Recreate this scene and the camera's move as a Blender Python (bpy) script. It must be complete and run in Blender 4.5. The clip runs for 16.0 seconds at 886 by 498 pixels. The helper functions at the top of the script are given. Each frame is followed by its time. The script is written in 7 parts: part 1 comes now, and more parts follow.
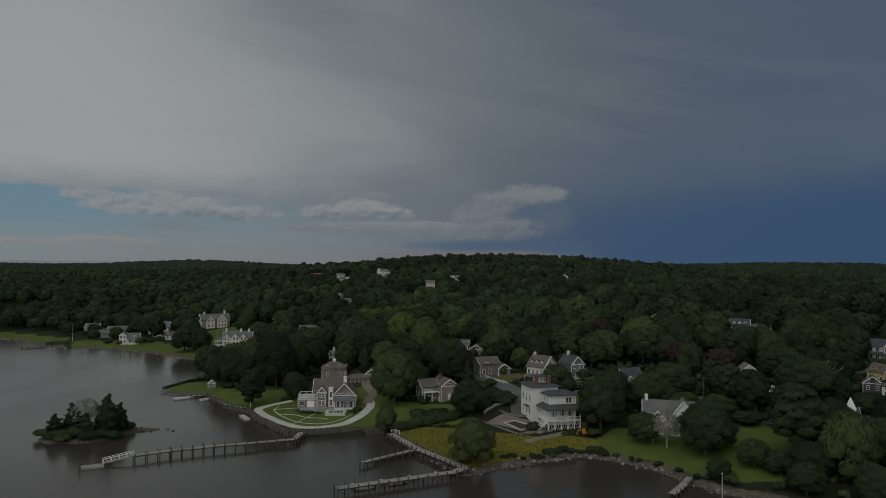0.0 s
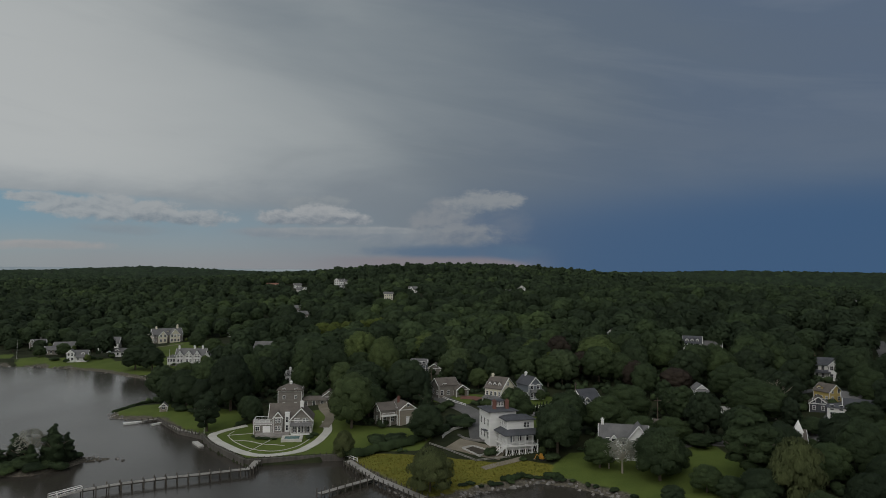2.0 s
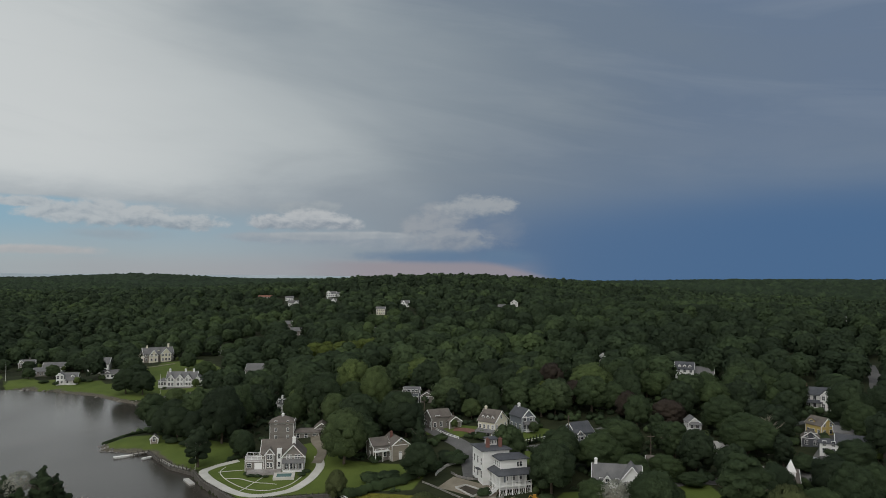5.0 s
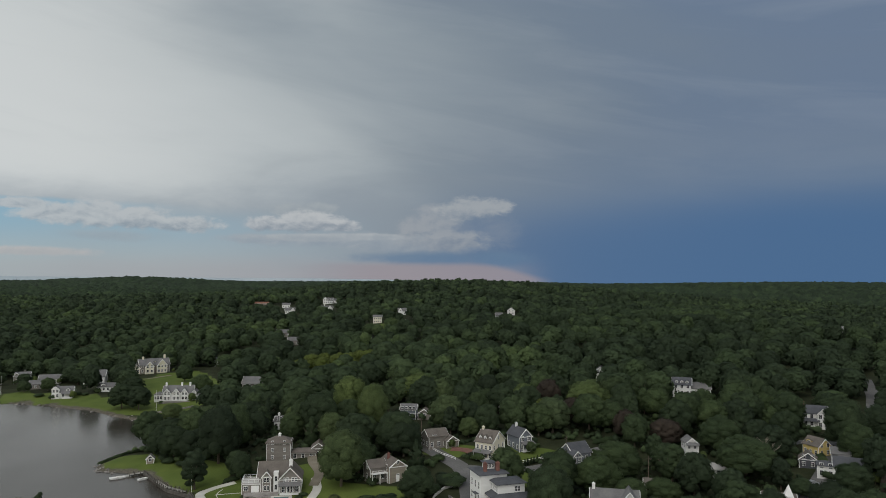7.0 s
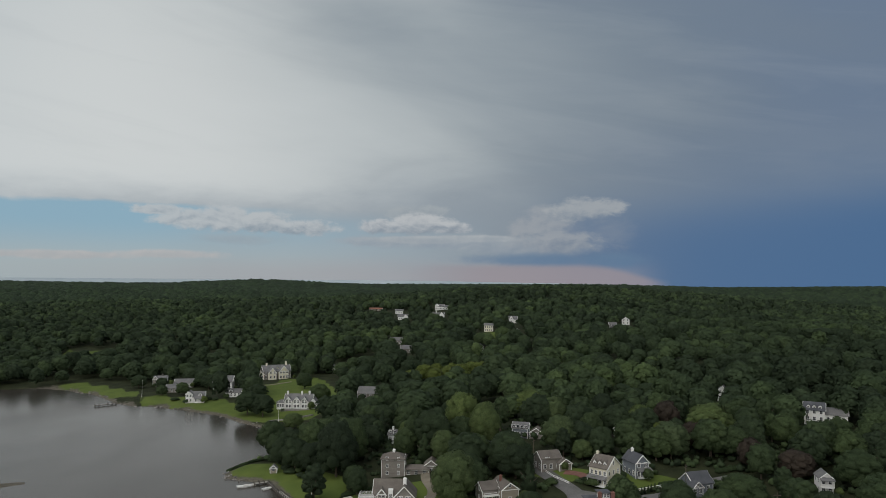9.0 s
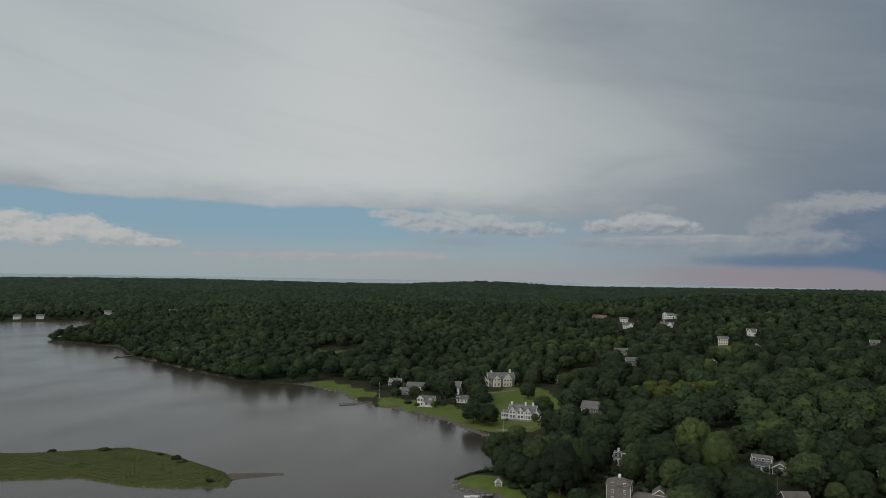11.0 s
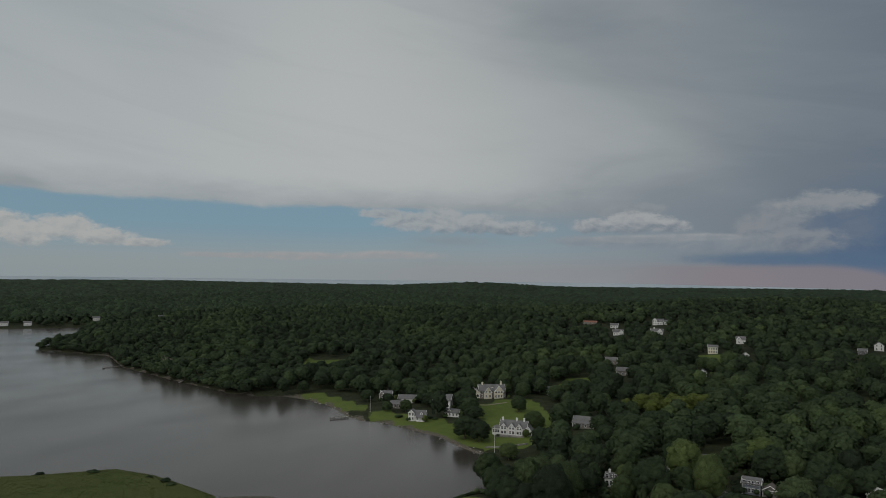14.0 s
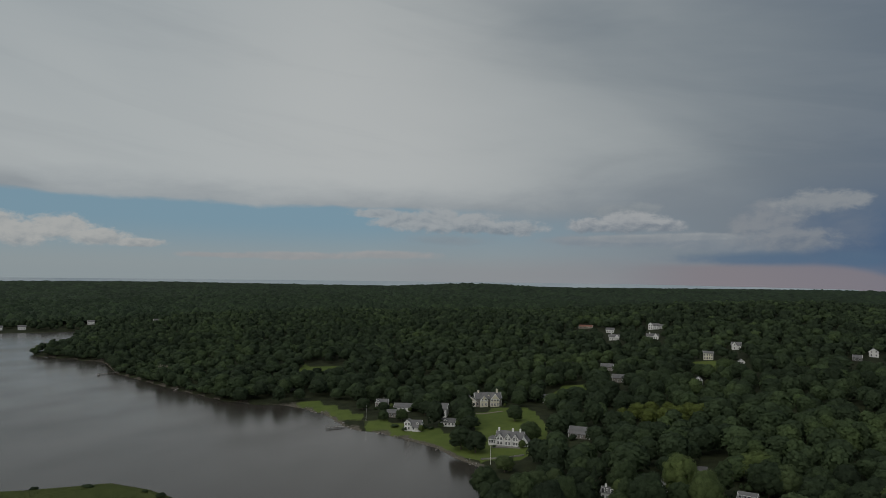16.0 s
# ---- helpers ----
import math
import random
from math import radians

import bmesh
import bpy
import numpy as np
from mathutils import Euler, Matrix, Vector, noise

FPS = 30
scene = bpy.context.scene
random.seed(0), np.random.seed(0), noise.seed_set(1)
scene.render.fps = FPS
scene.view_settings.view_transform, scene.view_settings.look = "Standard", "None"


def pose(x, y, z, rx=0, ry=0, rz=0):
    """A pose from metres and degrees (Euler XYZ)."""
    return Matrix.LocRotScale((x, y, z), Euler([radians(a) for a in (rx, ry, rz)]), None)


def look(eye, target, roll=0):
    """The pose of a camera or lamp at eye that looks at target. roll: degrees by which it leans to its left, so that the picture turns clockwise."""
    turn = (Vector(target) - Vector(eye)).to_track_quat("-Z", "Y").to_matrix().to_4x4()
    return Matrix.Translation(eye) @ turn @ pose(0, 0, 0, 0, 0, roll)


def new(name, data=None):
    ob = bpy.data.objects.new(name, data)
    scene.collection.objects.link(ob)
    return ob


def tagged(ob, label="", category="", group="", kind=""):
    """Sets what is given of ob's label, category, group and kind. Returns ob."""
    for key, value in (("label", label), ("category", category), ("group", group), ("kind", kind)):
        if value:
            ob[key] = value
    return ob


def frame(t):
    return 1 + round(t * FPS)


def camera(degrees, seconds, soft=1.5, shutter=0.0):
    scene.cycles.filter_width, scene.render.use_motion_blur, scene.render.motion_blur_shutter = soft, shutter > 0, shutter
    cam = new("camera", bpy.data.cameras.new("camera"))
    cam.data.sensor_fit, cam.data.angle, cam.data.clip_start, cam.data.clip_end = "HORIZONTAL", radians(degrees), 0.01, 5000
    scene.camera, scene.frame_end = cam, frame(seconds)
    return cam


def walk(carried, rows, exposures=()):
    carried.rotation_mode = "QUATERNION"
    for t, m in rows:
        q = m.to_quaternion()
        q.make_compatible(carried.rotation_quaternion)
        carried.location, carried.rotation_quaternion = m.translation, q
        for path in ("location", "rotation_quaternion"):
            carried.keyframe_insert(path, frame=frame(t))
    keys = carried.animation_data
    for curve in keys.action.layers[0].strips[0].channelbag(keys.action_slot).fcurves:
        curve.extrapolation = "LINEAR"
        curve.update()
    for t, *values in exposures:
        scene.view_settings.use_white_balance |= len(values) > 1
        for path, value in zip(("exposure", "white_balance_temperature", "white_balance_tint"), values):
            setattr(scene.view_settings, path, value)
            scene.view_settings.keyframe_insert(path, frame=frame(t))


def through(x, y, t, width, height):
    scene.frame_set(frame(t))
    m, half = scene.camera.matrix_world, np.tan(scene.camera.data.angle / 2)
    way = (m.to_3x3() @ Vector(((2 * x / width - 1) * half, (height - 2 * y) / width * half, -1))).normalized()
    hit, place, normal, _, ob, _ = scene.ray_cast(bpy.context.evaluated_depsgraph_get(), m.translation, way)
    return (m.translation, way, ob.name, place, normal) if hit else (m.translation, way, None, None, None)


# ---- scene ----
# the camera climbs straight up over the bay and turns to its left on the way
cam = camera(64.02, 16.0, 0.85)
PATH = [
    (0, pose(0.00, 0.00, 48.10, 91.36, -0.37, -0.00)),
    (0.5, pose(-0.05, 0.03, 49.37, 91.48, -0.37, -2.46)),
    (1, pose(-0.12, 0.07, 50.70, 91.61, -0.39, -2.98)),
    (1.5, pose(-0.17, 0.09, 52.09, 91.73, -0.42, -3.23)),
    (2, pose(-0.22, 0.12, 53.56, 91.85, -0.44, -3.39)),
    (2.5, pose(-0.29, 0.14, 55.11, 91.94, -0.45, -3.53)),
    (3, pose(-0.34, 0.18, 56.69, 92.01, -0.47, -3.65)),
    (3.5, pose(-0.39, 0.21, 58.27, 92.08, -0.48, -3.76)),
    (4, pose(-0.45, 0.23, 59.85, 92.18, -0.46, -3.86)),
    (6.5, pose(-0.73, 0.39, 67.74, 92.31, -0.42, -4.23)),
    (7, pose(-0.79, 0.42, 69.32, 92.38, -0.41, -4.29)),
    (7.5, pose(-0.85, 0.44, 70.90, 92.40, -0.39, -4.33)),
    (8, pose(-0.90, 0.48, 72.50, 92.41, -0.37, -4.38)),
    (8.5, pose(-0.96, 0.51, 74.11, 92.44, -0.40, -0.07)),
    (9, pose(-1.01, 0.53, 75.75, 92.45, -0.51, 4.63)),
    (9.5, pose(-1.08, 0.56, 77.41, 92.43, -0.69, 10.08)),
    (10, pose(-1.13, 0.60, 79.07, 92.39, -0.91, 19.23)),
    (10.2, pose(-1.16, 0.61, 79.72, 92.33, -0.99, 21.47)),
    (10.5, pose(-1.18, 0.62, 80.64, 92.33, -0.97, 22.35)),
    (11, pose(-1.25, 0.65, 82.19, 92.32, -0.95, 22.45)),
    (12.5, pose(-1.42, 0.74, 86.83, 92.28, -0.88, 21.97)),
    (13, pose(-1.47, 0.77, 88.39, 92.26, -0.79, 21.88)),
    (13.5, pose(-1.52, 0.81, 89.93, 92.27, -0.78, 21.79)),
    (14, pose(-1.59, 0.83, 91.48, 92.27, -0.76, 21.69)),
    (14.5, pose(-1.64, 0.86, 93.03, 92.27, -0.74, 21.60)),
    (15, pose(-1.69, 0.90, 94.55, 92.26, -0.71, 21.53)),
    (15.5, pose(-1.76, 0.92, 96.07, 92.25, -0.69, 21.43)),
    (16, pose(-1.81, 0.95, 97.58, 92.26, -0.69, 21.35)),
]
EXPOSURES = [(0.0, -0.93), (0.5, -0.83), (1.0, -0.72), (1.5, -0.60), (2.0, -0.50), (3.5, -0.21), (6.5, 0.01), (9.5, 0.0), (10.2, -0.07), (12.5, -0.37), (16.0, -0.49)]
walk(cam, PATH, EXPOSURES)

# ---- sky and light ----
world = bpy.data.worlds.new("evening_storm_sky")
scene.world = world
world.use_nodes = True
WN, WL = world.node_tree.nodes, world.node_tree.links
WN.clear()


def wnode(kind, **settings):
    n = WN.new(kind)
    for key, value in settings.items():
        if key == "operation":
            n.operation = value
        elif key == "blend_type":
            n.blend_type = value
    return n


def put(socket, value):
    if isinstance(value, bpy.types.NodeSocket):
        WL.new(value, socket)
    else:
        socket.default_value = value


def wm(op, a, b=0.0, c=0.0):
    n = wnode("ShaderNodeMath", operation=op)
    put(n.inputs[0], a), put(n.inputs[1], b), put(n.inputs[2], c)
    return n.outputs[0]


def ramp(value, low, high):
    """0 at low, 1 at high, smooth between; low may be above high."""
    n = WN.new("ShaderNodeMapRange")
    n.interpolation_type = "SMOOTHSTEP"
    put(n.inputs["Value"], value)
    if low > high:
        put(n.inputs["From Min"], high), put(n.inputs["From Max"], low)
        put(n.inputs["To Min"], 1.0), put(n.inputs["To Max"], 0.0)
    else:
        put(n.inputs["From Min"], low), put(n.inputs["From Max"], high)
    return n.outputs["Result"]


def tint(fac, a, b):
    n = WN.new("ShaderNodeMix")
    n.data_type = "RGBA"
    put(n.inputs[0], fac)
    put(n.inputs[6], (*a, 1) if isinstance(a, tuple) else a)
    put(n.inputs[7], (*b, 1) if isinstance(b, tuple) else b)
    return n.outputs[2]


def sky_noise(vector, scale, detail=4.0, rough=0.55, warp=0.0):
    n = WN.new("ShaderNodeTexNoise")
    put(n.inputs["Vector"], vector)
    n.inputs["Scale"].default_value, n.inputs["Detail"].default_value = scale, detail
    n.inputs["Roughness"].default_value, n.inputs["Distortion"].default_value = rough, warp
    return n.outputs["Fac"]


coord = WN.new("ShaderNodeTexCoord")
sep = WN.new("ShaderNodeSeparateXYZ")
WL.new(coord.outputs["Generated"], sep.inputs[0])
AZ = wm("MULTIPLY", wm("ARCTAN2", sep.outputs["X"], sep.outputs["Y"]), 57.2958)   # degrees, to the right of north
EL = wm("MULTIPLY", wm("ARCSINE", sep.outputs["Z"]), 57.2958)                      # degrees above the horizon


def sky_vector(a, b, c=0.0):
    n = WN.new("ShaderNodeCombineXYZ")
    put(n.inputs[0], a), put(n.inputs[1], b), put(n.inputs[2], c)
    return n.outputs[0]


# brushed high cloud: soft streaks that fan out of the west, thicker and darker to the east
ALONG = wm("ADD", wm("MULTIPLY", AZ, 0.80), wm("MULTIPLY", EL, -0.62))
ACROSS = wm("ADD", wm("MULTIPLY", AZ, 0.62), wm("MULTIPLY", EL, 1.0))
streaks = sky_noise(sky_vector(wm("MULTIPLY", ALONG, 0.022), wm("MULTIPLY", ACROSS, 0.085), 2.0), 1.0, 3.0, 0.42, 0.4)
banks = sky_noise(sky_vector(wm("MULTIPLY", AZ, 0.040), wm("MULTIPLY", EL, 0.13), 7.3), 1.0, 5.0, 0.55, 0.5)
fine = sky_noise(sky_vector(wm("MULTIPLY", AZ, 0.16), wm("MULTIPLY", EL, 0.5), 4.1), 1.0, 5.0, 0.6, 0.2)
S = wm("ADD", AZ, wm("MULTIPLY", wm("SUBTRACT", EL, 10.0), 0.68))
S = wm("ADD", S, wm("MULTIPLY", wm("SUBTRACT", streaks, 0.5), 19.0))
S = wm("ADD", S, wm("MULTIPLY", wm("SUBTRACT", banks, 0.5), 15.0))
S = wm("ADD", S, wm("MULTIPLY", wm("MULTIPLY", ramp(AZ, -8.0, 6.0), ramp(EL, 16.0, 6.0)), 9.0))
cover = WN.new("ShaderNodeValToRGB")
put(cover.inputs[0], wm("DIVIDE", wm("ADD", S, 45.0), 90.0))
cr = cover.color_ramp
cr.interpolation = "B_SPLINE"
cr.elements[0].position, cr.elements[0].color = 0.0, (0.545, 0.585, 0.595, 1)
cr.elements[1].position, cr.elements[1].color = 1.0, (0.14, 0.192, 0.28, 1)
for at, colour in ((0.25, (0.53, 0.565, 0.575, 1)), (0.40, (0.43, 0.47, 0.485, 1)), (0.53, (0.275, 0.32, 0.355, 1)), (0.69, (0.165, 0.21, 0.265, 1)), (0.85, (0.14, 0.192, 0.275, 1))):
    e = cr.elements.new(at)
    e.color = colour
SKY = cover.outputs[0]
# bluer and thinner towards the upper west
SKY = tint(wm("MULTIPLY", wm("MULTIPLY", ramp(AZ, -28.0, -52.0), ramp(wm("ADD", EL, wm("MULTIPLY", streaks, 12.0)), 14.0, 30.0)), 0.55), SKY, (0.36, 0.42, 0.46))
glow = wm("MULTIPLY", wm("MULTIPLY", ramp(AZ, -46.0, -29.0), ramp(AZ, -9.0, -26.0)), wm("MULTIPLY", ramp(EL, 4.0, 9.0), ramp(wm("SUBTRACT", EL, wm("MULTIPLY", streaks, 12.0)), 20.0, 6.0)))
SKY = tint(wm("MULTIPLY", glow, 0.27), SKY, (0.73, 0.735, 0.72))
# greyer folds in the low part of the cloud
SKY = tint(wm("MULTIPLY", wm("MULTIPLY", ramp(banks, 0.42, 0.66), ramp(EL, 13.0, 6.0)), 0.5), SKY, (0.28, 0.31, 0.335))
SKY = tint(wm("MULTIPLY", ramp(AZ, 14.0, -14.0), wm("MULTIPLY", ramp(wm("ADD", EL, wm("MULTIPLY", fine, 3.0)), 9.5, 5.5), 0.7)), SKY, (0.25, 0.295, 0.34))

SKY = tint(wm("MULTIPLY", wm("MULTIPLY", ramp(AZ, -18.0, -3.0), ramp(wm("ADD", EL, wm("MULTIPLY", fine, 3.0)), 13.0, 7.0)), 0.5), SKY, (0.20, 0.245, 0.30))
# long faint streaks that run with the high cloud
veins = sky_noise(sky_vector(wm("MULTIPLY", AZ, 0.035), wm("MULTIPLY", wm("ADD", EL, wm("MULTIPLY", AZ, 0.16)), 0.30), 11.0), 1.0, 5.0, 0.6, 0.6)
veins = wm("MULTIPLY", wm("SUBTRACT", veins, 0.5), ramp(EL, 5.0, 10.0))
SKY = tint(wm("MULTIPLY", wm("MAXIMUM", veins, 0.0), 0.35), SKY, (0.60, 0.63, 0.64))
SKY = tint(wm("MULTIPLY", wm("MAXIMUM", wm("MULTIPLY", veins, -1.0), 0.0), 0.45), SKY, (0.16, 0.20, 0.25))

# clear air under the cloud's edge in the west
clear = WN.new("ShaderNodeTexSky")
clear.sky_type, clear.sun_disc = "NISHITA", False
clear.sun_elevation, clear.sun_rotation = radians(47), radians(218)
clear_air = WN.new("ShaderNodeMix")
clear_air.data_type, clear_air.blend_type = "RGBA", "MULTIPLY"
put(clear_air.inputs[0], 1.0), put(clear_air.inputs[6], clear.outputs[0]), put(clear_air.inputs[7], (0.07, 0.07, 0.07, 1))
clear_air = tint(0.88, clear_air.outputs[2], tint(ramp(EL, 0.6, 4.4), (0.37, 0.435, 0.465), (0.25, 0.405, 0.515)))
edge = wm("ADD", wm("ADD", EL, wm("MULTIPLY", AZ, 0.012)), wm("MULTIPLY", wm("SUBTRACT", fine, 0.5), 1.1))
gap = wm("MULTIPLY", ramp(edge, 5.35, 4.9), ramp(AZ, -12.0, -29.0))
gap = wm("MAXIMUM", gap, wm("MULTIPLY", wm("MULTIPLY", ramp(edge, 5.6, 3.4), ramp(AZ, 2.0, -20.0)), 0.7))
SKY = tint(gap, SKY, clear_air)

# the rain-dark storm in the east
storm = wm("MULTIPLY", ramp(wm("ADD", AZ, wm("MULTIPLY", banks, 10.0)), 6.0, 38.0), ramp(EL, 13.0, 2.5))
SKY = tint(storm, SKY, tint(ramp(EL, 0.5, 9.0), (0.036, 0.120, 0.278), (0.088, 0.155, 0.268)))
SKY = tint(wm("MULTIPLY", wm("MULTIPLY", ramp(AZ, 8.0, 17.0), ramp(EL, 7.0, 1.0)), 0.6), SKY, (0.058, 0.14, 0.278))

SKY = tint(wm("MULTIPLY", wm("MULTIPLY", ramp(AZ, 0.0, 8.0), ramp(EL, 8.0, 2.5)), 0.7), SKY, (0.080, 0.150, 0.272))

# rosy haze along the horizon, with a sharp upper edge under the storm
drift = wm("MULTIPLY", wm("SUBTRACT", fine, 0.5), 0.6)
haze = wm("MULTIPLY", ramp(wm("ADD", EL, drift), 2.0, 0.3), wm("MULTIPLY", ramp(AZ, -44.0, -12.0), ramp(AZ, 13.5, 8.0)))
SKY = tint(wm("MULTIPLY", haze, 0.42), SKY, (0.36, 0.335, 0.35))
HAZE_TOP = wm("SUBTRACT", 1.15, wm("MULTIPLY", ramp(AZ, 7.0, 13.5), 1.2))
under = wm("SUBTRACT", wm("ADD", EL, wm("MULTIPLY", drift, 0.35)), HAZE_TOP)
veil = wm("MULTIPLY", ramp(under, 0.28, -0.30), wm("MULTIPLY", ramp(AZ, -9.0, 0.0), ramp(AZ, 13.5, 11.0)))


def heap(SKY, lobes, foot, top, base, seed, strength=0.95, soft=0.4, rugged=1.5, grain=0.55):
    """A heap cloud of several lobes over a flat foot, torn at its edges, brighter where its bulges face up."""
    v = sky_vector(wm("MULTIPLY", AZ, grain), wm("MULTIPLY", EL, grain * 1.7), seed)
    above = sky_vector(wm("MULTIPLY", wm("SUBTRACT", AZ, 0.25), grain), wm("MULTIPLY", wm("ADD", EL, 0.28), grain * 1.7), seed)
    n, n_above = sky_noise(v, 1.0, 8.0, 0.6, 0.3), sky_noise(above, 1.0, 5.0, 0.55, 0.3)
    wisps = sky_noise(v, 3.1, 6.0, 0.62, 0.6)
    field = -9.0
    for az, el, w, h in lobes:
        dx = wm("DIVIDE", wm("SUBTRACT", AZ, az), w)
        dy = wm("DIVIDE", wm("SUBTRACT", EL, el), h)
        field = wm("MAXIMUM", field, wm("SUBTRACT", 1.0, wm("SQRT", wm("ADD", wm("MULTIPLY", dx, dx), wm("MULTIPLY", dy, dy)))))
    d = wm("ADD", field, wm("MULTIPLY", wm("SUBTRACT", n, 0.5), rugged))
    d = wm("ADD", d, wm("MULTIPLY", wm("SUBTRACT", wisps, 0.5), 0.45))
    body = wm("MULTIPLY", ramp(d, 0.0, soft), ramp(wm("ADD", EL, wm("MULTIPLY", n, 0.7)), foot, foot + 0.8))
    lit = wm("ADD", wm("SUBTRACT", 0.9, wm("MULTIPLY", field, 0.7)), wm("MULTIPLY", wm("SUBTRACT", n, n_above), 5.0))
    lit = wm("ADD", lit, wm("MULTIPLY", wm("SUBTRACT", wisps, 0.5), 0.7))
    height = wm("MULTIPLY", wm("SUBTRACT", EL, foot + 0.25), 0.75)
    lit = wm("MULTIPLY", wm("ADD", wm("MULTIPLY", lit, 0.45), wm("MINIMUM", height, 1.0)), 0.8)
    return tint(wm("MULTIPLY", body, strength), SKY, tint(ramp(lit, 0.0, 1.15), base, top))


# layered grey sheets, then the heaps from west to east
SKY = heap(SKY, [(-3.0, 3.0, 11.0, 0.8), (-9.0, 3.0, 6.0, 0.5), (2.0, 2.6, 7.0, 0.9)], 1.7, (0.33, 0.365, 0.40), (0.22, 0.27, 0.335), 12.0, 0.75, 0.6, 0.9, 0.3)
SKY = heap(SKY, [(-6.5, 3.15, 5.5, 0.38), (-1.5, 3.3, 4.5, 0.34)], 2.4, (0.42, 0.445, 0.46), (0.29, 0.33, 0.37), 52.0, 0.7, 0.5, 0.9, 0.3)
SKY = heap(SKY, [(-33.0, 1.55, 7.5, 0.42), (-26.0, 1.72, 5.5, 0.44), (-38.0, 1.5, 5.0, 0.3)], 0.9, (0.47, 0.45, 0.445), (0.385, 0.39, 0.40), 30.0, 0.75, 0.6, 0.9, 0.35)
SKY = heap(SKY, [(-20.6, 3.0, 4.4, 0.6)], 2.1, (0.33, 0.37, 0.40), (0.27, 0.31, 0.355), 41.0, 0.5, 0.8, 0.9, 0.4)
SKY = heap(SKY, [(-26.6, 5.0, 2.4, 0.5), (-24.4, 4.45, 3.4, 0.85), (-21.8, 4.55, 2.9, 1.25), (-19.0, 4.3, 3.2, 1.05), (-16.0, 4.0, 3.6, 0.75)], 2.9, (0.46, 0.485, 0.50), (0.225, 0.27, 0.32), 1.0, 0.85, 0.45, 1.15, 0.6)
SKY = heap(SKY, [(-7.4, 5.3, 3.2, 0.7), (-5.6, 5.5, 2.0, 0.6)], 4.2, (0.36, 0.395, 0.415), (0.265, 0.305, 0.345), 6.4, 0.6, 0.6, 1.0, 0.6)
SKY = heap(SKY, [(-9.4, 4.2, 2.6, 0.75), (-6.6, 4.4, 3.4, 1.05), (-4.2, 4.15, 2.2, 0.6)], 3.2, (0.47, 0.49, 0.505), (0.23, 0.27, 0.32), 5.0, 0.88, 0.42, 1.0, 0.6)
SKY = heap(SKY, [(8.6, 3.9, 2.8, 2.6), (5.6, 3.6, 2.4, 2.0)], 1.4, (0.215, 0.255, 0.315), (0.13, 0.185, 0.275), 17.0, 0.5, 1.0, 0.9, 0.45)
SKY = heap(SKY, [(3.6, 4.5, 2.5, 1.9), (2.0, 4.1, 1.8, 1.3), (4.6, 3.0, 4.4, 1.1)], 1.9, (0.315, 0.34, 0.37), (0.18, 0.225, 0.29), 9.0, 0.8, 0.6, 1.1, 0.55)
SKY = heap(SKY, [(6.8, 5.75, 2.9, 1.05), (5.2, 5.3, 2.2, 1.0), (8.6, 5.9, 1.8, 0.7)], 4.2, (0.36, 0.385, 0.405), (0.20, 0.245, 0.305), 15.0, 0.8, 0.5, 1.0, 0.6)
SKY = heap(SKY, [(2.6, 1.6, 9.0, 0.75), (8.5, 1.6, 4.5, 0.9)], 0.6, (0.125, 0.20, 0.30), (0.105, 0.185, 0.30), 21.0, 0.75, 0.8, 0.8, 0.25)
SKY = heap(SKY, [(-54.2, 3.1, 3.2, 1.3), (-52.4, 2.8, 2.6, 1.1), (-49.8, 3.2, 2.8, 1.15), (-47.6, 2.65, 3.0, 0.75), (-45.0, 2.3, 2.8, 0.4)], 1.3, (0.54, 0.545, 0.53), (0.315, 0.355, 0.385), 3.3, 0.92, 0.42, 0.95, 0.6)
SKY = tint(wm("MULTIPLY", veil, 0.75), SKY, (0.295, 0.262, 0.29))

# thinner, brighter overcast in the south, behind the shore
SKY = tint(ramp(sep.outputs["Y"], 0.3, -0.5), SKY, tint(fine, (0.80, 0.81, 0.81), (1.0, 1.0, 0.98)))

back = WN.new("ShaderNodeBackground")
WL.new(SKY, back.inputs["Color"])
back.inputs["Strength"].default_value = 1.0
WL.new(back.outputs[0], WN.new("ShaderNodeOutputWorld").inputs[0])

sun = new("sun", bpy.data.lights.new("sun", "SUN"))
sun.data.energy, sun.data.angle, sun.data.color = 0.95, radians(60), (1.0, 0.97, 0.92)
sun.matrix_world = look((0, 0, 300), (170, 220, 0))

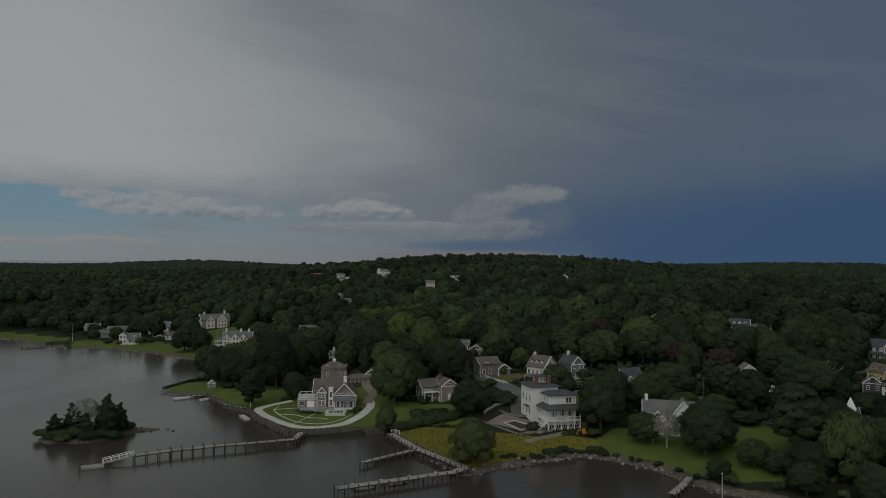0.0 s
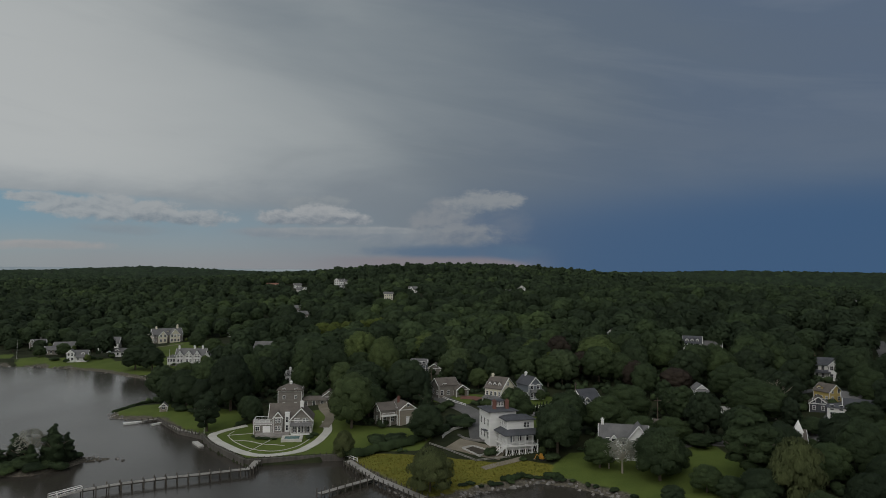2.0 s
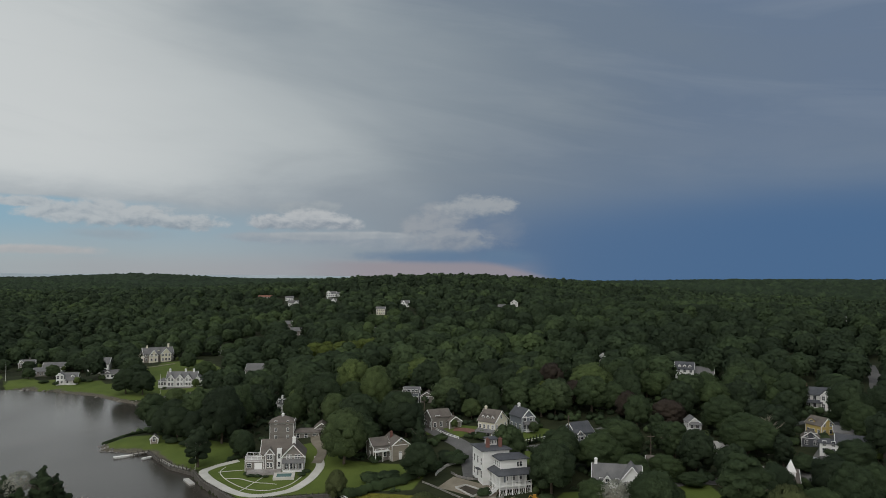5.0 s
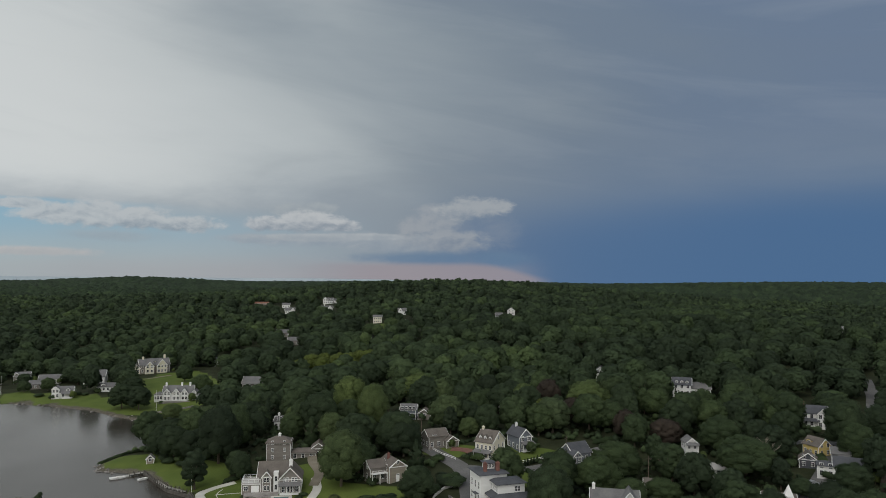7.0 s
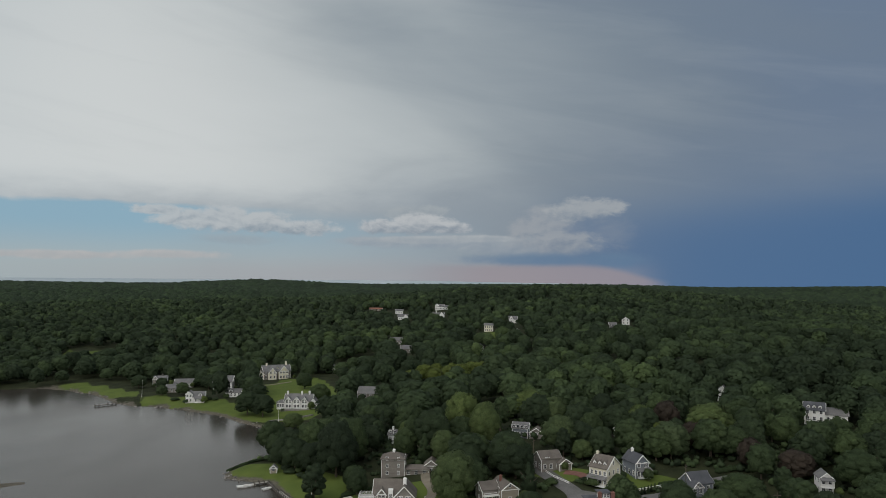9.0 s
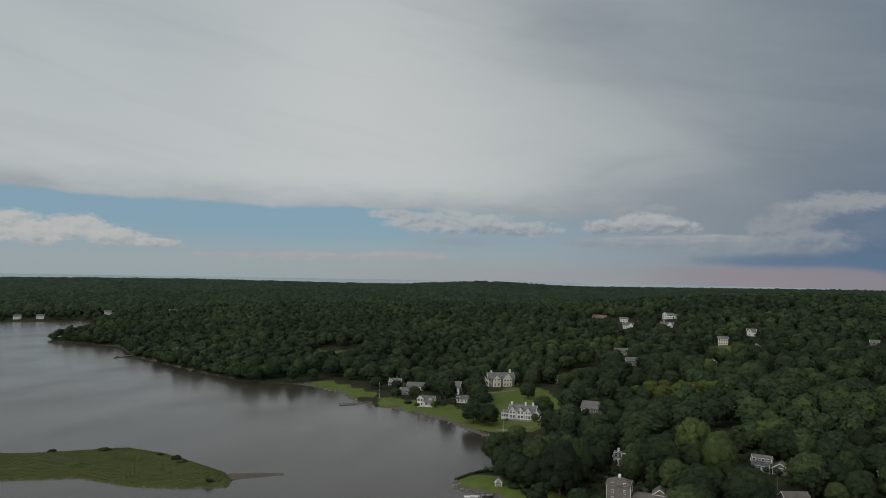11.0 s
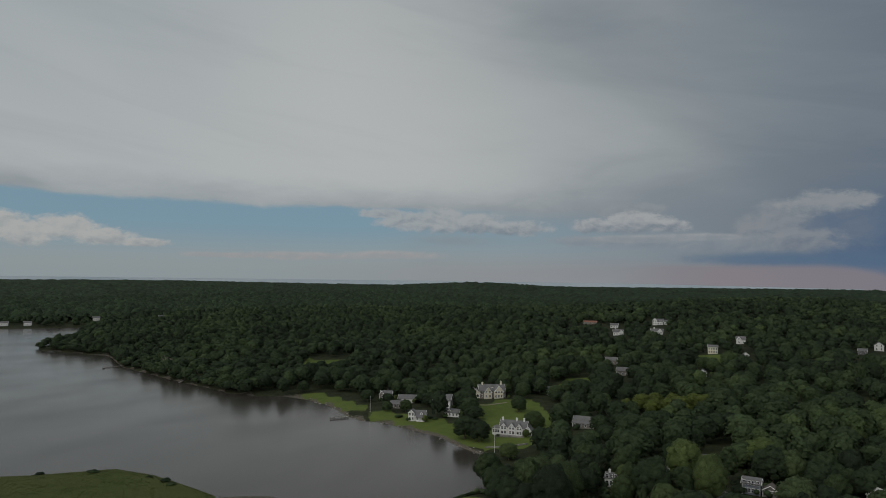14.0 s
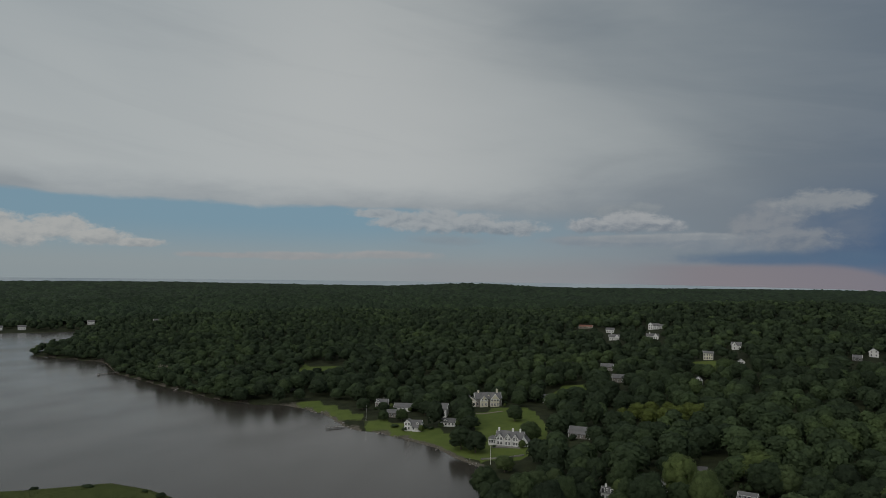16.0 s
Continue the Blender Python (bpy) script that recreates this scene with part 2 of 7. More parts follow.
# ---- materials ----
def material(name, colours, scale=1.0, rough=0.8, bump=0.0, metal=0.0, spots=None, random_by=None, stretch=(1, 1, 1), spec=0.3, through=0.0, relief=0.05, clumps=0.0, rounded=False, spread=(0.80, 1.75)):
    """A node material: two scales of noise between the colours, fine bump, and a shade of its own for each piece if asked for."""
    m = bpy.data.materials.new(name)
    m.use_nodes = True
    n, l = m.node_tree.nodes, m.node_tree.links
    b = n["Principled BSDF"]
    co = n.new("ShaderNodeTexCoord")
    mp = n.new("ShaderNodeMapping")
    mp.inputs["Scale"].default_value = stretch
    l.new(co.outputs["Object"], mp.inputs[0])
    big, small = n.new("ShaderNodeTexNoise"), n.new("ShaderNodeTexNoise")
    big.inputs["Scale"].default_value, small.inputs["Scale"].default_value = scale * 0.17, scale * 2.3
    big.inputs["Detail"].default_value, small.inputs["Detail"].default_value = 3, 5
    for t in (big, small):
        l.new(mp.outputs[0], t.inputs["Vector"])
    mix = n.new("ShaderNodeMath")
    mix.operation = "MULTIPLY_ADD"
    l.new(big.outputs["Fac"], mix.inputs[0])
    mix.inputs[1].default_value = 0.6
    half = n.new("ShaderNodeMath")
    half.operation = "MULTIPLY"
    l.new(small.outputs["Fac"], half.inputs[0])
    half.inputs[1].default_value = 0.4
    l.new(half.outputs[0], mix.inputs[2])
    cr = n.new("ShaderNodeValToRGB")
    cr.color_ramp.elements[0].position, cr.color_ramp.elements[1].position = 0.32, 0.68
    cr.color_ramp.elements[0].color = (*colours[0], 1)
    cr.color_ramp.elements[1].color = (*colours[-1], 1)
    for i, c in enumerate(colours[1:-1]):
        e = cr.color_ramp.elements.new(0.32 + 0.36 * (i + 1) / (len(colours) - 1))
        e.color = (*c, 1)
    l.new(mix.outputs[0], cr.inputs[0])
    colour = cr.outputs[0]
    if random_by:
        hsv = n.new("ShaderNodeHueSaturation")
        if random_by == "object":
            src = n.new("ShaderNodeObjectInfo").outputs["Random"]
        elif random_by == "island":
            src = n.new("ShaderNodeNewGeometry").outputs["Random Per Island"]
        else:
            at = n.new("ShaderNodeAttribute")
            at.attribute_name = random_by
            src = at.outputs["Fac"]
        for key, lo, hi in (("Value", *spread), ("Hue", 0.512, 0.478), ("Saturation", 0.80, 1.08)):
            r = n.new("ShaderNodeMapRange")
            r.inputs["To Min"].default_value, r.inputs["To Max"].default_value = lo, hi
            l.new(src, r.inputs["Value"])
            l.new(r.outputs[0], hsv.inputs[key])
        l.new(colour, hsv.inputs["Color"])
        colour = hsv.outputs[0]
    if clumps:   # each clump of leaves a shade of its own
        own = n.new("ShaderNodeHueSaturation")
        r = n.new("ShaderNodeMapRange")
        r.inputs["To Min"].default_value, r.inputs["To Max"].default_value = 1 - clumps, 1 + clumps
        l.new(n.new("ShaderNodeNewGeometry").outputs["Random Per Island"], r.inputs["Value"])
        l.new(r.outputs[0], own.inputs["Value"]), l.new(colour, own.inputs["Color"])
        colour = own.outputs[0]
    l.new(colour, b.inputs["Base Color"])
    b.inputs["Roughness"].default_value, b.inputs["Metallic"].default_value = rough, metal
    b.inputs["Specular IOR Level"].default_value = spec
    if bump:
        bp = n.new("ShaderNodeBump")
        bp.inputs["Strength"].default_value, bp.inputs["Distance"].default_value = bump, relief
        l.new(small.outputs["Fac"], bp.inputs["Height"])
        l.new(bp.outputs[0], b.inputs["Normal"])
    if rounded:   # leaves shade with the roundness of the bough that they cover
        own_n, to_world = n.new("ShaderNodeAttribute"), n.new("ShaderNodeVectorTransform")
        own_n.attribute_name = "bough"
        to_world.vector_type, to_world.convert_from, to_world.convert_to = "NORMAL", "OBJECT", "WORLD"
        l.new(own_n.outputs["Vector"], to_world.inputs[0])
        l.new(to_world.outputs[0], b.inputs["Normal"])
    if through:
        tr = n.new("ShaderNodeBsdfTranslucent")
        l.new(colour, tr.inputs[0])
        ms = n.new("ShaderNodeMixShader")
        ms.inputs[0].default_value = through
        l.new(b.outputs[0], ms.inputs[1]), l.new(tr.outputs[0], ms.inputs[2])
        l.new(ms.outputs[0], n["Material Output"].inputs[0])
    return m


GREEN = [(0.026, 0.042, 0.0205), (0.041, 0.064, 0.029), (0.060, 0.090, 0.039)]
LEAF = material("leaves", GREEN, 1.2, 0.8, random_by="object", spec=0.12, through=0.30, clumps=0.16, rounded=True, spread=(0.72, 1.45))
LEAF_LIGHT = material("light_green_leaves", [(0.050, 0.077, 0.027), (0.074, 0.107, 0.036), (0.096, 0.132, 0.044)], 1.2, 0.8, random_by="object", spec=0.12, through=0.2, clumps=0.16, rounded=True, spread=(0.8, 1.25))
LEAF_WOODS = material("leaves_of_woods", GREEN, 0.5, 0.85, random_by="tint", spec=0.1, through=0.30, clumps=0.12, rounded=True)
LEAF_YELLOW = material("yellow_green_leaves", [(0.07, 0.092, 0.022), (0.105, 0.132, 0.034)], 0.8, 0.8, spec=0.12, through=0.2, clumps=0.18, rounded=True)
LEAF_DARK = material("dark_cedar_leaves", [(0.012, 0.021, 0.011), (0.026, 0.040, 0.019)], 0.8, 0.85, random_by="object", spec=0.1, clumps=0.15, rounded=True)
LEAF_WILLOW = material("willow_leaves", [(0.072, 0.088, 0.036), (0.118, 0.138, 0.056)], 1.6, 0.8, spec=0.15, through=0.25, clumps=0.2, rounded=True)
LEAF_RED = material("copper_beech_leaves", [(0.030, 0.025, 0.020), (0.050, 0.038, 0.028)], 0.8, 0.8, spec=0.12, clumps=0.15, rounded=True)
LEAF_PALE = material("pale_sparse_leaves", [(0.13, 0.14, 0.105), (0.34, 0.34, 0.29)], 0.8, 0.85, spec=0.2)
# leaf green darkened and greyed: missing self-shade and a little haze are in colour
CANOPY = material("shaded_far_canopy", [(0.017, 0.029, 0.015), (0.026, 0.042, 0.021), (0.037, 0.058, 0.028)], 0.2, 0.9, 1.0, random_by="tint", spec=0.08, relief=1.2, spread=(0.8, 1.5))
BARK = material("bark", [(0.07, 0.055, 0.042), (0.16, 0.13, 0.10)], 3.0, 0.9, 0.6, stretch=(1, 1, 0.3))
PALE_BARK = material("pale_bare_wood", [(0.22, 0.19, 0.15), (0.36, 0.32, 0.26)], 3.0, 0.9, 0.4)
WHITE = material("white_painted_clapboard", [(0.66, 0.66, 0.64), (0.77, 0.77, 0.75)], 0.9, 0.6, 0.15, stretch=(0.2, 0.2, 8))
TRIM = material("white_trim_paint", [(0.72, 0.72, 0.70), (0.82, 0.82, 0.80)], 1.5, 0.5)
CREAM = material("cream_painted_clapboard", [(0.60, 0.56, 0.44), (0.70, 0.66, 0.53)], 0.9, 0.65, 0.15, stretch=(0.2, 0.2, 8))
YELLOW = material("yellow_painted_clapboard", [(0.50, 0.38, 0.13), (0.60, 0.47, 0.18)], 0.9, 0.65, 0.15, stretch=(0.2, 0.2, 8))
SHINGLE = material("weathered_cedar_shingle", [(0.150, 0.137, 0.120), (0.265, 0.245, 0.22)], 2.2, 0.9, 0.4, stretch=(1, 1, 3))
TAN = material("tan_painted_clapboard", [(0.21, 0.185, 0.145), (0.31, 0.275, 0.22)], 0.9, 0.7, 0.15, stretch=(0.2, 0.2, 8))
GREYBLUE = material("grey_blue_clapboard", [(0.12, 0.135, 0.155), (0.20, 0.22, 0.245)], 0.9, 0.7, 0.15, stretch=(0.2, 0.2, 8))
SLATE = material("dark_asphalt_shingles", [(0.050, 0.053, 0.060), (0.10, 0.104, 0.115)], 1.6, 0.85, 0.35)
ROOF_BROWN = material("brown_wood_shingles", [(0.092, 0.080, 0.070), (0.165, 0.146, 0.128)], 1.8, 0.9, 0.4)
ROOF_GREY = material("grey_asphalt_shingles", [(0.105, 0.105, 0.107), (0.185, 0.182, 0.178)], 1.8, 0.9, 0.3)
ROOF_RED = material("terracotta_tiles", [(0.20, 0.095, 0.065), (0.28, 0.14, 0.10)], 2.0, 0.85, 0.3)
BRICK = material("red_brick", [(0.14, 0.065, 0.052), (0.21, 0.105, 0.085)], 5.0, 0.9, 0.3)
STONE = material("grey_field_stone", [(0.09, 0.086, 0.078), (0.22, 0.21, 0.195)], 2.0, 0.9, 0.5, random_by="object")
STONES = material("shore_stones", [(0.08, 0.076, 0.066), (0.20, 0.19, 0.172)], 2.0, 0.9, 0.5, random_by="island")
PATH_PALE = material("pale_crushed_shell_path", [(0.42, 0.41, 0.37), (0.56, 0.55, 0.50)], 1.6, 0.95, 0.3)
CONCRETE = material("concrete", [(0.36, 0.35, 0.33), (0.52, 0.51, 0.48)], 1.2, 0.9, 0.2)
ASPHALT = material("worn_asphalt", [(0.085, 0.083, 0.08), (0.16, 0.155, 0.15)], 0.9, 0.9, 0.2)
GRAVEL = material("pale_gravel_and_dirt", [(0.14, 0.122, 0.09), (0.25, 0.22, 0.17)], 1.6, 0.95, 0.4)
DOCK = material("weathered_dock_boards", [(0.20, 0.19, 0.172), (0.36, 0.345, 0.315)], 1.6, 0.9, 0.3, stretch=(1, 1, 1))
PILE = material("dark_wet_piles", [(0.045, 0.04, 0.034), (0.11, 0.10, 0.085)], 2.0, 0.8, 0.4)
SEAWALL = material("dark_timber_bulkhead", [(0.05, 0.045, 0.04), (0.13, 0.12, 0.105)], 1.6, 0.85, 0.4, stretch=(3, 3, 0.5))
HEDGE = material("clipped_hedge_leaves", [(0.017, 0.028, 0.012), (0.034, 0.052, 0.021)], 2.0, 0.85, spec=0.12, clumps=0.2, rounded=True)
GLASS = material("dark_window_glass", [(0.012, 0.015, 0.019), (0.03, 0.036, 0.043)], 0.4, 0.08, spec=0.6)
POOL = material("pool_water", [(0.06, 0.15, 0.15), (0.10, 0.20, 0.19)], 0.5, 0.05, spec=0.5)
METAL = material("painted_metal", [(0.45, 0.45, 0.45), (0.6, 0.6, 0.6)], 1.0, 0.4, metal=0.4)
CAR_PAINT = material("car_paint", [(0.30, 0.31, 0.32), (0.36, 0.37, 0.38)], 0.5, 0.3, metal=0.3)
RED_PAINT = material("red_car_paint", [(0.22, 0.03, 0.025), (0.28, 0.045, 0.035)], 0.5, 0.35)
RUBBER = material("rubber", [(0.015, 0.015, 0.015), (0.03, 0.03, 0.03)], 2.0, 0.8)
ORANGE = material("orange_machine_paint", [(0.42, 0.21, 0.03), (0.5, 0.27, 0.05)], 1.0, 0.5)


def ground_material():
    """Leaf litter, with mown lawn, tall meadow and stony shore where their own outlines lie."""
    m = bpy.data.materials.new("ground_cover")
    m.use_nodes = True
    n, l = m.node_tree.nodes, m.node_tree.links
    b = n["Principled BSDF"]
    co = n.new("ShaderNodeTexCoord")

    def noise_of(scale, detail=5):
        t = n.new("ShaderNodeTexNoise")
        t.inputs["Scale"].default_value, t.inputs["Detail"].default_value = scale, detail
        l.new(co.outputs["Object"], t.inputs["Vector"])
        return t.outputs["Fac"]

    def two(f, a, c):
        r = n.new("ShaderNodeValToRGB")
        r.color_ramp.elements[0].position, r.color_ramp.elements[1].position = 0.3, 0.7
        r.color_ramp.elements[0].color, r.color_ramp.elements[1].color = (*a, 1), (*c, 1)
        l.new(f, r.inputs[0])
        return r.outputs[0]

    def over(fac, a, c):
        x = n.new("ShaderNodeMix")
        x.data_type = "RGBA"
        l.new(fac, x.inputs[0]), l.new(a, x.inputs[6]), l.new(c, x.inputs[7])
        return x.outputs[2]

    def mask(name, ragged=0.5):
        a = n.new("ShaderNodeAttribute")
        a.attribute_name = name
        s = n.new("ShaderNodeMath")
        s.operation = "MULTIPLY_ADD"
        l.new(noise_of(0.35), s.inputs[0])
        s.inputs[1].default_value = ragged
        l.new(a.outputs["Fac"], s.inputs[2])
        r = n.new("ShaderNodeMapRange")
        r.inputs["From Min"].default_value, r.inputs["From Max"].default_value = 0.5 + ragged * 0.5 - 0.12, 0.5 + ragged * 0.5 + 0.12
        l.new(s.outputs[0], r.inputs["Value"])
        return r.outputs[0]

    big, mid, small = noise_of(0.03), noise_of(0.16), noise_of(1.7, 6)
    c = two(mid, (0.016, 0.020, 0.010), (0.036, 0.042, 0.020))
    c = over(mask("lawn", 0.3), c, over(small, two(big, (0.072, 0.102, 0.023), (0.120, 0.152, 0.036)), two(mid, (0.056, 0.084, 0.020), (0.104, 0.136, 0.033))))
    c = over(mask("meadow", 0.4), c, over(mid, two(small, (0.135, 0.128, 0.024), (0.23, 0.19, 0.036)), two(big, (0.08, 0.112, 0.022), (0.165, 0.165, 0.03))))
    c = over(mask("marsh", 0.5), c, over(big, two(mid, (0.038, 0.058, 0.016), (0.074, 0.098, 0.027)), two(small, (0.056, 0.066, 0.022), (0.092, 0.096, 0.036))))
    c = over(mask("shore", 0.9), c, two(small, (0.05, 0.045, 0.036), (0.16, 0.145, 0.115)))
    l.new(c, b.inputs["Base Color"])
    b.inputs["Roughness"].default_value, b.inputs["Specular IOR Level"].default_value = 0.95, 0.1
    bp = n.new("ShaderNodeBump")
    bp.inputs["Strength"].default_value, bp.inputs["Distance"].default_value = 0.6, 0.25
    l.new(small, bp.inputs["Height"])
    l.new(bp.outputs[0], b.inputs["Normal"])
    return m


def water_material():
    m = bpy.data.materials.new("murky_bay_water")
    m.use_nodes = True
    n, l = m.node_tree.nodes, m.node_tree.links
    b = n["Principled BSDF"]
    b.inputs["Base Color"].default_value = (0.047, 0.042, 0.035, 1)
    b.inputs["Roughness"].default_value, b.inputs["IOR"].default_value = 0.12, 1.33
    co = n.new("ShaderNodeTexCoord")
    mp = n.new("ShaderNodeMapping")
    mp.inputs["Scale"].default_value = (1.0, 0.5, 1.0)
    mp.inputs["Rotation"].default_value = (0, 0, radians(30))
    l.new(co.outputs["Object"], mp.inputs[0])
    r = n.new("ShaderNodeTexNoise")
    r.inputs["Scale"].default_value, r.inputs["Detail"].default_value = 0.9, 5
    l.new(mp.outputs[0], r.inputs["Vector"])
    w = n.new("ShaderNodeTexNoise")
    w.inputs["Scale"].default_value, w.inputs["Detail"].default_value = 0.02, 4
    l.new(mp.outputs[0], w.inputs["Vector"])
    rr = n.new("ShaderNodeMapRange")
    rr.inputs["From Min"].default_value, rr.inputs["From Max"].default_value = 0.35, 0.7
    rr.inputs["To Min"].default_value, rr.inputs["To Max"].default_value = 0.16, 0.26
    l.new(w.outputs["Fac"], rr.inputs["Value"])
    l.new(rr.outputs[0], b.inputs["Roughness"])
    bp = n.new("ShaderNodeBump")
    bp.inputs["Strength"].default_value, bp.inputs["Distance"].default_value = 0.35, 0.12
    l.new(r.outputs["Fac"], bp.inputs["Height"])
    l.new(bp.outputs[0], b.inputs["Normal"])
    return m


GROUND, WATER = ground_material(), water_material()

# ---- the lie of the land ----
K = 1.3   # metres in a unit of the plan
SHORE = K * np.array([(4000, -900), (300, 20), (150, 62), (90, 95), (54, 112), (46, 116.5), (42, 123), (39, 130), (33, 136), (27, 139),
                  (21, 136), (16, 134), (10, 129.5), (5, 126), (2.5, 129), (-6, 143.5), (-11, 152), (-12.5, 157), (-16, 156.8), (-32.5, 153.4),
                  (-43, 167.5), (-48, 177.5), (-55, 183), (-66, 199), (-79.5, 202.5), (-82, 208), (-80, 216), (-74.5, 229), (-78, 247), (-87, 268),
                  (-104, 280), (-118, 293), (-148, 307), (-173, 312), (-197, 335), (-226, 350), (-270, 346), (-336, 371), (-421, 408), (-484, 456),
                  (-578, 463), (-592, 474), (-640, 560), (-767, 688), (-826, 607), (-1000, 540), (-1500, 400), (-4200, -300), (-4200, 4200), (4200, 4200)], float)
MARSH = K * np.array([(-340, 120), (-300, 150), (-232, 173), (-223, 179), (-204, 196.5), (-186, 196), (-166, 190.5), (-152, 186), (-144, 180), (-140, 173), (-152, 166), (-168, 161), (-187, 161), (-204, 150), (-250, 125)], float)
SPIT = K * np.array([(-150, 186), (-141, 191), (-134, 193.5), (-133, 191), (-138, 186), (-145, 178)], float)
ISLET = K * np.array([(-85, 149.5), (-81, 146), (-73, 147), (-69, 152), (-67.5, 157.5), (-61, 159.5), (-67, 160.5), (-75, 161), (-83, 157)], float)
GARDEN = K * np.array([(-12.5, 157.3), (-32.5, 153.6), (-43, 167.7), (-48, 177.7), (-42, 190), (-30, 200), (-12, 198)], float)  # the walled garden's level


def outline_distance(P, poly):
    """How far each point of P lies inside (+) or outside (-) the outline."""
    best, inside = np.full(len(P), 1e18), np.zeros(len(P), bool)
    for a, b in zip(poly, np.roll(poly, -1, 0)):
        e, w = b - a, P - a
        k = np.clip((w @ e) / (e @ e), 0, 1)
        q = w - k[:, None] * e
        best = np.minimum(best, (q * q).sum(1))
        with np.errstate(divide="ignore", invalid="ignore"):
            hit = ((a[1] > P[:, 1]) != (b[1] > P[:, 1])) & (P[:, 0] < e[0] * (P[:, 1] - a[1]) / (b[1] - a[1]) + a[0])
        inside ^= hit
    return np.where(inside, 1, -1) * np.sqrt(best)


HILLS = [(110, 210, 2.2, 60, 60), (230, 370, 16, 130, 130), (80, 540, 8, 110, 110), (85, 880, 34, 205, 200), (5, 205, 2.8, 45, 40), (30, 150, 1.6, 14, 12),
         (700, 1350, 30, 420, 300), (-420, 900, 12, 260, 260), (-900, 1500, 14, 400, 300), (-860, 2500, 21, 190, 200), (-1500, 1900, 12, 600, 400),
         (300, 2600, 12, 900, 500), (1800, 2600, 22, 600, 500), (-2400, 2300, 10, 700, 500), (-60, 330, 2.0, 70, 60), (-122, 396, -5.5, 60, 55)]


def waves(P):
    x, y = P[:, 0], P[:, 1]
    return np.sin(x * 0.021 + 1.3) * np.cos(y * 0.017 + 0.4) + 0.5 * np.sin(x * 0.047 + y * 0.031) + 0.3 * np.cos(x * 0.09 - y * 0.07 + 2)


def land_height(P):
    P = np.atleast_2d(np.asarray(P, float))
    far = np.hypot(P[:, 0], P[:, 1])
    sd = outline_distance(P, SHORE)
    w = waves(P)
    dry = np.clip(sd, 0, None)
    z = 1.5 * (1 - np.exp(-dry / 2.8)) + 0.03 * np.clip(dry, 0, 156) + np.clip(dry / 60, 0, 1) * w * 0.9
    ease = 1 - np.exp(-dry / 45)
    for x, y, h, sx, sy in HILLS:
        z += ease * h * K * np.exp(-((P[:, 0] / K - x) / sx) ** 2 / 2 - ((P[:, 1] / K - y) / sy) ** 2 / 2)
    z += np.clip((far - 2700) / 1100, 0, 1) * (np.clip(21 + 0.004 * P[:, 0], 15, 30) - 17 * np.clip((P[:, 0] - 550) / 550, 0, 1))
    z = np.where(sd < 0, np.clip(sd * 0.3, -2.5, 0), z)
    g = outline_distance(P, GARDEN)
    z = np.where(g > -0.4, np.maximum(z, 1.7), z)
    for poly, top in ((MARSH, 0.9), (SPIT, 0.25), (ISLET, 1.2)):
        d = outline_distance(P, poly)
        z = np.where(d > -8, np.maximum(z, np.where(d > 0, top * (1 - np.exp(-np.clip(d, 0, None) / 2)) + 0.12 * w * np.clip(d / 6, 0, 1), np.clip(d * 0.3, -2.5, 0))), z)
    return z


def ground_at(x, y):
    return float(land_height([(x, y)])[0])

# ---- building helpers ----
def mesh_of(name, verts, faces, mats):
    me = bpy.data.meshes.new(name)
    me.from_pydata([tuple(v) for v in verts], [], faces)
    for m in (mats if isinstance(mats, (list, tuple)) else [mats]):
        me.materials.append(m)
    return me


def quads_mesh(name, verts, quads, mat, smooth=False):
    """A mesh of many quads, quickly, from arrays."""
    me = bpy.data.meshes.new(name)
    me.vertices.add(len(verts)), me.loops.add(len(quads) * 4), me.polygons.add(len(quads))
    me.vertices.foreach_set("co", np.asarray(verts, np.float32).ravel())
    me.loops.foreach_set("vertex_index", np.asarray(quads, np.int32).ravel())
    me.polygons.foreach_set("loop_start", np.arange(0, len(quads) * 4, 4, dtype=np.int32))
    me.polygons.foreach_set("use_smooth", np.full(len(quads), smooth))
    me.update(calc_edges=True)
    me.materials.append(mat)
    return me


def attribute(me, name, values):
    a = me.attributes.new(name, "FLOAT", "POINT")
    a.data.foreach_set("value", np.asarray(values, np.float32))


class Solid:
    """Gathers boxes, prisms and bars into one mesh."""

    def __init__(self):
        self.v, self.f = [], []

    def add(self, verts, faces):
        k = len(self.v)
        self.v += [tuple(p) for p in verts]
        self.f += [tuple(i + k for i in f) for f in faces]
        return self

    def box(self, x0, y0, z0, x1, y1, z1):
        return self.add([(x0, y0, z0), (x1, y0, z0), (x1, y1, z0), (x0, y1, z0), (x0, y0, z1), (x1, y0, z1), (x1, y1, z1), (x0, y1, z1)],
                        [(3, 2, 1, 0), (4, 5, 6, 7), (0, 1, 5, 4), (1, 2, 6, 5), (2, 3, 7, 6), (3, 0, 4, 7)])

    def bar(self, a, b, r, sides=4, r2=None):
        a, b = Vector(a), Vector(b)
        d = (b - a).normalized()
        u = d.orthogonal().normalized()
        w = d.cross(u)
        ring = [(u * math.cos(2 * math.pi * (i + 0.5) / sides) + w * math.sin(2 * math.pi * (i + 0.5) / sides)) for i in range(sides)]
        r2 = r if r2 is None else r2
        n = sides
        return self.add([a + p * r for p in ring] + [b + p * r2 for p in ring],
                        [(i, (i + 1) % n, n + (i + 1) % n, n + i) for i in range(n)] + [tuple(range(n))[::-1], tuple(range(n, 2 * n))])

    def mesh(self, name, mat):
        return mesh_of(name, self.v, self.f, mat)


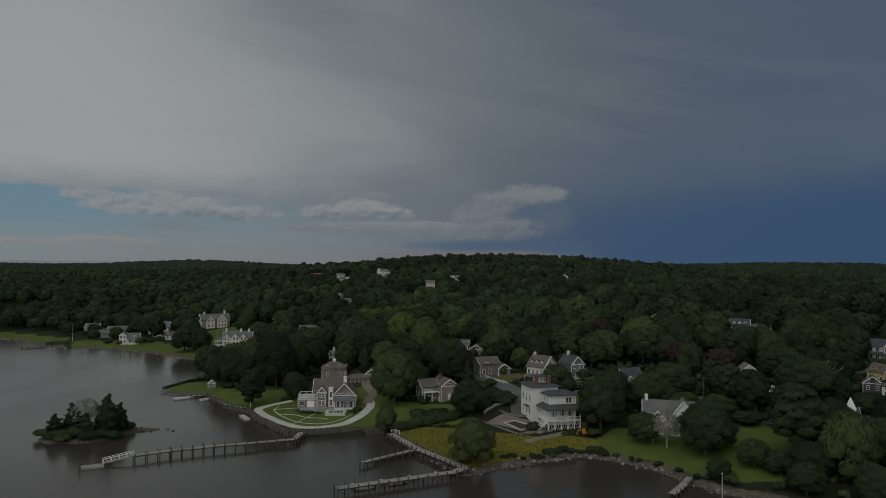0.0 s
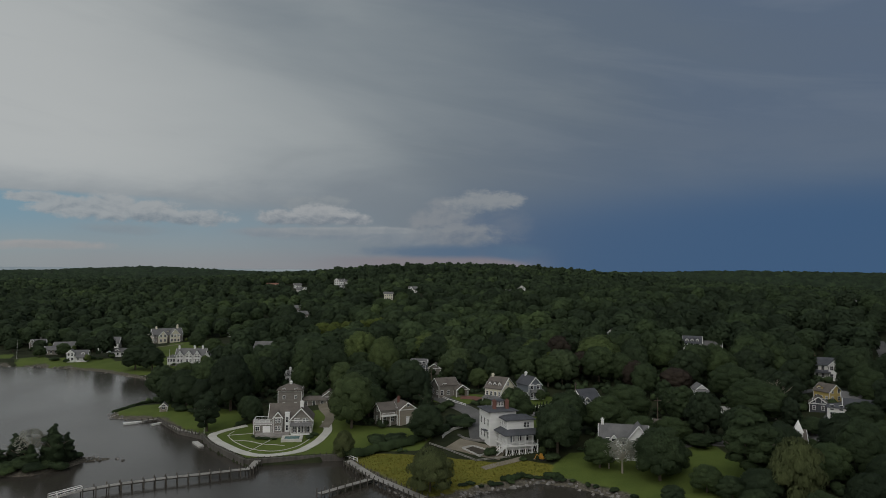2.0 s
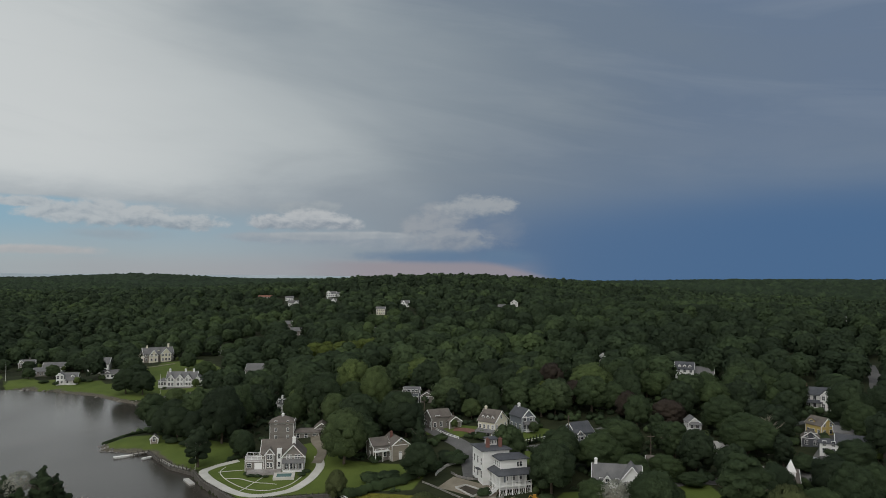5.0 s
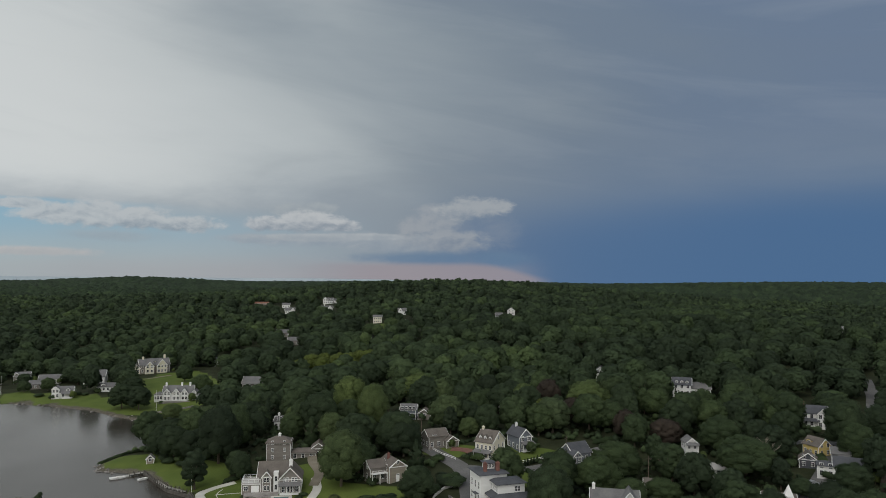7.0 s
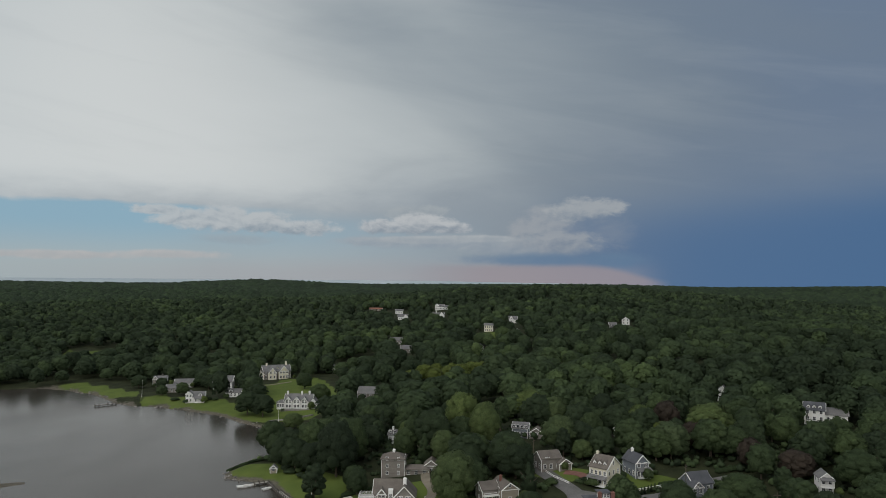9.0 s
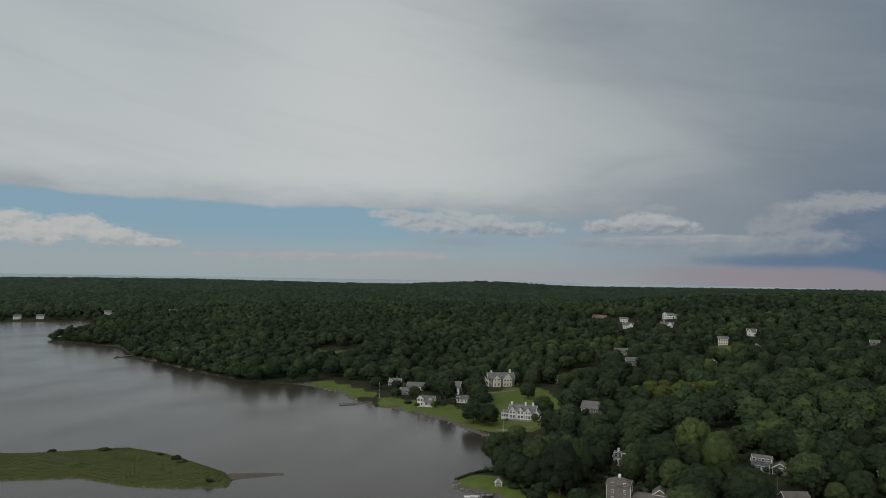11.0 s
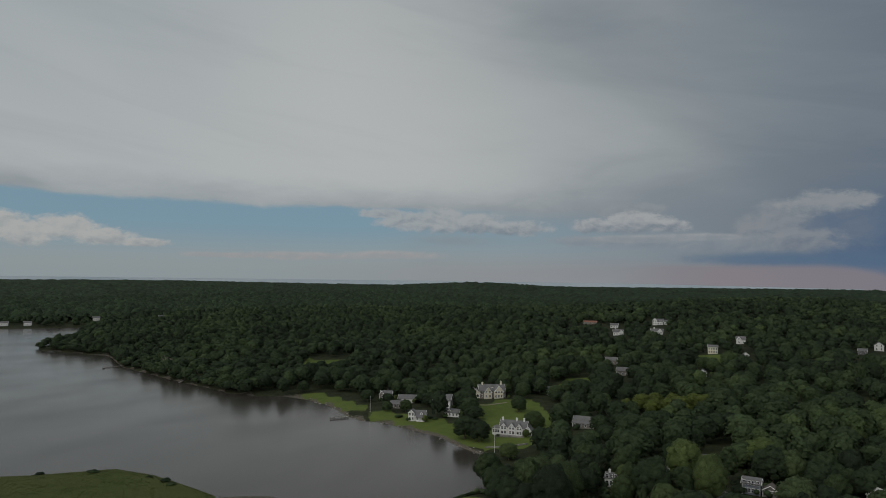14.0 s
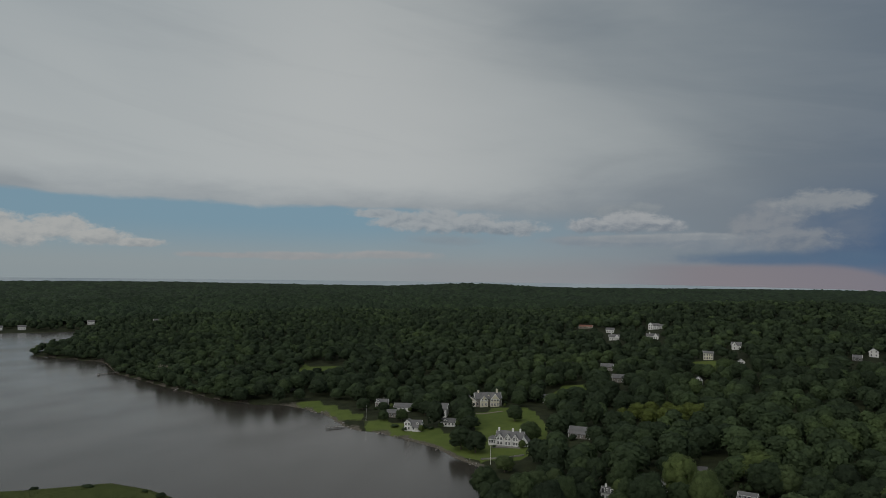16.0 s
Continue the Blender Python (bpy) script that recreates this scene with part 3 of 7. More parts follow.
def part(name, solid, mat, parent, label="", at=None):
    me = solid if isinstance(solid, bpy.types.Mesh) else solid.mesh(name, mat)
    ob = new(name, me)
    ob.parent = parent
    if at is not None:
        ob.matrix_basis = at
    return tagged(ob, label)


def thing(name, label, category, m, group="", kind=""):
    ob = new(name)
    ob.matrix_basis = m
    ob.empty_display_size = 0.5
    return tagged(ob, label, category, group, kind)


def on_ground(x, y, turn=0.0, lift=0.0):
    return pose(x, y, ground_at(x, y) + lift, 0, 0, turn)


# ---- ground, bay and distance ----
LAWNS = [
    [(-43, 179), (-47, 177), (-42.5, 168.5), (-32.5, 154.5), (-17, 157.5), (-12, 158.5), (4, 155), (8, 165), (3, 172), (-12, 178), (-14, 186), (-20, 192), (-34, 189)],      # round the shingle house
    [(-81, 208), (-79, 203.5), (-67, 200), (-55, 184), (-48, 178), (-42, 182), (-40, 196), (-52, 205), (-66, 213), (-79, 215)],                                            # the point
    [(-122, 385), (-96, 378), (-78, 335), (-70, 300), (-76, 278), (-92, 276), (-104, 281), (-118, 294), (-148, 308), (-165, 314), (-176, 320), (-160, 330), (-140, 324), (-118, 316), (-104, 312), (-100, 330), (-112, 350)],
    [(28, 141), (39, 133), (44, 124), (50, 119), (62, 118), (68, 128), (68, 150), (58, 158), (46, 150), (36, 150)],                                                        # east of the white house
    [(27, 183), (30, 182), (44, 189), (46, 192), (34, 198)],
    [(30.5, 175.5), (38, 181), (44, 183), (45, 176), (42, 167), (32, 167)],
    [(-34, 245), (-20, 240), (-14, 250), (-28, 256)],
    [(8, 193), (18, 188), (24, 196), (14, 202)],
    [(-125.8, 361.6), (-107.3, 365.3), (-90.5, 314.9), (-83.9, 292.0), (-90.6, 272.6), (-106.8, 315.4)],            # the lawn below the manor
    [(-98, 400), (-93, 446), (-78, 448), (-74, 430), (-80, 402), (-90, 394)],           # field behind the manor
    [(-232, 353), (-202, 335), (-178, 322), (-168, 330), (-198, 350), (-222, 362)],     # verge west of the shore houses
    [(-293, 462), (-268, 470), (-252, 450), (-262, 428), (-280, 430)],                  # far field over the bay
    [(-22, 520), (-18, 488), (-4, 480), (4, 500), (0, 520)],                            # below the square house
]
LAWNS = [[(x * K, y * K) for x, y in poly] for poly in LAWNS]
MEADOW = [(-9, 150), (-5, 145), (3, 130.5), (6, 128.5), (11, 131.5), (17, 136), (24, 139.2), (30, 141.0), (31.5, 144.5), (26, 147.4), (19, 146), (12, 148), (4, 152), (-6, 156), (-10, 157)]
MEADOW = [(x * K, y * K) for x, y in MEADOW]


def build_ground():
    front = np.radians(np.arange(-64, 46.01, 0.28))
    rest = np.radians(np.arange(50, 296, 4.0))
    ang = np.concatenate([front, rest])
    r = [12.0]
    while r[-1] < 4950:
        d = r[-1]
        r.append(d + (6 if d < 130 else 1.9 if d < 430 else max(2.6, d * 0.034)))
    r = np.array(r)
    A, R = np.meshgrid(ang, r)
    P = np.stack([np.sin(A).ravel() * R.ravel(), np.cos(A).ravel() * R.ravel()], 1)
    Z = land_height(P)
    n, k = len(ang), len(r)
    i = np.arange(k - 1)[:, None] * n + np.arange(n)[None]
    j = np.arange(k - 1)[:, None] * n + (np.arange(n) + 1)[None] % n
    quads = np.stack([i, i + n, j + n, j], -1).reshape(-1, 4)
    me = quads_mesh("ground", np.column_stack([P, Z]), quads, GROUND, True)
    lawn = np.full(len(P), -50.0)
    for poly in LAWNS:
        lawn = np.maximum(lawn, outline_distance(P, np.array(poly, float)))
    attribute(me, "lawn", np.clip(0.5 + lawn / 3, 0, 1))
    attribute(me, "meadow", np.clip(0.5 + outline_distance(P, np.array(MEADOW, float)) / 3, 0, 1))
    attribute(me, "marsh", np.clip(0.5 + outline_distance(P, MARSH) / 2, 0, 1))
    sd = np.maximum(np.maximum(outline_distance(P, SHORE), outline_distance(P, ISLET)), outline_distance(P, SPIT) * 0)
    attribute(me, "shore", np.where(np.hypot(P[:, 0], P[:, 1]) < 1500, np.clip(1.0 - sd / np.where(P[:, 0] < -300, 0.8, 4.5), 0, 1) * (outline_distance(P, GARDEN) < -3) * (outline_distance(P, MARSH) < 0.5), 0))
    tagged(new("ground", me), "wooded coastal land with lawns and a stony shore", "ground", kind="structure")
    # bay
    s = Solid()
    s.add([(-4900, -2500, 0), (1500, -2500, 0), (1500, 1400, 0), (-4900, 1400, 0)], [(0, 1, 2, 3)])
    tagged(new("water", s.mesh("water", WATER)), "calm murky grey bay water", "water", kind="structure")
    # the open sound far beyond the woods; its pale colour holds the sky's reflection
    s = Solid()
    az = np.radians(np.arange(-75, 12, 3.0))
    for a0, a1 in zip(az[:-1], az[1:]):
        s.add([(4750 * math.sin(a0), 4750 * math.cos(a0), 0), (4750 * math.sin(a1), 4750 * math.cos(a1), 0),
               (4900 * math.sin(a1), 4900 * math.cos(a1), 64 - 9 * max(0, math.degrees(a1) + 6) / 10), (4900 * math.sin(a0), 4900 * math.cos(a0), 64 - 9 * max(0, math.degrees(a0) + 6) / 10)], [(0, 1, 2, 3)])
    tagged(new("backdrop", s.mesh("backdrop", FAR_SEA)), "pale open sea along the far horizon", "backdrop", kind="structure")


# matt grey-blue with the reflected sky put into the base colour
FAR_SEA = material("sky_toned_far_sea", [(0.30, 0.36, 0.40), (0.38, 0.43, 0.46)], 0.01, 0.6)
build_ground()

# ---- trees ----
def sphere_points(n, rng, low=-0.35):
    z = rng.uniform(low, 1, n)
    a = rng.uniform(0, 2 * np.pi, n)
    s = np.sqrt(1 - z * z)
    return np.stack([s * np.cos(a), s * np.sin(a), z], 1)


ICO = {}


def ico_sphere(sub):
    """A round lump without its underside: corners and triangles."""
    if sub not in ICO:
        bm = bmesh.new()
        bmesh.ops.create_icosphere(bm, subdivisions=sub, radius=1)
        if sub > 1:
            bmesh.ops.delete(bm, geom=[f for f in bm.faces if f.calc_center_median().z < -0.55], context="FACES")
        bm.verts.index_update()
        ICO[sub] = (np.array([v.co[:] for v in bm.verts]), np.array([[v.index for v in f.verts] for f in bm.faces]))
        bm.free()
    return ICO[sub]


def lumps(rng, lobes, sub, size=0.93):
    """The lobes themselves, dented: corners, triangles and the way each corner faces."""
    iv, it = ico_sphere(sub)
    V, T, N = [], [], []
    mid = np.mean([l[:3] for l in lobes], 0)
    for x, y, z, r in lobes:
        jig = 1 + 0.11 * rng.normal(0, 1, (len(iv), 1))
        T.append(it + len(iv) * len(V))
        V.append(iv * jig * r * size * np.array([1, 1, 0.9]) + np.array([x, y, z]))
        N.append(faced(iv, V[-1] - mid, iv * 0))
    return np.concatenate(V), np.concatenate(T), np.concatenate(N)


def faced(bough, crown, leaf):
    """A direction between that of the bough, of the whole crown and of the leaf itself."""
    crown = crown / np.maximum(np.linalg.norm(crown, axis=1), 1e-6)[:, None]
    n = 0.46 * bough + 0.56 * crown + 0.16 * leaf + np.array([0, 0, 0.10])
    return n / np.maximum(np.linalg.norm(n, axis=1), 1e-6)[:, None]


def mixed_mesh(name, verts, tris, quads, mat):
    """A mesh of triangles and quads, quickly, from arrays."""
    me = bpy.data.meshes.new(name)
    n = len(tris) + len(quads)
    me.vertices.add(len(verts)), me.loops.add(len(tris) * 3 + len(quads) * 4), me.polygons.add(n)
    me.vertices.foreach_set("co", np.asarray(verts, np.float32).ravel())
    me.loops.foreach_set("vertex_index", np.concatenate([np.asarray(tris).ravel(), np.asarray(quads).ravel()]).astype(np.int32))
    start = np.concatenate([np.arange(len(tris)) * 3, len(tris) * 3 + np.arange(len(quads)) * 4]).astype(np.int32)
    me.polygons.foreach_set("loop_start", start)
    me.polygons.foreach_set("use_smooth", np.ones(n, bool))
    me.update(calc_edges=True)
    me.materials.append(mat)
    return me


def crown_cards(rng, lobes, cards, size, droop=0.0):
    """Leaf clumps laid over a heap of lobes: corners of small uneven quads, facing mostly outwards."""
    c = np.array([l[:3] for l in lobes])
    r = np.array([l[3] for l in lobes])
    pick = rng.choice(len(lobes), cards * 2, p=r ** 2 / (r ** 2).sum())
    d = sphere_points(cards * 2, rng)
    p = c[pick] + d * (r[pick] * rng.uniform(0.93, 1.08, cards * 2))[:, None] * np.array([1, 1, 0.9])
    deep = np.zeros(cards * 2, bool)
    for k in range(len(lobes)):
        deep |= (np.linalg.norm(p - c[k], axis=1) < r[k] * 0.8)
    p, d = p[~deep][:cards], d[~deep][:cards]
    m = len(p)
    nrm = d + rng.normal(0, 0.17, (m, 3)) + np.array([0, 0, 0.1])
    nrm /= np.linalg.norm(nrm, axis=1)[:, None]
    u = np.cross(nrm, rng.normal(0, 1, (m, 3)))
    u /= np.linalg.norm(u, axis=1)[:, None]
    v = np.cross(nrm, u)
    if droop:
        v = v * 0.55 + np.array([0, 0, -1]) * 0.6
    s = rng.uniform(0.6, 1.25, (m, 1)) * size / 2
    w = s * rng.uniform(0.65, 1.0, (m, 1)) * (0.7 if droop else 1)
    t = s * (1.3 if droop else 1)
    face = faced(d, p - c.mean(0), nrm * np.sign((nrm * d).sum(1))[:, None])
    quad = np.stack([p - u * w - v * t * rng.uniform(0.5, 1, (m, 1)), p + u * w * rng.uniform(0.5, 1, (m, 1)) - v * t, p + u * w + v * t * rng.uniform(0.5, 1, (m, 1)), p - u * w * rng.uniform(0.5, 1, (m, 1)) + v * t], 1)
    return quad.reshape(-1, 3), np.repeat(face, 4, 0)


def leafy(name, V, T, N, C, CN, mat):
    """One mesh of lumps under leaf clumps, with the way that they face kept on it."""
    me = mixed_mesh(name, np.concatenate([V, C]), T, len(V) + np.arange(len(C)).reshape(-1, 4), mat)
    facing(me, np.concatenate([N, CN]))
    return me


def facing(me, normals):
    a = me.attributes.new("bough", "FLOAT_VECTOR", "POINT")
    a.data.foreach_set("vector", np.asarray(normals, np.float32).ravel())


def lobes_round(rng, n, width, low, high, smooth=False):
    """Lobes of a broad rounded crown: set over the upper part of an egg, round a large middle."""
    mid, half = low + (high - low) * 0.45, (high - low) * 0.55
    out = [(0, 0, mid, width * (0.42 if smooth else 0.36)), (0, 0, mid + half * 0.36, width * (0.37 if smooth else 0.33))]
    for i in range(n):
        zz = 1 - (i + 0.5) / n * 1.65
        a = i * 2.39996 + rng.uniform(-0.35, 0.35)
        s = math.sqrt(max(0, 1 - zz * zz))
        r = width * rng.uniform(0.15, 0.24) * (1.0 if n < 12 else 0.92 if n < 26 else 0.84)
        k = rng.uniform(0.93, 1.05) if smooth else rng.uniform(0.82, 1.10)
        out.append(((width / 2 - r) * s * math.cos(a) * k, (width / 2 - r) * s * math.sin(a) * k, mid + (half - r * 0.8) * zz * k, r))
    return out


def crown_mesh(name, rng, lobes, cards, size, mat, droop=0.0):
    V, T, N = lumps(rng, lobes, 1, 0.72 if droop else 0.87)
    C, CN = crown_cards(rng, lobes, cards, size, droop)
    return leafy(name, V, T, N, C, CN, mat)


def trunk_mesh(rng, height, girth, spread, mat, limbs):
    s = Solid()
    top = Vector((rng.uniform(-0.2, 0.2), rng.uniform(-0.2, 0.2), height * 0.5))
    s.bar((0, 0, -0.6), top, girth, 7, girth * 0.7)
    for i in range(limbs):
        a = i * 1.05 + rng.uniform(-0.3, 0.3)
        q = top * (0.65 + 0.36 * i / limbs)
        e = q + Vector((math.cos(a) * spread * 0.32, math.sin(a) * spread * 0.32, height * rng.uniform(0.18, 0.32 if limbs < 9 else 0.5)))
        s.bar(q, e, girth * 0.45, 5, girth * 0.15)
    s.bar(top, top + Vector((0, 0, height * 0.35)), girth * 0.7, 6, girth * 0.15)
    return s.mesh("trunk", mat)


def dead_tree_mesh(rng, mat):
    """A bare forked trunk with rising limbs and fine twigs, 10 m high."""
    s = Solid()
    s.bar((0, 0, -0.6), (0.1, 0.05, 4.2), 0.26, 7, 0.19)
    for i in range(15):
        a = i * 2.4 + rng.uniform(-0.3, 0.3)
        z0 = 2.4 + 2.0 * (i / 14)
        reach, rise = rng.uniform(1.4, 3.4), rng.uniform(2.2, 5.0)
        p, q = Vector((0.1, 0.05, z0)), Vector((math.cos(a) * reach * 0.5, math.sin(a) * reach * 0.5, z0 + rise * 0.62))
        e = Vector((math.cos(a) * reach, math.sin(a) * reach, min(9.8, z0 + rise)))
        s.bar(p, q, 0.075, 5, 0.05), s.bar(q, e, 0.05, 4, 0.018)
        for k in range(7):
            b = q.lerp(e, k / 7)
            w = a + rng.uniform(-1.3, 1.3)
            s.bar(b, b + Vector((math.cos(w), math.sin(w), rng.uniform(0.4, 1.3))) * rng.uniform(0.5, 1.2), 0.035, 3, 0.012)
    return s.mesh("trunk", mat)


TREE_KINDS = {}


def tree_kind(kind, variant, fine=False):
    """Trunk and crown meshes of a unit-sized tree (10 m high), made once."""
    key = (kind, variant, fine)
    if key not in TREE_KINDS:
        rng = np.random.default_rng(hash_of(kind) + variant)
        if kind == "cedar":
            lobes = [(rng.uniform(-.3, .3), rng.uniform(-.3, .3), 1.2 + 0.78 * i, max(0.45, 2.0 - 0.15 * i)) for i in range(11)]
            lobes += [(1.5 * math.cos(i * 2.1), 1.5 * math.sin(i * 2.1), 1.5 + i * 0.75, 1.1 - 0.06 * i) for i in range(8)]
            mesh = crown_mesh("crown", rng, lobes, 1700, 0.36, LEAF_DARK)
        elif kind == "cypress":
            lobes = [(rng.uniform(-.2, .2), rng.uniform(-.2, .2), 1.4 + 1.1 * i, max(0.5, 1.9 - 0.19 * i)) for i in range(8)]
            mesh = crown_mesh("crown", rng, lobes, 160, 1.0, LEAF_DARK)
        elif kind == "willow":
            lobes = lobes_round(rng, 14, 10.5, 2.4, 9.6) + [(3.7 * math.cos(i * .7), 3.7 * math.sin(i * .7), 2.2 + 2.2 * (i % 2), 1.7) for i in range(9)]
            mesh = crown_mesh("crown", rng, lobes, 9000, 0.34, LEAF_WILLOW, 1.0)
        elif kind == "pale":
            lobes = lobes_round(rng, 14, 8.0, 2.0, 9.6)
            V = crown_cards(rng, lobes, 2600, 0.24)[0]
            mesh = mesh_of("crown", V.tolist(), np.arange(len(V)).reshape(-1, 4).tolist(), LEAF_PALE)
        elif kind == "bare":
            mesh = None
        elif kind == "bush":
            lobes = [(rng.uniform(-3, 3), rng.uniform(-3, 3), rng.uniform(1.5, 5.5), rng.uniform(2.4, 3.6)) for i in range(9)]
            mesh = crown_mesh("crown", rng, lobes, 640, 1.0, LEAF)
        else:
            mat = {"yellow": LEAF_YELLOW, "beech": LEAF_RED, "light": LEAF_LIGHT}.get(kind, LEAF)
            tall = kind == "tall"
            lobes = lobes_round(rng, 34 if not tall else 26, 8.8 if not tall else 5.6, 0.5, 9.7)
            mesh = crown_mesh("crown", rng, lobes, 5200 if fine else 1700, 0.28 if fine else 0.48, mat)
        TREE_KINDS[key] = (dead_tree_mesh(rng, PALE_BARK) if kind == "bare" else trunk_mesh(rng, 9.0, 0.28, 8.0, PALE_BARK if kind in ("pale", "bare") else BARK, 16 if kind == "pale" else 6), mesh)
    return TREE_KINDS[key]


def hash_of(s):
    return sum(ord(c) * (i + 7) for i, c in enumerate(s)) * 13


TREE_LABELS = {
    "broad": ("tree", "broad-crowned green deciduous tree in full leaf", "tree"),
    "light": ("tree", "broad light green deciduous tree in full leaf", "tree"),
    "tall": ("tree", "tall narrow green deciduous tree in full leaf", "tree"),
    "yellow": ("tree", "yellow-green leafy tree among darker trees", "tree"),
    "beech": ("tree", "dark copper-leaved tree among green ones", "tree"),
    "cedar": ("cedar_tree", "dark dense evergreen cedar tree", "tree"),
    "cypress": ("shrub", "slim dark conical evergreen shrub in a row", "shrub"),
    "willow": ("willow_tree", "pale green willow with drooping branches", "tree"),
    "pale": ("tree", "thin pale tree with sparse whitish twigs", "tree"),
    "bare": ("dead_tree", "dead pale tree with bare branches", "tree"),
    "bush": ("bush", "rounded dark green garden bush", "bush"),
}


def tree(kind, x, y, height, width=None, turn=None, group="", fine=False):
    """A tree of that height and crown width with its foot on the ground."""
    variant = int(abs(x * 7.3 + y * 3.1)) % (5 if kind == "broad" else 3 if kind == "light" else 2)
    trunk, crown = tree_kind(kind, variant, fine)
    natural = {"tall": 5.6, "cedar": 4.6, "cypress": 3.8, "willow": 11.5, "pale": 8, "bush": 10}.get(kind, 8.8)
    k = height / 10.0
    kw = (width / natural) if width else k
    name, label, category = TREE_LABELS[kind]
    t = thing(name, label, category, pose(x, y, ground_at(x, y), 0, 0, (x * 37 + y * 91) % 360 if turn is None else turn), group)
    size = Matrix.Diagonal((kw, kw, k, 1))
    if kind != "bush":
        part("trunk", trunk, None, t, at=size)
    if crown:
        part("crown", crown, None, t, at=size)
    return t

# ---- houses ----
WINDOWS = {}


def window_meshes(w, h, frame_mat):
    key = (round(w, 2), round(h, 2), frame_mat.name)
    if key not in WINDOWS:
        f = Solid()
        t, d = 0.11, 0.09
        f.box(-w / 2 - t, -d, -t, w / 2 + t, 0, 0), f.box(-w / 2 - t, -d, h, w / 2 + t, 0, h + t * 1.4)
        f.box(-w / 2 - t, -d, 0, -w / 2, 0, h), f.box(w / 2, -d, 0, w / 2 + t, 0, h)
        f.box(-w / 2, -0.06, h / 2 - 0.03, w / 2, -0.01, h / 2 + 0.03)
        f.box(-0.025, -0.055, 0, 0.025, -0.01, h / 2 - 0.03), f.box(-0.025, -0.055, h / 2 + 0.03, 0.025, -0.01, h)
        WINDOWS[key] = (f.mesh("window", frame_mat), Solid().box(-w / 2, -0.03, 0, w / 2, 0.0, h).mesh("pane", GLASS))
    return WINDOWS[key]


def window(parent, x, y, z, turn, w=0.95, h=1.45, frame_mat=None):
    f, p = window_meshes(w, h, frame_mat or TRIM)
    ob = part("window", f, None, parent, at=pose(x, y, z, 0, 0, turn))
    part("pane", p, None, ob)
    return ob


def walls(parent, x, y, z, w, d, h, roof, mat, gable_mat=None):
    """A block of outer walls with its gable ends."""
    s = Solid()
    x0, x1, y0, y1 = x - w / 2, x + w / 2, y, y + d
    kind = roof[0]
    if kind == "gable":
        rise = roof[2]
        if roof[1] == "x":   # the ridge runs along x
            pts = [(y0, z - 1.0), (y1, z - 1.0), (y1, z + h), ((y0 + y1) / 2, z + h + rise), (y0, z + h)]
            s.add([(x0, a, b) for a, b in pts] + [(x1, a, b) for a, b in pts], [(0, 1, 2, 3, 4)[::-1], (5, 6, 7, 8, 9)] + [(i, (i + 1) % 5, 5 + (i + 1) % 5, 5 + i) for i in range(5)])
        else:
            pts = [(x0, z - 1.0), (x1, z - 1.0), (x1, z + h), (x, z + h + rise), (x0, z + h)]
            s.add([(a, y0, b) for a, b in pts] + [(a, y1, b) for a, b in pts], [(0, 1, 2, 3, 4), (5, 6, 7, 8, 9)[::-1]] + [(i, 5 + i, 5 + (i + 1) % 5, (i + 1) % 5) for i in range(5)])
    else:
        s.box(x0, y0, z - 1.0, x1, y1, z + h)
    return part("wall", s, mat, parent)


def roof_of(parent, x, y, z, w, d, h, roof, mat, over=0.4, thick=0.2):
    s = Solid()
    x0, x1, y0, y1 = x - w / 2 - over, x + w / 2 + over, y - over, y + d + over
    kind = roof[0]
    e = z + h
    if kind == "gable":
        rise = roof[2]
        if roof[1] == "x":
            slope = rise / (d / 2)
            lo, top, ym = e - over * slope, e + rise, (y0 + y1) / 2
            pts = [(y0, lo), (ym, top), (y1, lo), (y1, lo + thick), (ym, top + thick * 1.25), (y0, lo + thick)]
            s.add([(x0, a, b + 0.02) for a, b in pts] + [(x1, a, b + 0.02) for a, b in pts],
                  [(0, 5, 4, 1), (1, 4, 3, 2), (6, 7, 10, 11), (7, 8, 9, 10)] + [(i, (i + 1) % 6, 6 + (i + 1) % 6, 6 + i) for i in range(6)])
        else:
            slope = rise / (w / 2)
            lo, top = e - over * slope, e + rise
            pts = [(x0, lo), (x, top), (x1, lo), (x1, lo + thick), (x, top + thick * 1.25), (x0, lo + thick)]
            s.add([(a, y0, b + 0.02) for a, b in pts] + [(a, y1, b + 0.02) for a, b in pts],
                  [(0, 1, 4, 5), (1, 2, 3, 4), (6, 11, 10, 7), (7, 10, 9, 8)] + [(i, 6 + i, 6 + (i + 1) % 6, (i + 1) % 6) for i in range(6)])
    elif kind == "hip":
        rise, flat = roof[1], roof[2] if len(roof) > 2 else 0.0
        in_x = min(w, d) / 2 * (1 - flat)
        in_y = in_x
        a = [(x0, y0, e), (x1, y0, e), (x1, y1, e), (x0, y1, e)]
        b = [(p[0], p[1], e + thick) for p in a]
        gx, gy = in_x + over, in_y + over
        c = [(x0 + gx, y0 + gy, e + rise), (x1 - gx, y0 + gy, e + rise), (x1 - gx, y1 - gy, e + rise), (x0 + gx, y1 - gy, e + rise)]
        # keep the ridge from closing on itself
        c = [(p[0] + (0.02 if i in (1, 2) else -0.02), p[1] + (0.02 if i > 1 else -0.02), p[2]) for i, p in enumerate(c)]
        s.add(a + b + c, [(3, 2, 1, 0), (8, 9, 10, 11)] + [(i, (i + 1) % 4, 4 + (i + 1) % 4, 4 + i) for i in range(4)] + [(4 + i, 4 + (i + 1) % 4, 8 + (i + 1) % 4, 8 + i) for i in range(4)])
    else:
        s.box(x0, y0, e, x1, y1, e + 0.25)
    return part("roof", s, mat, parent)


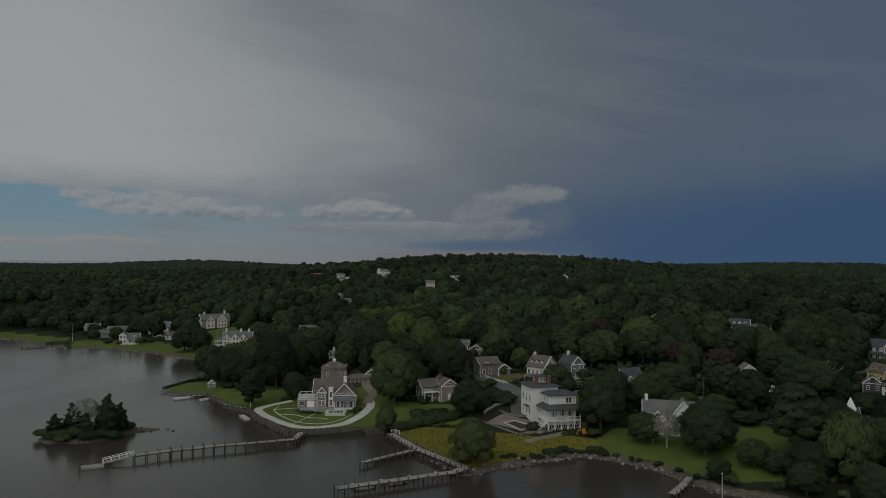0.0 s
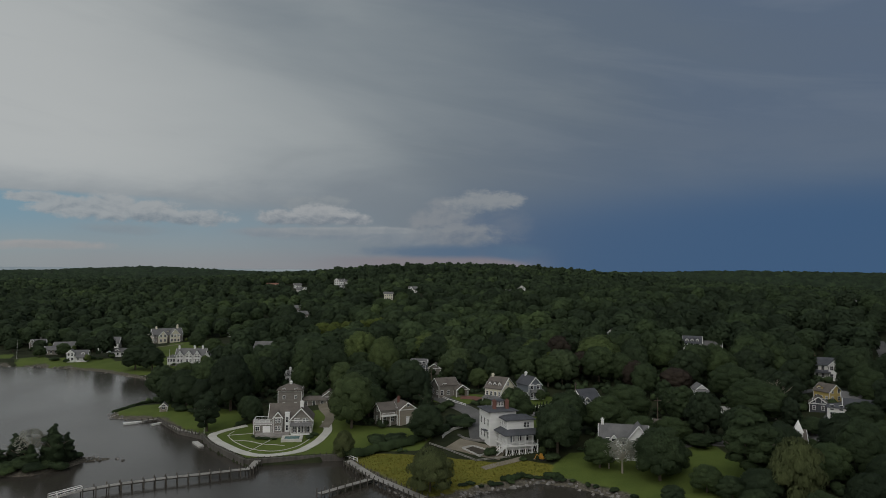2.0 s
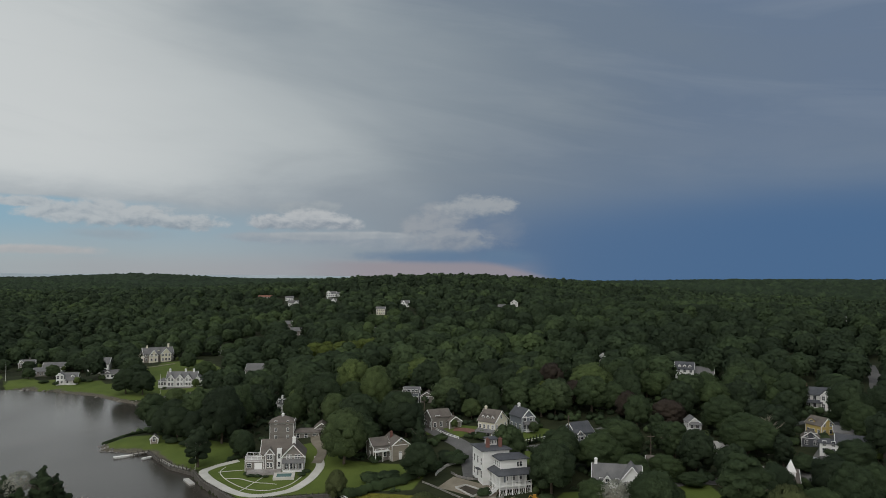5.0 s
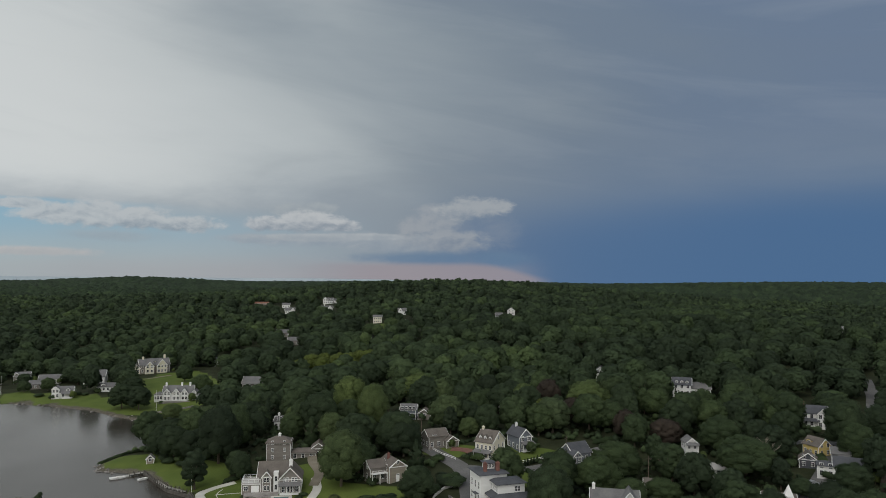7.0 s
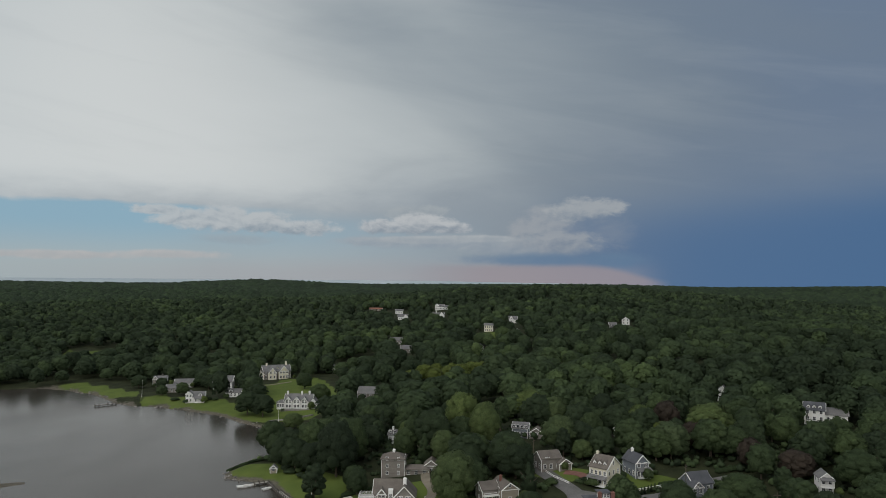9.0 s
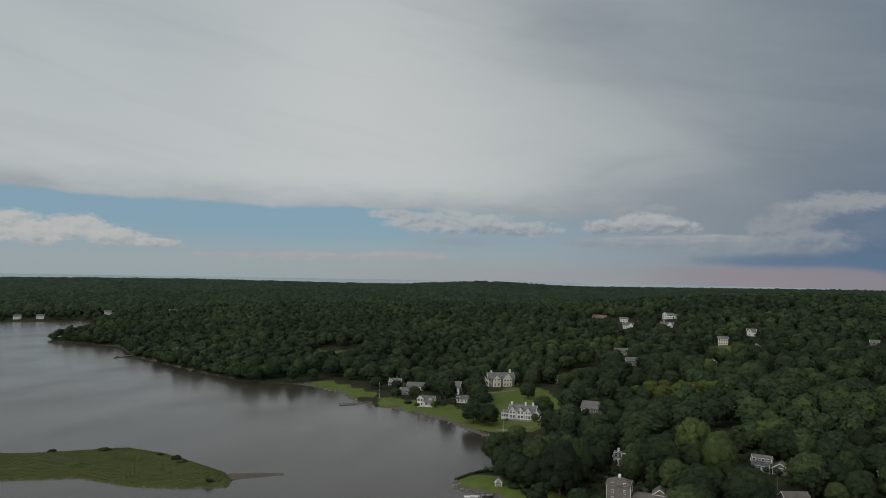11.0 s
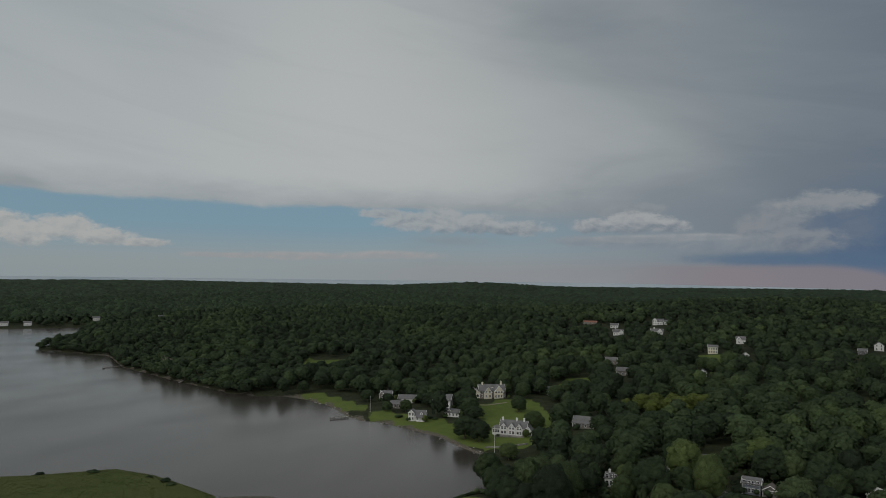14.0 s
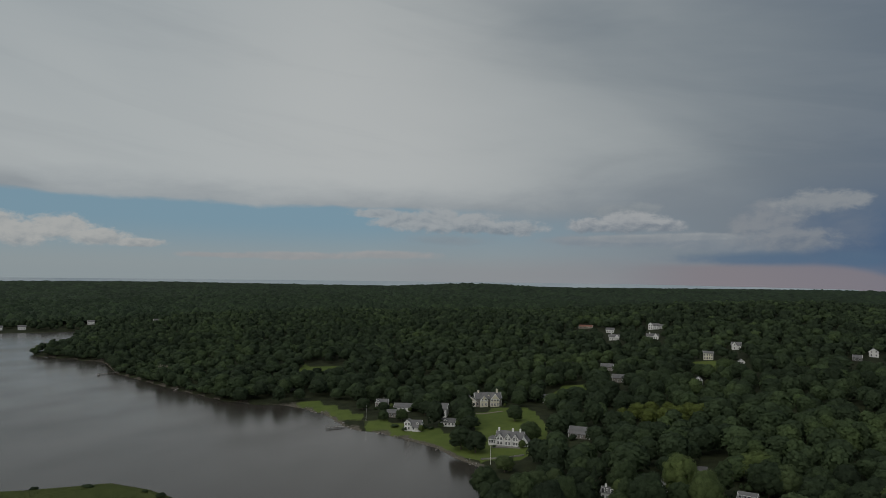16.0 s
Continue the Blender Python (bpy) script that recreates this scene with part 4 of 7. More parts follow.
def trim_of(parent, x, y, z, w, d, h, roof, mat=None):
    """Corner boards, eave boards and rakes, a little proud of the walls."""
    mat = mat or TRIM
    x0, x1, y0, y1 = x - w / 2, x + w / 2, y, y + d
    for a in (x0, x1):
        for b in (y0, y1):
            part("corner_board", Solid().box(a - 0.09, b - 0.09, z - 0.2, a + 0.09, b + 0.09, z + h - 0.3), mat, parent)
    part("eave_board", Solid().box(x0 - 0.05, y0 - 0.05, z + h - 0.28, x1 + 0.05, y0 - 0.003, z + h - 0.03), mat, parent)
    if roof[0] == "gable":
        rise = roof[2]
        if roof[1] == "y":
            for side in (-1, 1):
                part("rake_board", Solid().bar((x + side * (w / 2 + 0.38), y0 - 0.42, z + h - 0.38 * rise / (w / 2) + 0.02), (x, y0 - 0.42, z + h + rise + 0.05), 0.16), mat, parent)
        else:
            for side in (-1, 1):
                for xx in (x0 - 0.42, x1 + 0.42):
                    part("rake_board", Solid().bar((xx, y + d / 2 + side * (d / 2 + 0.38), z + h - 0.38 * rise / (d / 2) + 0.02), (xx, y + d / 2, z + h + rise + 0.05), 0.16), mat, parent)


def window_rows(parent, x, y, z, w, d, h, sides, storey, frame_mat=None, ww=0.95, wh=1.45):
    for side, (cols, rows) in sides.items():
        for r in range(rows):
            zz = z + 0.95 + r * storey
            for c in range(cols):
                if side in ("front", "back"):
                    xx = x - w / 2 + w * (c + 0.5) / cols
                    window(parent, xx, y - 0.004 if side == "front" else y + d + 0.004, zz, 0 if side == "front" else 180, ww, wh, frame_mat)
                else:
                    yy = y + d * (c + 0.5) / cols
                    window(parent, x - w / 2 - 0.004 if side == "left" else x + w / 2 + 0.004, yy, zz, -90 if side == "left" else 90, ww, wh, frame_mat)


def block(parent, x, y, w, d, h, roof, wall_mat, roof_mat, sides=None, z=0.0, storey=2.9, frame_mat=None, over=0.4, ww=0.95, wh=1.45, trim=None):
    """One wing of a house; x is its middle, y its front."""
    walls(parent, x, y, z, w, d, h, roof, wall_mat)
    roof_of(parent, x, y, z, w, d, h, roof, roof_mat, over)
    trim_of(parent, x, y, z, w, d, h, roof, trim)
    window_rows(parent, x, y, z, w, d, h, sides or {}, storey, frame_mat, ww, wh)


def gable_window(parent, x, y, z, turn=0, w=0.8, h=1.1, frame_mat=None):
    window(parent, x, y - 0.004 if turn == 0 else y, z, turn, w, h, frame_mat)


def chimney(parent, x, y, z0, z1, w=0.8, mat=None):
    s = Solid().box(x - w / 2, y - w / 2, z0, x + w / 2, y + w / 2, z1).box(x - w / 2 - 0.08, y - w / 2 - 0.08, z1, x + w / 2 + 0.08, y + w / 2 + 0.08, z1 + 0.2)
    s.box(x - 0.2, y - 0.2, z1 + 0.2, x + 0.2, y + 0.2, z1 + 0.5)
    part("chimney", s, mat or BRICK, parent)


def dormer(parent, x, y, z, w, d, h, rise, wall_mat, roof_mat, frame_mat=None, side="front"):
    hold = part("dormer", Solid().add([(x - w / 2, y, z), (x + w / 2, y, z), (x + w / 2, y, z + h), (x, y, z + h + rise), (x - w / 2, y, z + h),
                                       (x - w / 2, y + d, z), (x + w / 2, y + d, z), (x + w / 2, y + d, z + h), (x, y + d, z + h + rise), (x - w / 2, y + d, z + h)],
                                      [(0, 1, 2, 3, 4), (9, 8, 7, 6, 5), (0, 5, 6, 1), (1, 6, 7, 2), (4, 9, 5, 0), (2, 7, 8, 3), (3, 8, 9, 4)]), wall_mat, parent)
    o = 0.18
    s = Solid()
    k = rise / (w / 2)
    for sg in (-1, 1):
        s.add([(x, y - o, z + h + rise), (x + sg * (w / 2 + o), y - o, z + h - o * k), (x + sg * (w / 2 + o), y + d, z + h - o * k), (x, y + d, z + h + rise),
               (x, y - o, z + h + rise + 0.14), (x + sg * (w / 2 + o), y - o, z + h - o * k + 0.14), (x + sg * (w / 2 + o), y + d, z + h - o * k + 0.14), (x, y + d, z + h + rise + 0.14)],
              [(0, 1, 2, 3), (4, 5, 6, 7), (0, 1, 5, 4), (1, 2, 6, 5), (2, 3, 7, 6)])
    part("dormer_roof", s, roof_mat, hold)
    f, p = window_meshes(w * 0.5, h * 0.8, frame_mat or TRIM)
    part("pane", p, None, part("window", f, None, hold, at=pose(x, y - 0.004, z + 0.12)))


def porch(parent, x, y, z, w, d, h, posts, roof_mat, deck_mat=None, rail=True):
    """A porch in front of the wall at y: floor, posts, railing and a lean-to roof."""
    deck_mat = deck_mat or TRIM
    hold = part("porch", Solid().box(x - w / 2, y - d, z - 0.2, x + w / 2, y - 0.01, z), deck_mat, parent)
    for i in range(posts):
        xx = x - w / 2 + 0.1 + (w - 0.2) * i / max(1, posts - 1)
        part("post", Solid().box(xx - 0.09, y - d + 0.05, z, xx + 0.09, y - d + 0.23, z + h), TRIM, hold)
    if rail:
        s = Solid().box(x - w / 2, y - d + 0.1, z + 0.85, x + w / 2, y - d + 0.17, z + 0.93).box(x - w / 2, y - d + 0.1, z + 0.1, x + w / 2, y - d + 0.17, z + 0.16)
        k = int(w / 0.22)
        for i in range(k):
            xx = x - w / 2 + w * (i + 0.5) / k
            s.box(xx - 0.025, y - d + 0.11, z + 0.16, xx + 0.025, y - d + 0.16, z + 0.85)
        part("railing", s, TRIM, hold)
    s = Solid()
    s.add([(x - w / 2 - 0.3, y - d - 0.3, z + h), (x + w / 2 + 0.3, y - d - 0.3, z + h), (x + w / 2 + 0.3, y - 0.01, z + h + 0.75), (x - w / 2 - 0.3, y - 0.01, z + h + 0.75),
           (x - w / 2 - 0.3, y - d - 0.3, z + h + 0.16), (x + w / 2 + 0.3, y - d - 0.3, z + h + 0.16), (x + w / 2 + 0.3, y - 0.01, z + h + 0.91), (x - w / 2 - 0.3, y - 0.01, z + h + 0.91)],
          [(3, 2, 1, 0), (4, 5, 6, 7), (0, 1, 5, 4), (1, 2, 6, 5), (2, 3, 7, 6), (3, 0, 4, 7)])
    part("porch_roof", s, roof_mat, hold)


def railing(parent, a, b, z, h=0.9, mat=None):
    a, b = Vector((*a, z)), Vector((*b, z))
    s = Solid()
    n = max(2, int((b - a).length / 1.6))
    for i in range(n + 1):
        p = a.lerp(b, i / n)
        s.bar(p, p + Vector((0, 0, h)), 0.07)
    s.bar(a + Vector((0, 0, h)), b + Vector((0, 0, h)), 0.06), s.bar(a + Vector((0, 0, h * 0.5)), b + Vector((0, 0, h * 0.5)), 0.03), s.bar(a + Vector((0, 0, h * 0.15)), b + Vector((0, 0, h * 0.15)), 0.04)
    return part("railing", s, mat or TRIM, parent)


FOOTPRINTS = []   # (x, y, radius): kept free of scattered trees
YARDS = []        # before the houses: bushes only


def house(label, x, y, turn, reach=7.0, name="house", group="houses of the village", lift=0.0, category="house", yard=16.0):
    """An empty for a house at a place on the plan, with a yard free of woods on its south side."""
    x, y = x * K, y * K
    d = math.hypot(x, y)
    for k in range(1, 1 + int(yard / 5)):
        YARDS.append((x - x / d * 5 * k, y - y / d * 5 * k, reach * 0.85 + (3.0 if yard > 30 else 0.0)))
    c, s = math.cos(radians(turn)), math.sin(radians(turn))
    FOOTPRINTS.append((x - s * 4, y + c * 4, reach))
    return thing(name, label, category, on_ground(x, y, turn, lift), group)


def white_villa():
    h = house("large white Italianate villa with dark roofs and a cupola", 25.3, 151.2, 14, 10, lift=0.3)
    h.scale = (0.96, 0.96, 1.04)
    # rear main block on its basement, with the cupola and two brick chimneys
    block(h, -2.2, 7.0, 8.2, 8.5, 8.4, ("hip", 0.9, 0.35), WHITE, SLATE, {"left": (3, 2), "front": (1, 2), "right": (3, 2)}, z=1.2, storey=3.4, over=0.75, wh=1.9)
    part("wall", Solid().box(-3.7, 9.6, 10.4, -0.9, 12.4, 12.0), WHITE, h)
    roof_of(h, -2.3, 9.6, 10.4, 2.8, 2.8, 1.6, ("hip", 0.5, 0.3), SLATE, 0.55)
    for k in range(3):
        window(h, -3.2 + 0.9 * k, 9.596, 10.85, 0, 0.5, 0.9)
    chimney(h, -4.3, 8.6, 9.8, 12.3, 0.95)
    chimney(h, -0.4, 8.4, 9.8, 12.3, 0.95)
    # front wing
    block(h, 1.2, 1.8, 8.2, 6.2, 6.9, ("hip", 0.9, 0.3), WHITE, SLATE, {}, z=1.2, storey=3.4, over=0.7)
    for xx in (2.6, 3.5):
        window(h, xx, 1.796, 6.1, 0, 0.75, 1.3)
    for k in range(4):
        window(h, -2.904, 2.7 + k * 1.4, 6.1, -90, 0.6, 1.3)
    for k in range(3):
        window(h, -1.2 + k * 2.2, 1.796, 2.6, 0, 1.0, 2.0)
    part("door", Solid().box(-1.9, 1.70, 2.05, -0.95, 1.797, 4.2), GREYBLUE, h)
    # porch round two sides on lattice basement
    base = part("porch", Solid().box(-4.6, -1.3, 1.75, 5.6, 1.79, 2.0).box(-4.6, 1.79, 1.75, -2.91, 6.9, 2.0), TRIM, h, "white wraparound porch")
    for xx in (-4.45, -2.4, -0.4, 1.6, 3.6, 5.4):
        part("post", Solid().box(xx - 0.11, -1.2, 2.0, xx + 0.11, -0.98, 4.75), TRIM, base)
        part("post", Solid().box(xx - 0.13, -1.22, -0.8, xx + 0.13, -0.96, 1.75), TRIM, base)
    for yy in (1.5, 4.0, 6.6):
        part("post", Solid().box(-4.55, yy - 0.11, 2.0, -4.33, yy + 0.11, 4.75), TRIM, base)
        part("post", Solid().box(-4.57, yy - 0.13, -0.8, -4.31, yy + 0.13, 1.75), TRIM, base)
    railing(base, (-4.45, -1.1), (5.4, -1.1), 2.0)
    railing(base, (-4.45, 3.2), (-4.45, 6.7), 2.0)
    s = Solid()
    for i in range(14):
        s.bar((-4.4 + i * 0.7, -1.1, -0.6), (-3.7 + i * 0.7, -1.1, 1.7), 0.04)
        s.bar((-3.7 + i * 0.7, -1.1, -0.6), (-4.4 + i * 0.7, -1.1, 1.7), 0.04)
    part("lattice", s, TRIM, base)
    s = Solid()
    a = [(-5.1, -1.8, 4.7), (6.1, -1.8, 4.7), (6.1, 1.79, 5.55), (-2.91, 1.79, 5.55), (-2.91, 6.95, 5.55), (-5.1, 6.95, 4.7)]
    s.add(a + [(p[0], p[1], p[2] + 0.2) for p in a], [(0, 1, 2, 3), (0, 3, 4, 5), (9, 8, 7, 6), (11, 10, 9, 6)] + [(i, (i + 1) % 6, 6 + (i + 1) % 6, 6 + i) for i in range(6)])
    part("porch_roof", s, SLATE, base)
    # stairs down to the garden
    stairs = part("stairs", Solid().add([(-4.4, -0.55, 1.55), (-7.4, -0.55, -0.45), (-7.4, 0.85, -0.45), (-4.4, 0.85, 1.55), (-4.4, -0.55, 1.35), (-7.4, -0.55, -0.65), (-7.4, 0.85, -0.65), (-4.4, 0.85, 1.35)],
                                        [(0, 1, 2, 3), (7, 6, 5, 4), (0, 4, 5, 1), (1, 5, 6, 2), (2, 6, 7, 3), (3, 7, 4, 0)]), TRIM, h, "white wooden outside stairs")
    for i in range(10):
        part("step", Solid().box(-4.72 - i * 0.3, -0.6, 1.62 - i * 0.2, -4.4 - i * 0.3, 0.9, 1.68 - i * 0.2), TRIM, stairs)
    s = Solid()
    for yy in (-0.65, 0.95):
        s.bar((-4.5, yy, 2.9), (-7.4, yy, 0.95), 0.07), s.bar((-4.5, yy, 2.3), (-7.4, yy, 0.35), 0.04)
        for i in range(6):
            q = i / 5
            s.bar((-4.5 - 2.9 * q, yy, 1.7 - 1.95 * q), (-4.5 - 2.9 * q, yy, 2.9 - 1.95 * q), 0.05)
    part("railing", s, TRIM, stairs)
    # small hood over a side door
    part("hood", Solid().box(-7.4, 8.6, 4.2, -6.31, 11.0, 4.4), SLATE, h)


def shingle_house():
    h = house("large grey cedar-shingled house with white trim and gables", -26.0, 171.5, 4, 11)
    # front gable wing
    block(h, 3.2, 0, 6.6, 9.5, 4.4, ("gable", "y", 3.4), SHINGLE, ROOF_BROWN, {"right": (3, 1)}, storey=2.8)
    for k in (-1.25, 1.25):
        for j in (-0.45, 0.45):
            window(h, 3.2 + k + j, -0.004, 3.7, 0, 0.6, 1.1)
    porch(h, 3.2, 0.0, 0.35, 6.0, 1.8, 2.4, 4, ROOF_GREY, rail=False)
    for k in (-2, -0.7, 0.7, 2):
        window(h, 3.2 + k, -0.004, 0.6, 0, 0.8, 1.7)
    chimney(h, 3.2, 3.0, 7.2, 9.4, 1.0, TRIM)
    # long body behind
    block(h, -1.8, 2.6, 9.5, 8.0, 4.9, ("gable", "x", 3.3), SHINGLE, ROOF_BROWN, {"left": (2, 1)}, storey=2.8)
    # two-storey bay with white corner boards
    block(h, -4.0, 1.6, 2.5, 3.0, 5.0, ("gable", "y", 1.5), SHINGLE, ROOF_BROWN, {}, storey=2.8, over=0.3)
    for k in (-0.45, 0.45):
        window(h, -4.0 + k, 1.596, 3.3, 0, 0.6, 1.3), window(h, -4.0 + k, 1.596, 0.9, 0, 0.6, 1.3)
    block(h, -1.2, 1.9, 1.3, 1.5, 6.0, ("flat",), TRIM, TRIM, {}, over=0.1)
    window(h, -1.2, 1.896, 3.4, 0, 0.7, 1.5), window(h, -1.2, 1.896, 0.9, 0, 0.7, 1.5)
    # white sunroom with a railed roof deck
    block(h, -8.6, 1.8, 5.6, 5.6, 2.9, ("flat",), SHINGLE, CONCRETE, {"left": (2, 1)}, over=0.2)
    part("door", Solid().box(-8.6, 1.72, 0.3, -6.3, 1.797, 2.3), TRIM, h, "wide white boarded doors")
    window(h, -10.2, 1.796, 0.9, 0, 1.2, 1.2)
    for a, b in (((-11.4, 1.9), (-5.8, 1.9)), ((-11.4, 1.9), (-11.4, 7.3)), ((-11.4, 7.3), (-5.8, 7.3))):
        railing(h, a, b, 3.15, 1.0)
    # terrace of stones before the body
    part("terrace", Solid().box(-10.5, -1.6, -0.6, -0.3, 1.55, 0.35).box(-7.5, -2.6, -0.6, -2.2, -1.61, 0.15), STONE, h)
    # pool
    pool = part("pool", Solid().box(-2.2, -7.6, -0.9, 4.0, -6.8, 0.16).box(-2.2, -3.0, -0.9, 4.0, -2.0, 0.16).box(-2.2, -6.8, -0.9, -1.3, -3.0, 0.16).box(3.1, -6.8, -0.9, 4.0, -3.0, 0.16), PATH_PALE, h, "pale stone pool surround")
    part("pool_water", Solid().box(-1.3, -6.8, -0.9, 3.1, -3.0, 0.08), POOL, pool, "still blue-green pool water")


def shingle_tower():
    h = house("three-storey shingled tower house with a hipped roof", -30.0, 196.0, 2, 7)
    block(h, 0, 0, 8.2, 6.2, 6.3, ("hip", 2.0, 0.05), SHINGLE, ROOF_BROWN, {"front": (2, 3), "right": (2, 3)}, storey=2.5, over=0.5, ww=0.7, wh=1.1)
    part("lantern", Solid().box(-0.45, 2.65, 8.1, 0.45, 3.55, 8.9).add([(-0.6, 2.5, 8.9), (0.6, 2.5, 8.9), (0.6, 3.7, 8.9), (-0.6, 3.7, 8.9), (0, 3.1, 9.5)], [(3, 2, 1, 0), (0, 1, 4), (1, 2, 4), (2, 3, 4), (3, 0, 4)]), TRIM, h, "small white roof lantern")
    block(h, 8.4, 0.8, 8.6, 5.0, 2.6, ("hip", 1.2, 0.2), SHINGLE, ROOF_BROWN, {"front": (3, 1)}, over=0.5)
    block(h, 13.6, 3.0, 5.0, 6.0, 3.6, ("gable", "y", 1.8), SHINGLE, ROOF_BROWN, {"front": (1, 1)})


def cream_house():
    h = house("three-storey cream clapboard house with dormers and white porch", 24.2, 185.0, -38, 7)
    h.scale = (1.0, 1.0, 0.96)
    block(h, 0, 0, 6.4, 8.6, 6.3, ("gable", "x", 3.3), CREAM, ROOF_BROWN, {"front": (4, 2), "right": (3, 2)}, storey=2.8, ww=0.75, wh=1.35)
    window(h, 3.204, 4.3, 6.9, 90, 0.8, 1.2)
    for k in (-1.9, 0, 1.9):
        dormer(h, k, 1.0, 6.6, 1.2, 3.0, 1.2, 0.7, WHITE, ROOF_BROWN)
    porch(h, 0, 0, 0.5, 6.2, 2.0, 2.3, 4, ROOF_GREY)
    chimney(h, -2.7, 4.3, 8.6, 10.4, 0.7, CREAM)


def gable_house(label, x, y, turn, w, d, h, rise, wall, roof, axis="y", sides=None, extra=None, reach=7, group="houses of the village", chim=None, lift=0.0, name="house", frame_mat=None, storey=2.8, yard=16.0):
    t = house(label, x, y, turn, reach, group=group, lift=lift, name=name, yard=yard)
    block(t, 0, 0, w, d, h, ("gable", axis, rise), wall, roof, sides if sides is not None else {"front": (3, 2), "left": (2, 2), "right": (2, 2)}, storey=storey, frame_mat=frame_mat)
    if chim:
        chimney(t, chim[0], chim[1], h, h + rise + 1.0, 0.75, chim[2] if len(chim) > 2 else BRICK)
    if extra:
        extra(t)
    return t


def village():
    white_villa(), shingle_house(), shingle_tower(), cream_house()

    def stone_wing(t):
        window(t, 0, -0.004, 5.6, 0, 0.7, 0.9)
        part("door", Solid().box(-0.5, -0.08, 0.1, 0.5, -0.004, 2.2), TRIM, t)
        block(t, -5.6, 2.4, 5.4, 5.5, 4.6, ("gable", "x", 1.8), SHINGLE, ROOF_BROWN, {"front": (2, 1), "left": (1, 2)})
        railing(t, (-8.2, 1.0), (-4.0, 1.0), 3.0), part("deck", Solid().box(-8.3, 0.9, 2.8, -3.0, 2.39, 3.0), TRIM, t)
        for xx in (-8.1, -5.6, -3.1):
            part("post", Solid().box(xx - 0.1, 0.95, -0.3, xx + 0.1, 1.15, 2.8), TRIM, t)
    gable_house("weathered tan shingled house with a gable end and deck", 1.8, 175.5, 24, 5.8, 8.5, 4.8, 2.0, TAN, ROOF_BROWN, "y", {"front": (1, 1), "left": (2, 2)}, stone_wing, 8, chim=(-1, 5))

    def b_wing(t):
        block(t, 4.6, -2.0, 4.6, 4.6, 2.8, ("gable", "y", 1.5), SHINGLE, ROOF_BROWN, {})
        part("garage_door", Solid().box(3.2, -2.06, 0.1, 6.0, -2.004, 2.4), TAN, t)
        window(t, -1.5, -0.004, 4.2, 0, 1.6, 0.6)
    gable_house("grey-brown shingled house with an attached garage", 13.2, 196.5, 22, 7.5, 6.0, 4.4, 2.0, SHINGLE, ROOF_BROWN, "x", {"front": (3, 1), "left": (2, 1)}, b_wing, 8)

    def c_wing(t):
        block(t, 6.6, 0.4, 5.2, 4.5, 2.6, ("gable", "y", 1.6), SHINGLE, ROOF_BROWN, {"front": (1, 1)})
    gable_house("grey gambrel cottage with white trim and a low wing", 5.6, 226.5, -10, 6.2, 6.0, 4.2, 1.6, GREYBLUE, ROOF_GREY, "x", {"front": (4, 2), "left": (2, 2)}, c_wing, 7, yard=28)
    gable_house("slate-blue clapboard house with white trim and steep gable", 36.4, 191.5, 22, 5.0, 8.0, 5.2, 2.5, GREYBLUE, SLATE, "y", {"front": (2, 2), "left": (3, 1)}, lambda t: porch(t, 0.5, 0, 0.4, 4.6, 1.6, 2.3, 3, ROOF_GREY), 7, chim=(0, 6, WHITE))

    def dark_wing(t):
        block(t, -3.6, -1.8, 3.8, 4.0, 2.9, ("gable", "y", 1.7), GREYBLUE, SLATE, {"front": (2, 1)})
        gable_window(t, -3.6, -1.8, 3.2, w=0.7, h=0.8)
    gable_house("dark-roofed blue-grey cottage with white-edged gables", 49.5, 182.5, 24, 7.4, 6.8, 3.4, 2.8, GREYBLUE, SLATE, "x", {"front": (2, 1), "right": (2, 1)}, dark_wing, 8)
    gable_house("small white house with grey roof half hidden by trees", -34.6, 230.0, -8, 5.4, 5.0, 3.6, 1.6, WHITE, ROOF_GREY, "x", {"front": (3, 2)}, None, 6, chim=(-1.4, 2.5, WHITE), yard=0)
    gable_house("white house half hidden among tall trees", -16.6, 234.0, 10, 4.4, 6.0, 5.4, 2.0, WHITE, ROOF_GREY, "y", {"front": (2, 2), "right": (2, 2)}, None, 6, yard=10)
    gable_house("white two-storey house with balconies, hedged by trees", 77.6, 179.8, -8, 4.4, 6.5, 5.8, 1.8, WHITE, ROOF_GREY, "y", {"front": (2, 2), "left": (2, 2)}, lambda t: porch(t, 0, 0, 2.9, 4.2, 1.8, 2.3, 3, ROOF_GREY), 7, yard=14).scale = (0.88, 0.88, 0.88)

    def whr_wing(t):
        for k in (-2.2, 0, 2.2):
            dormer(t, k, 0.8, 5.5, 1.4, 2.4, 1.1, 0.6, WHITE, SLATE)
        block(t, 7.8, 2.0, 8.6, 6.0, 3.6, ("gable", "x", 2.2), WHITE, ROOF_GREY, {"front": (3, 1), "right": (1, 1)})
    gable_house("white dormered house with a long grey-roofed wing", 99.5, 238.0, -24, 7.6, 7.5, 5.2, 2.6, WHITE, SLATE, "x", {"front": (3, 2), "left": (2, 2)}, whr_wing, 10, yard=22, lift=1.4)

    def blue_wing(t):
        block(t, 2.6, -1.2, 3.6, 4.0, 5.6, ("gable", "y", 1.8), WHITE, SLATE, {"front": (2, 2)}, storey=2.9)
        porch(t, -1.4, 0, 0.4, 5.0, 1.9, 2.4, 4, SLATE)
    gable_house("white farmhouse with blue-grey roof and front porch", 121.5, 197.0, -26, 8.4, 7.0, 5.6, 2.2, WHITE, SLATE, "x", {"front": (4, 2), "left": (2, 2)}, blue_wing, 8, chim=(-3.4, 3.5), yard=26)

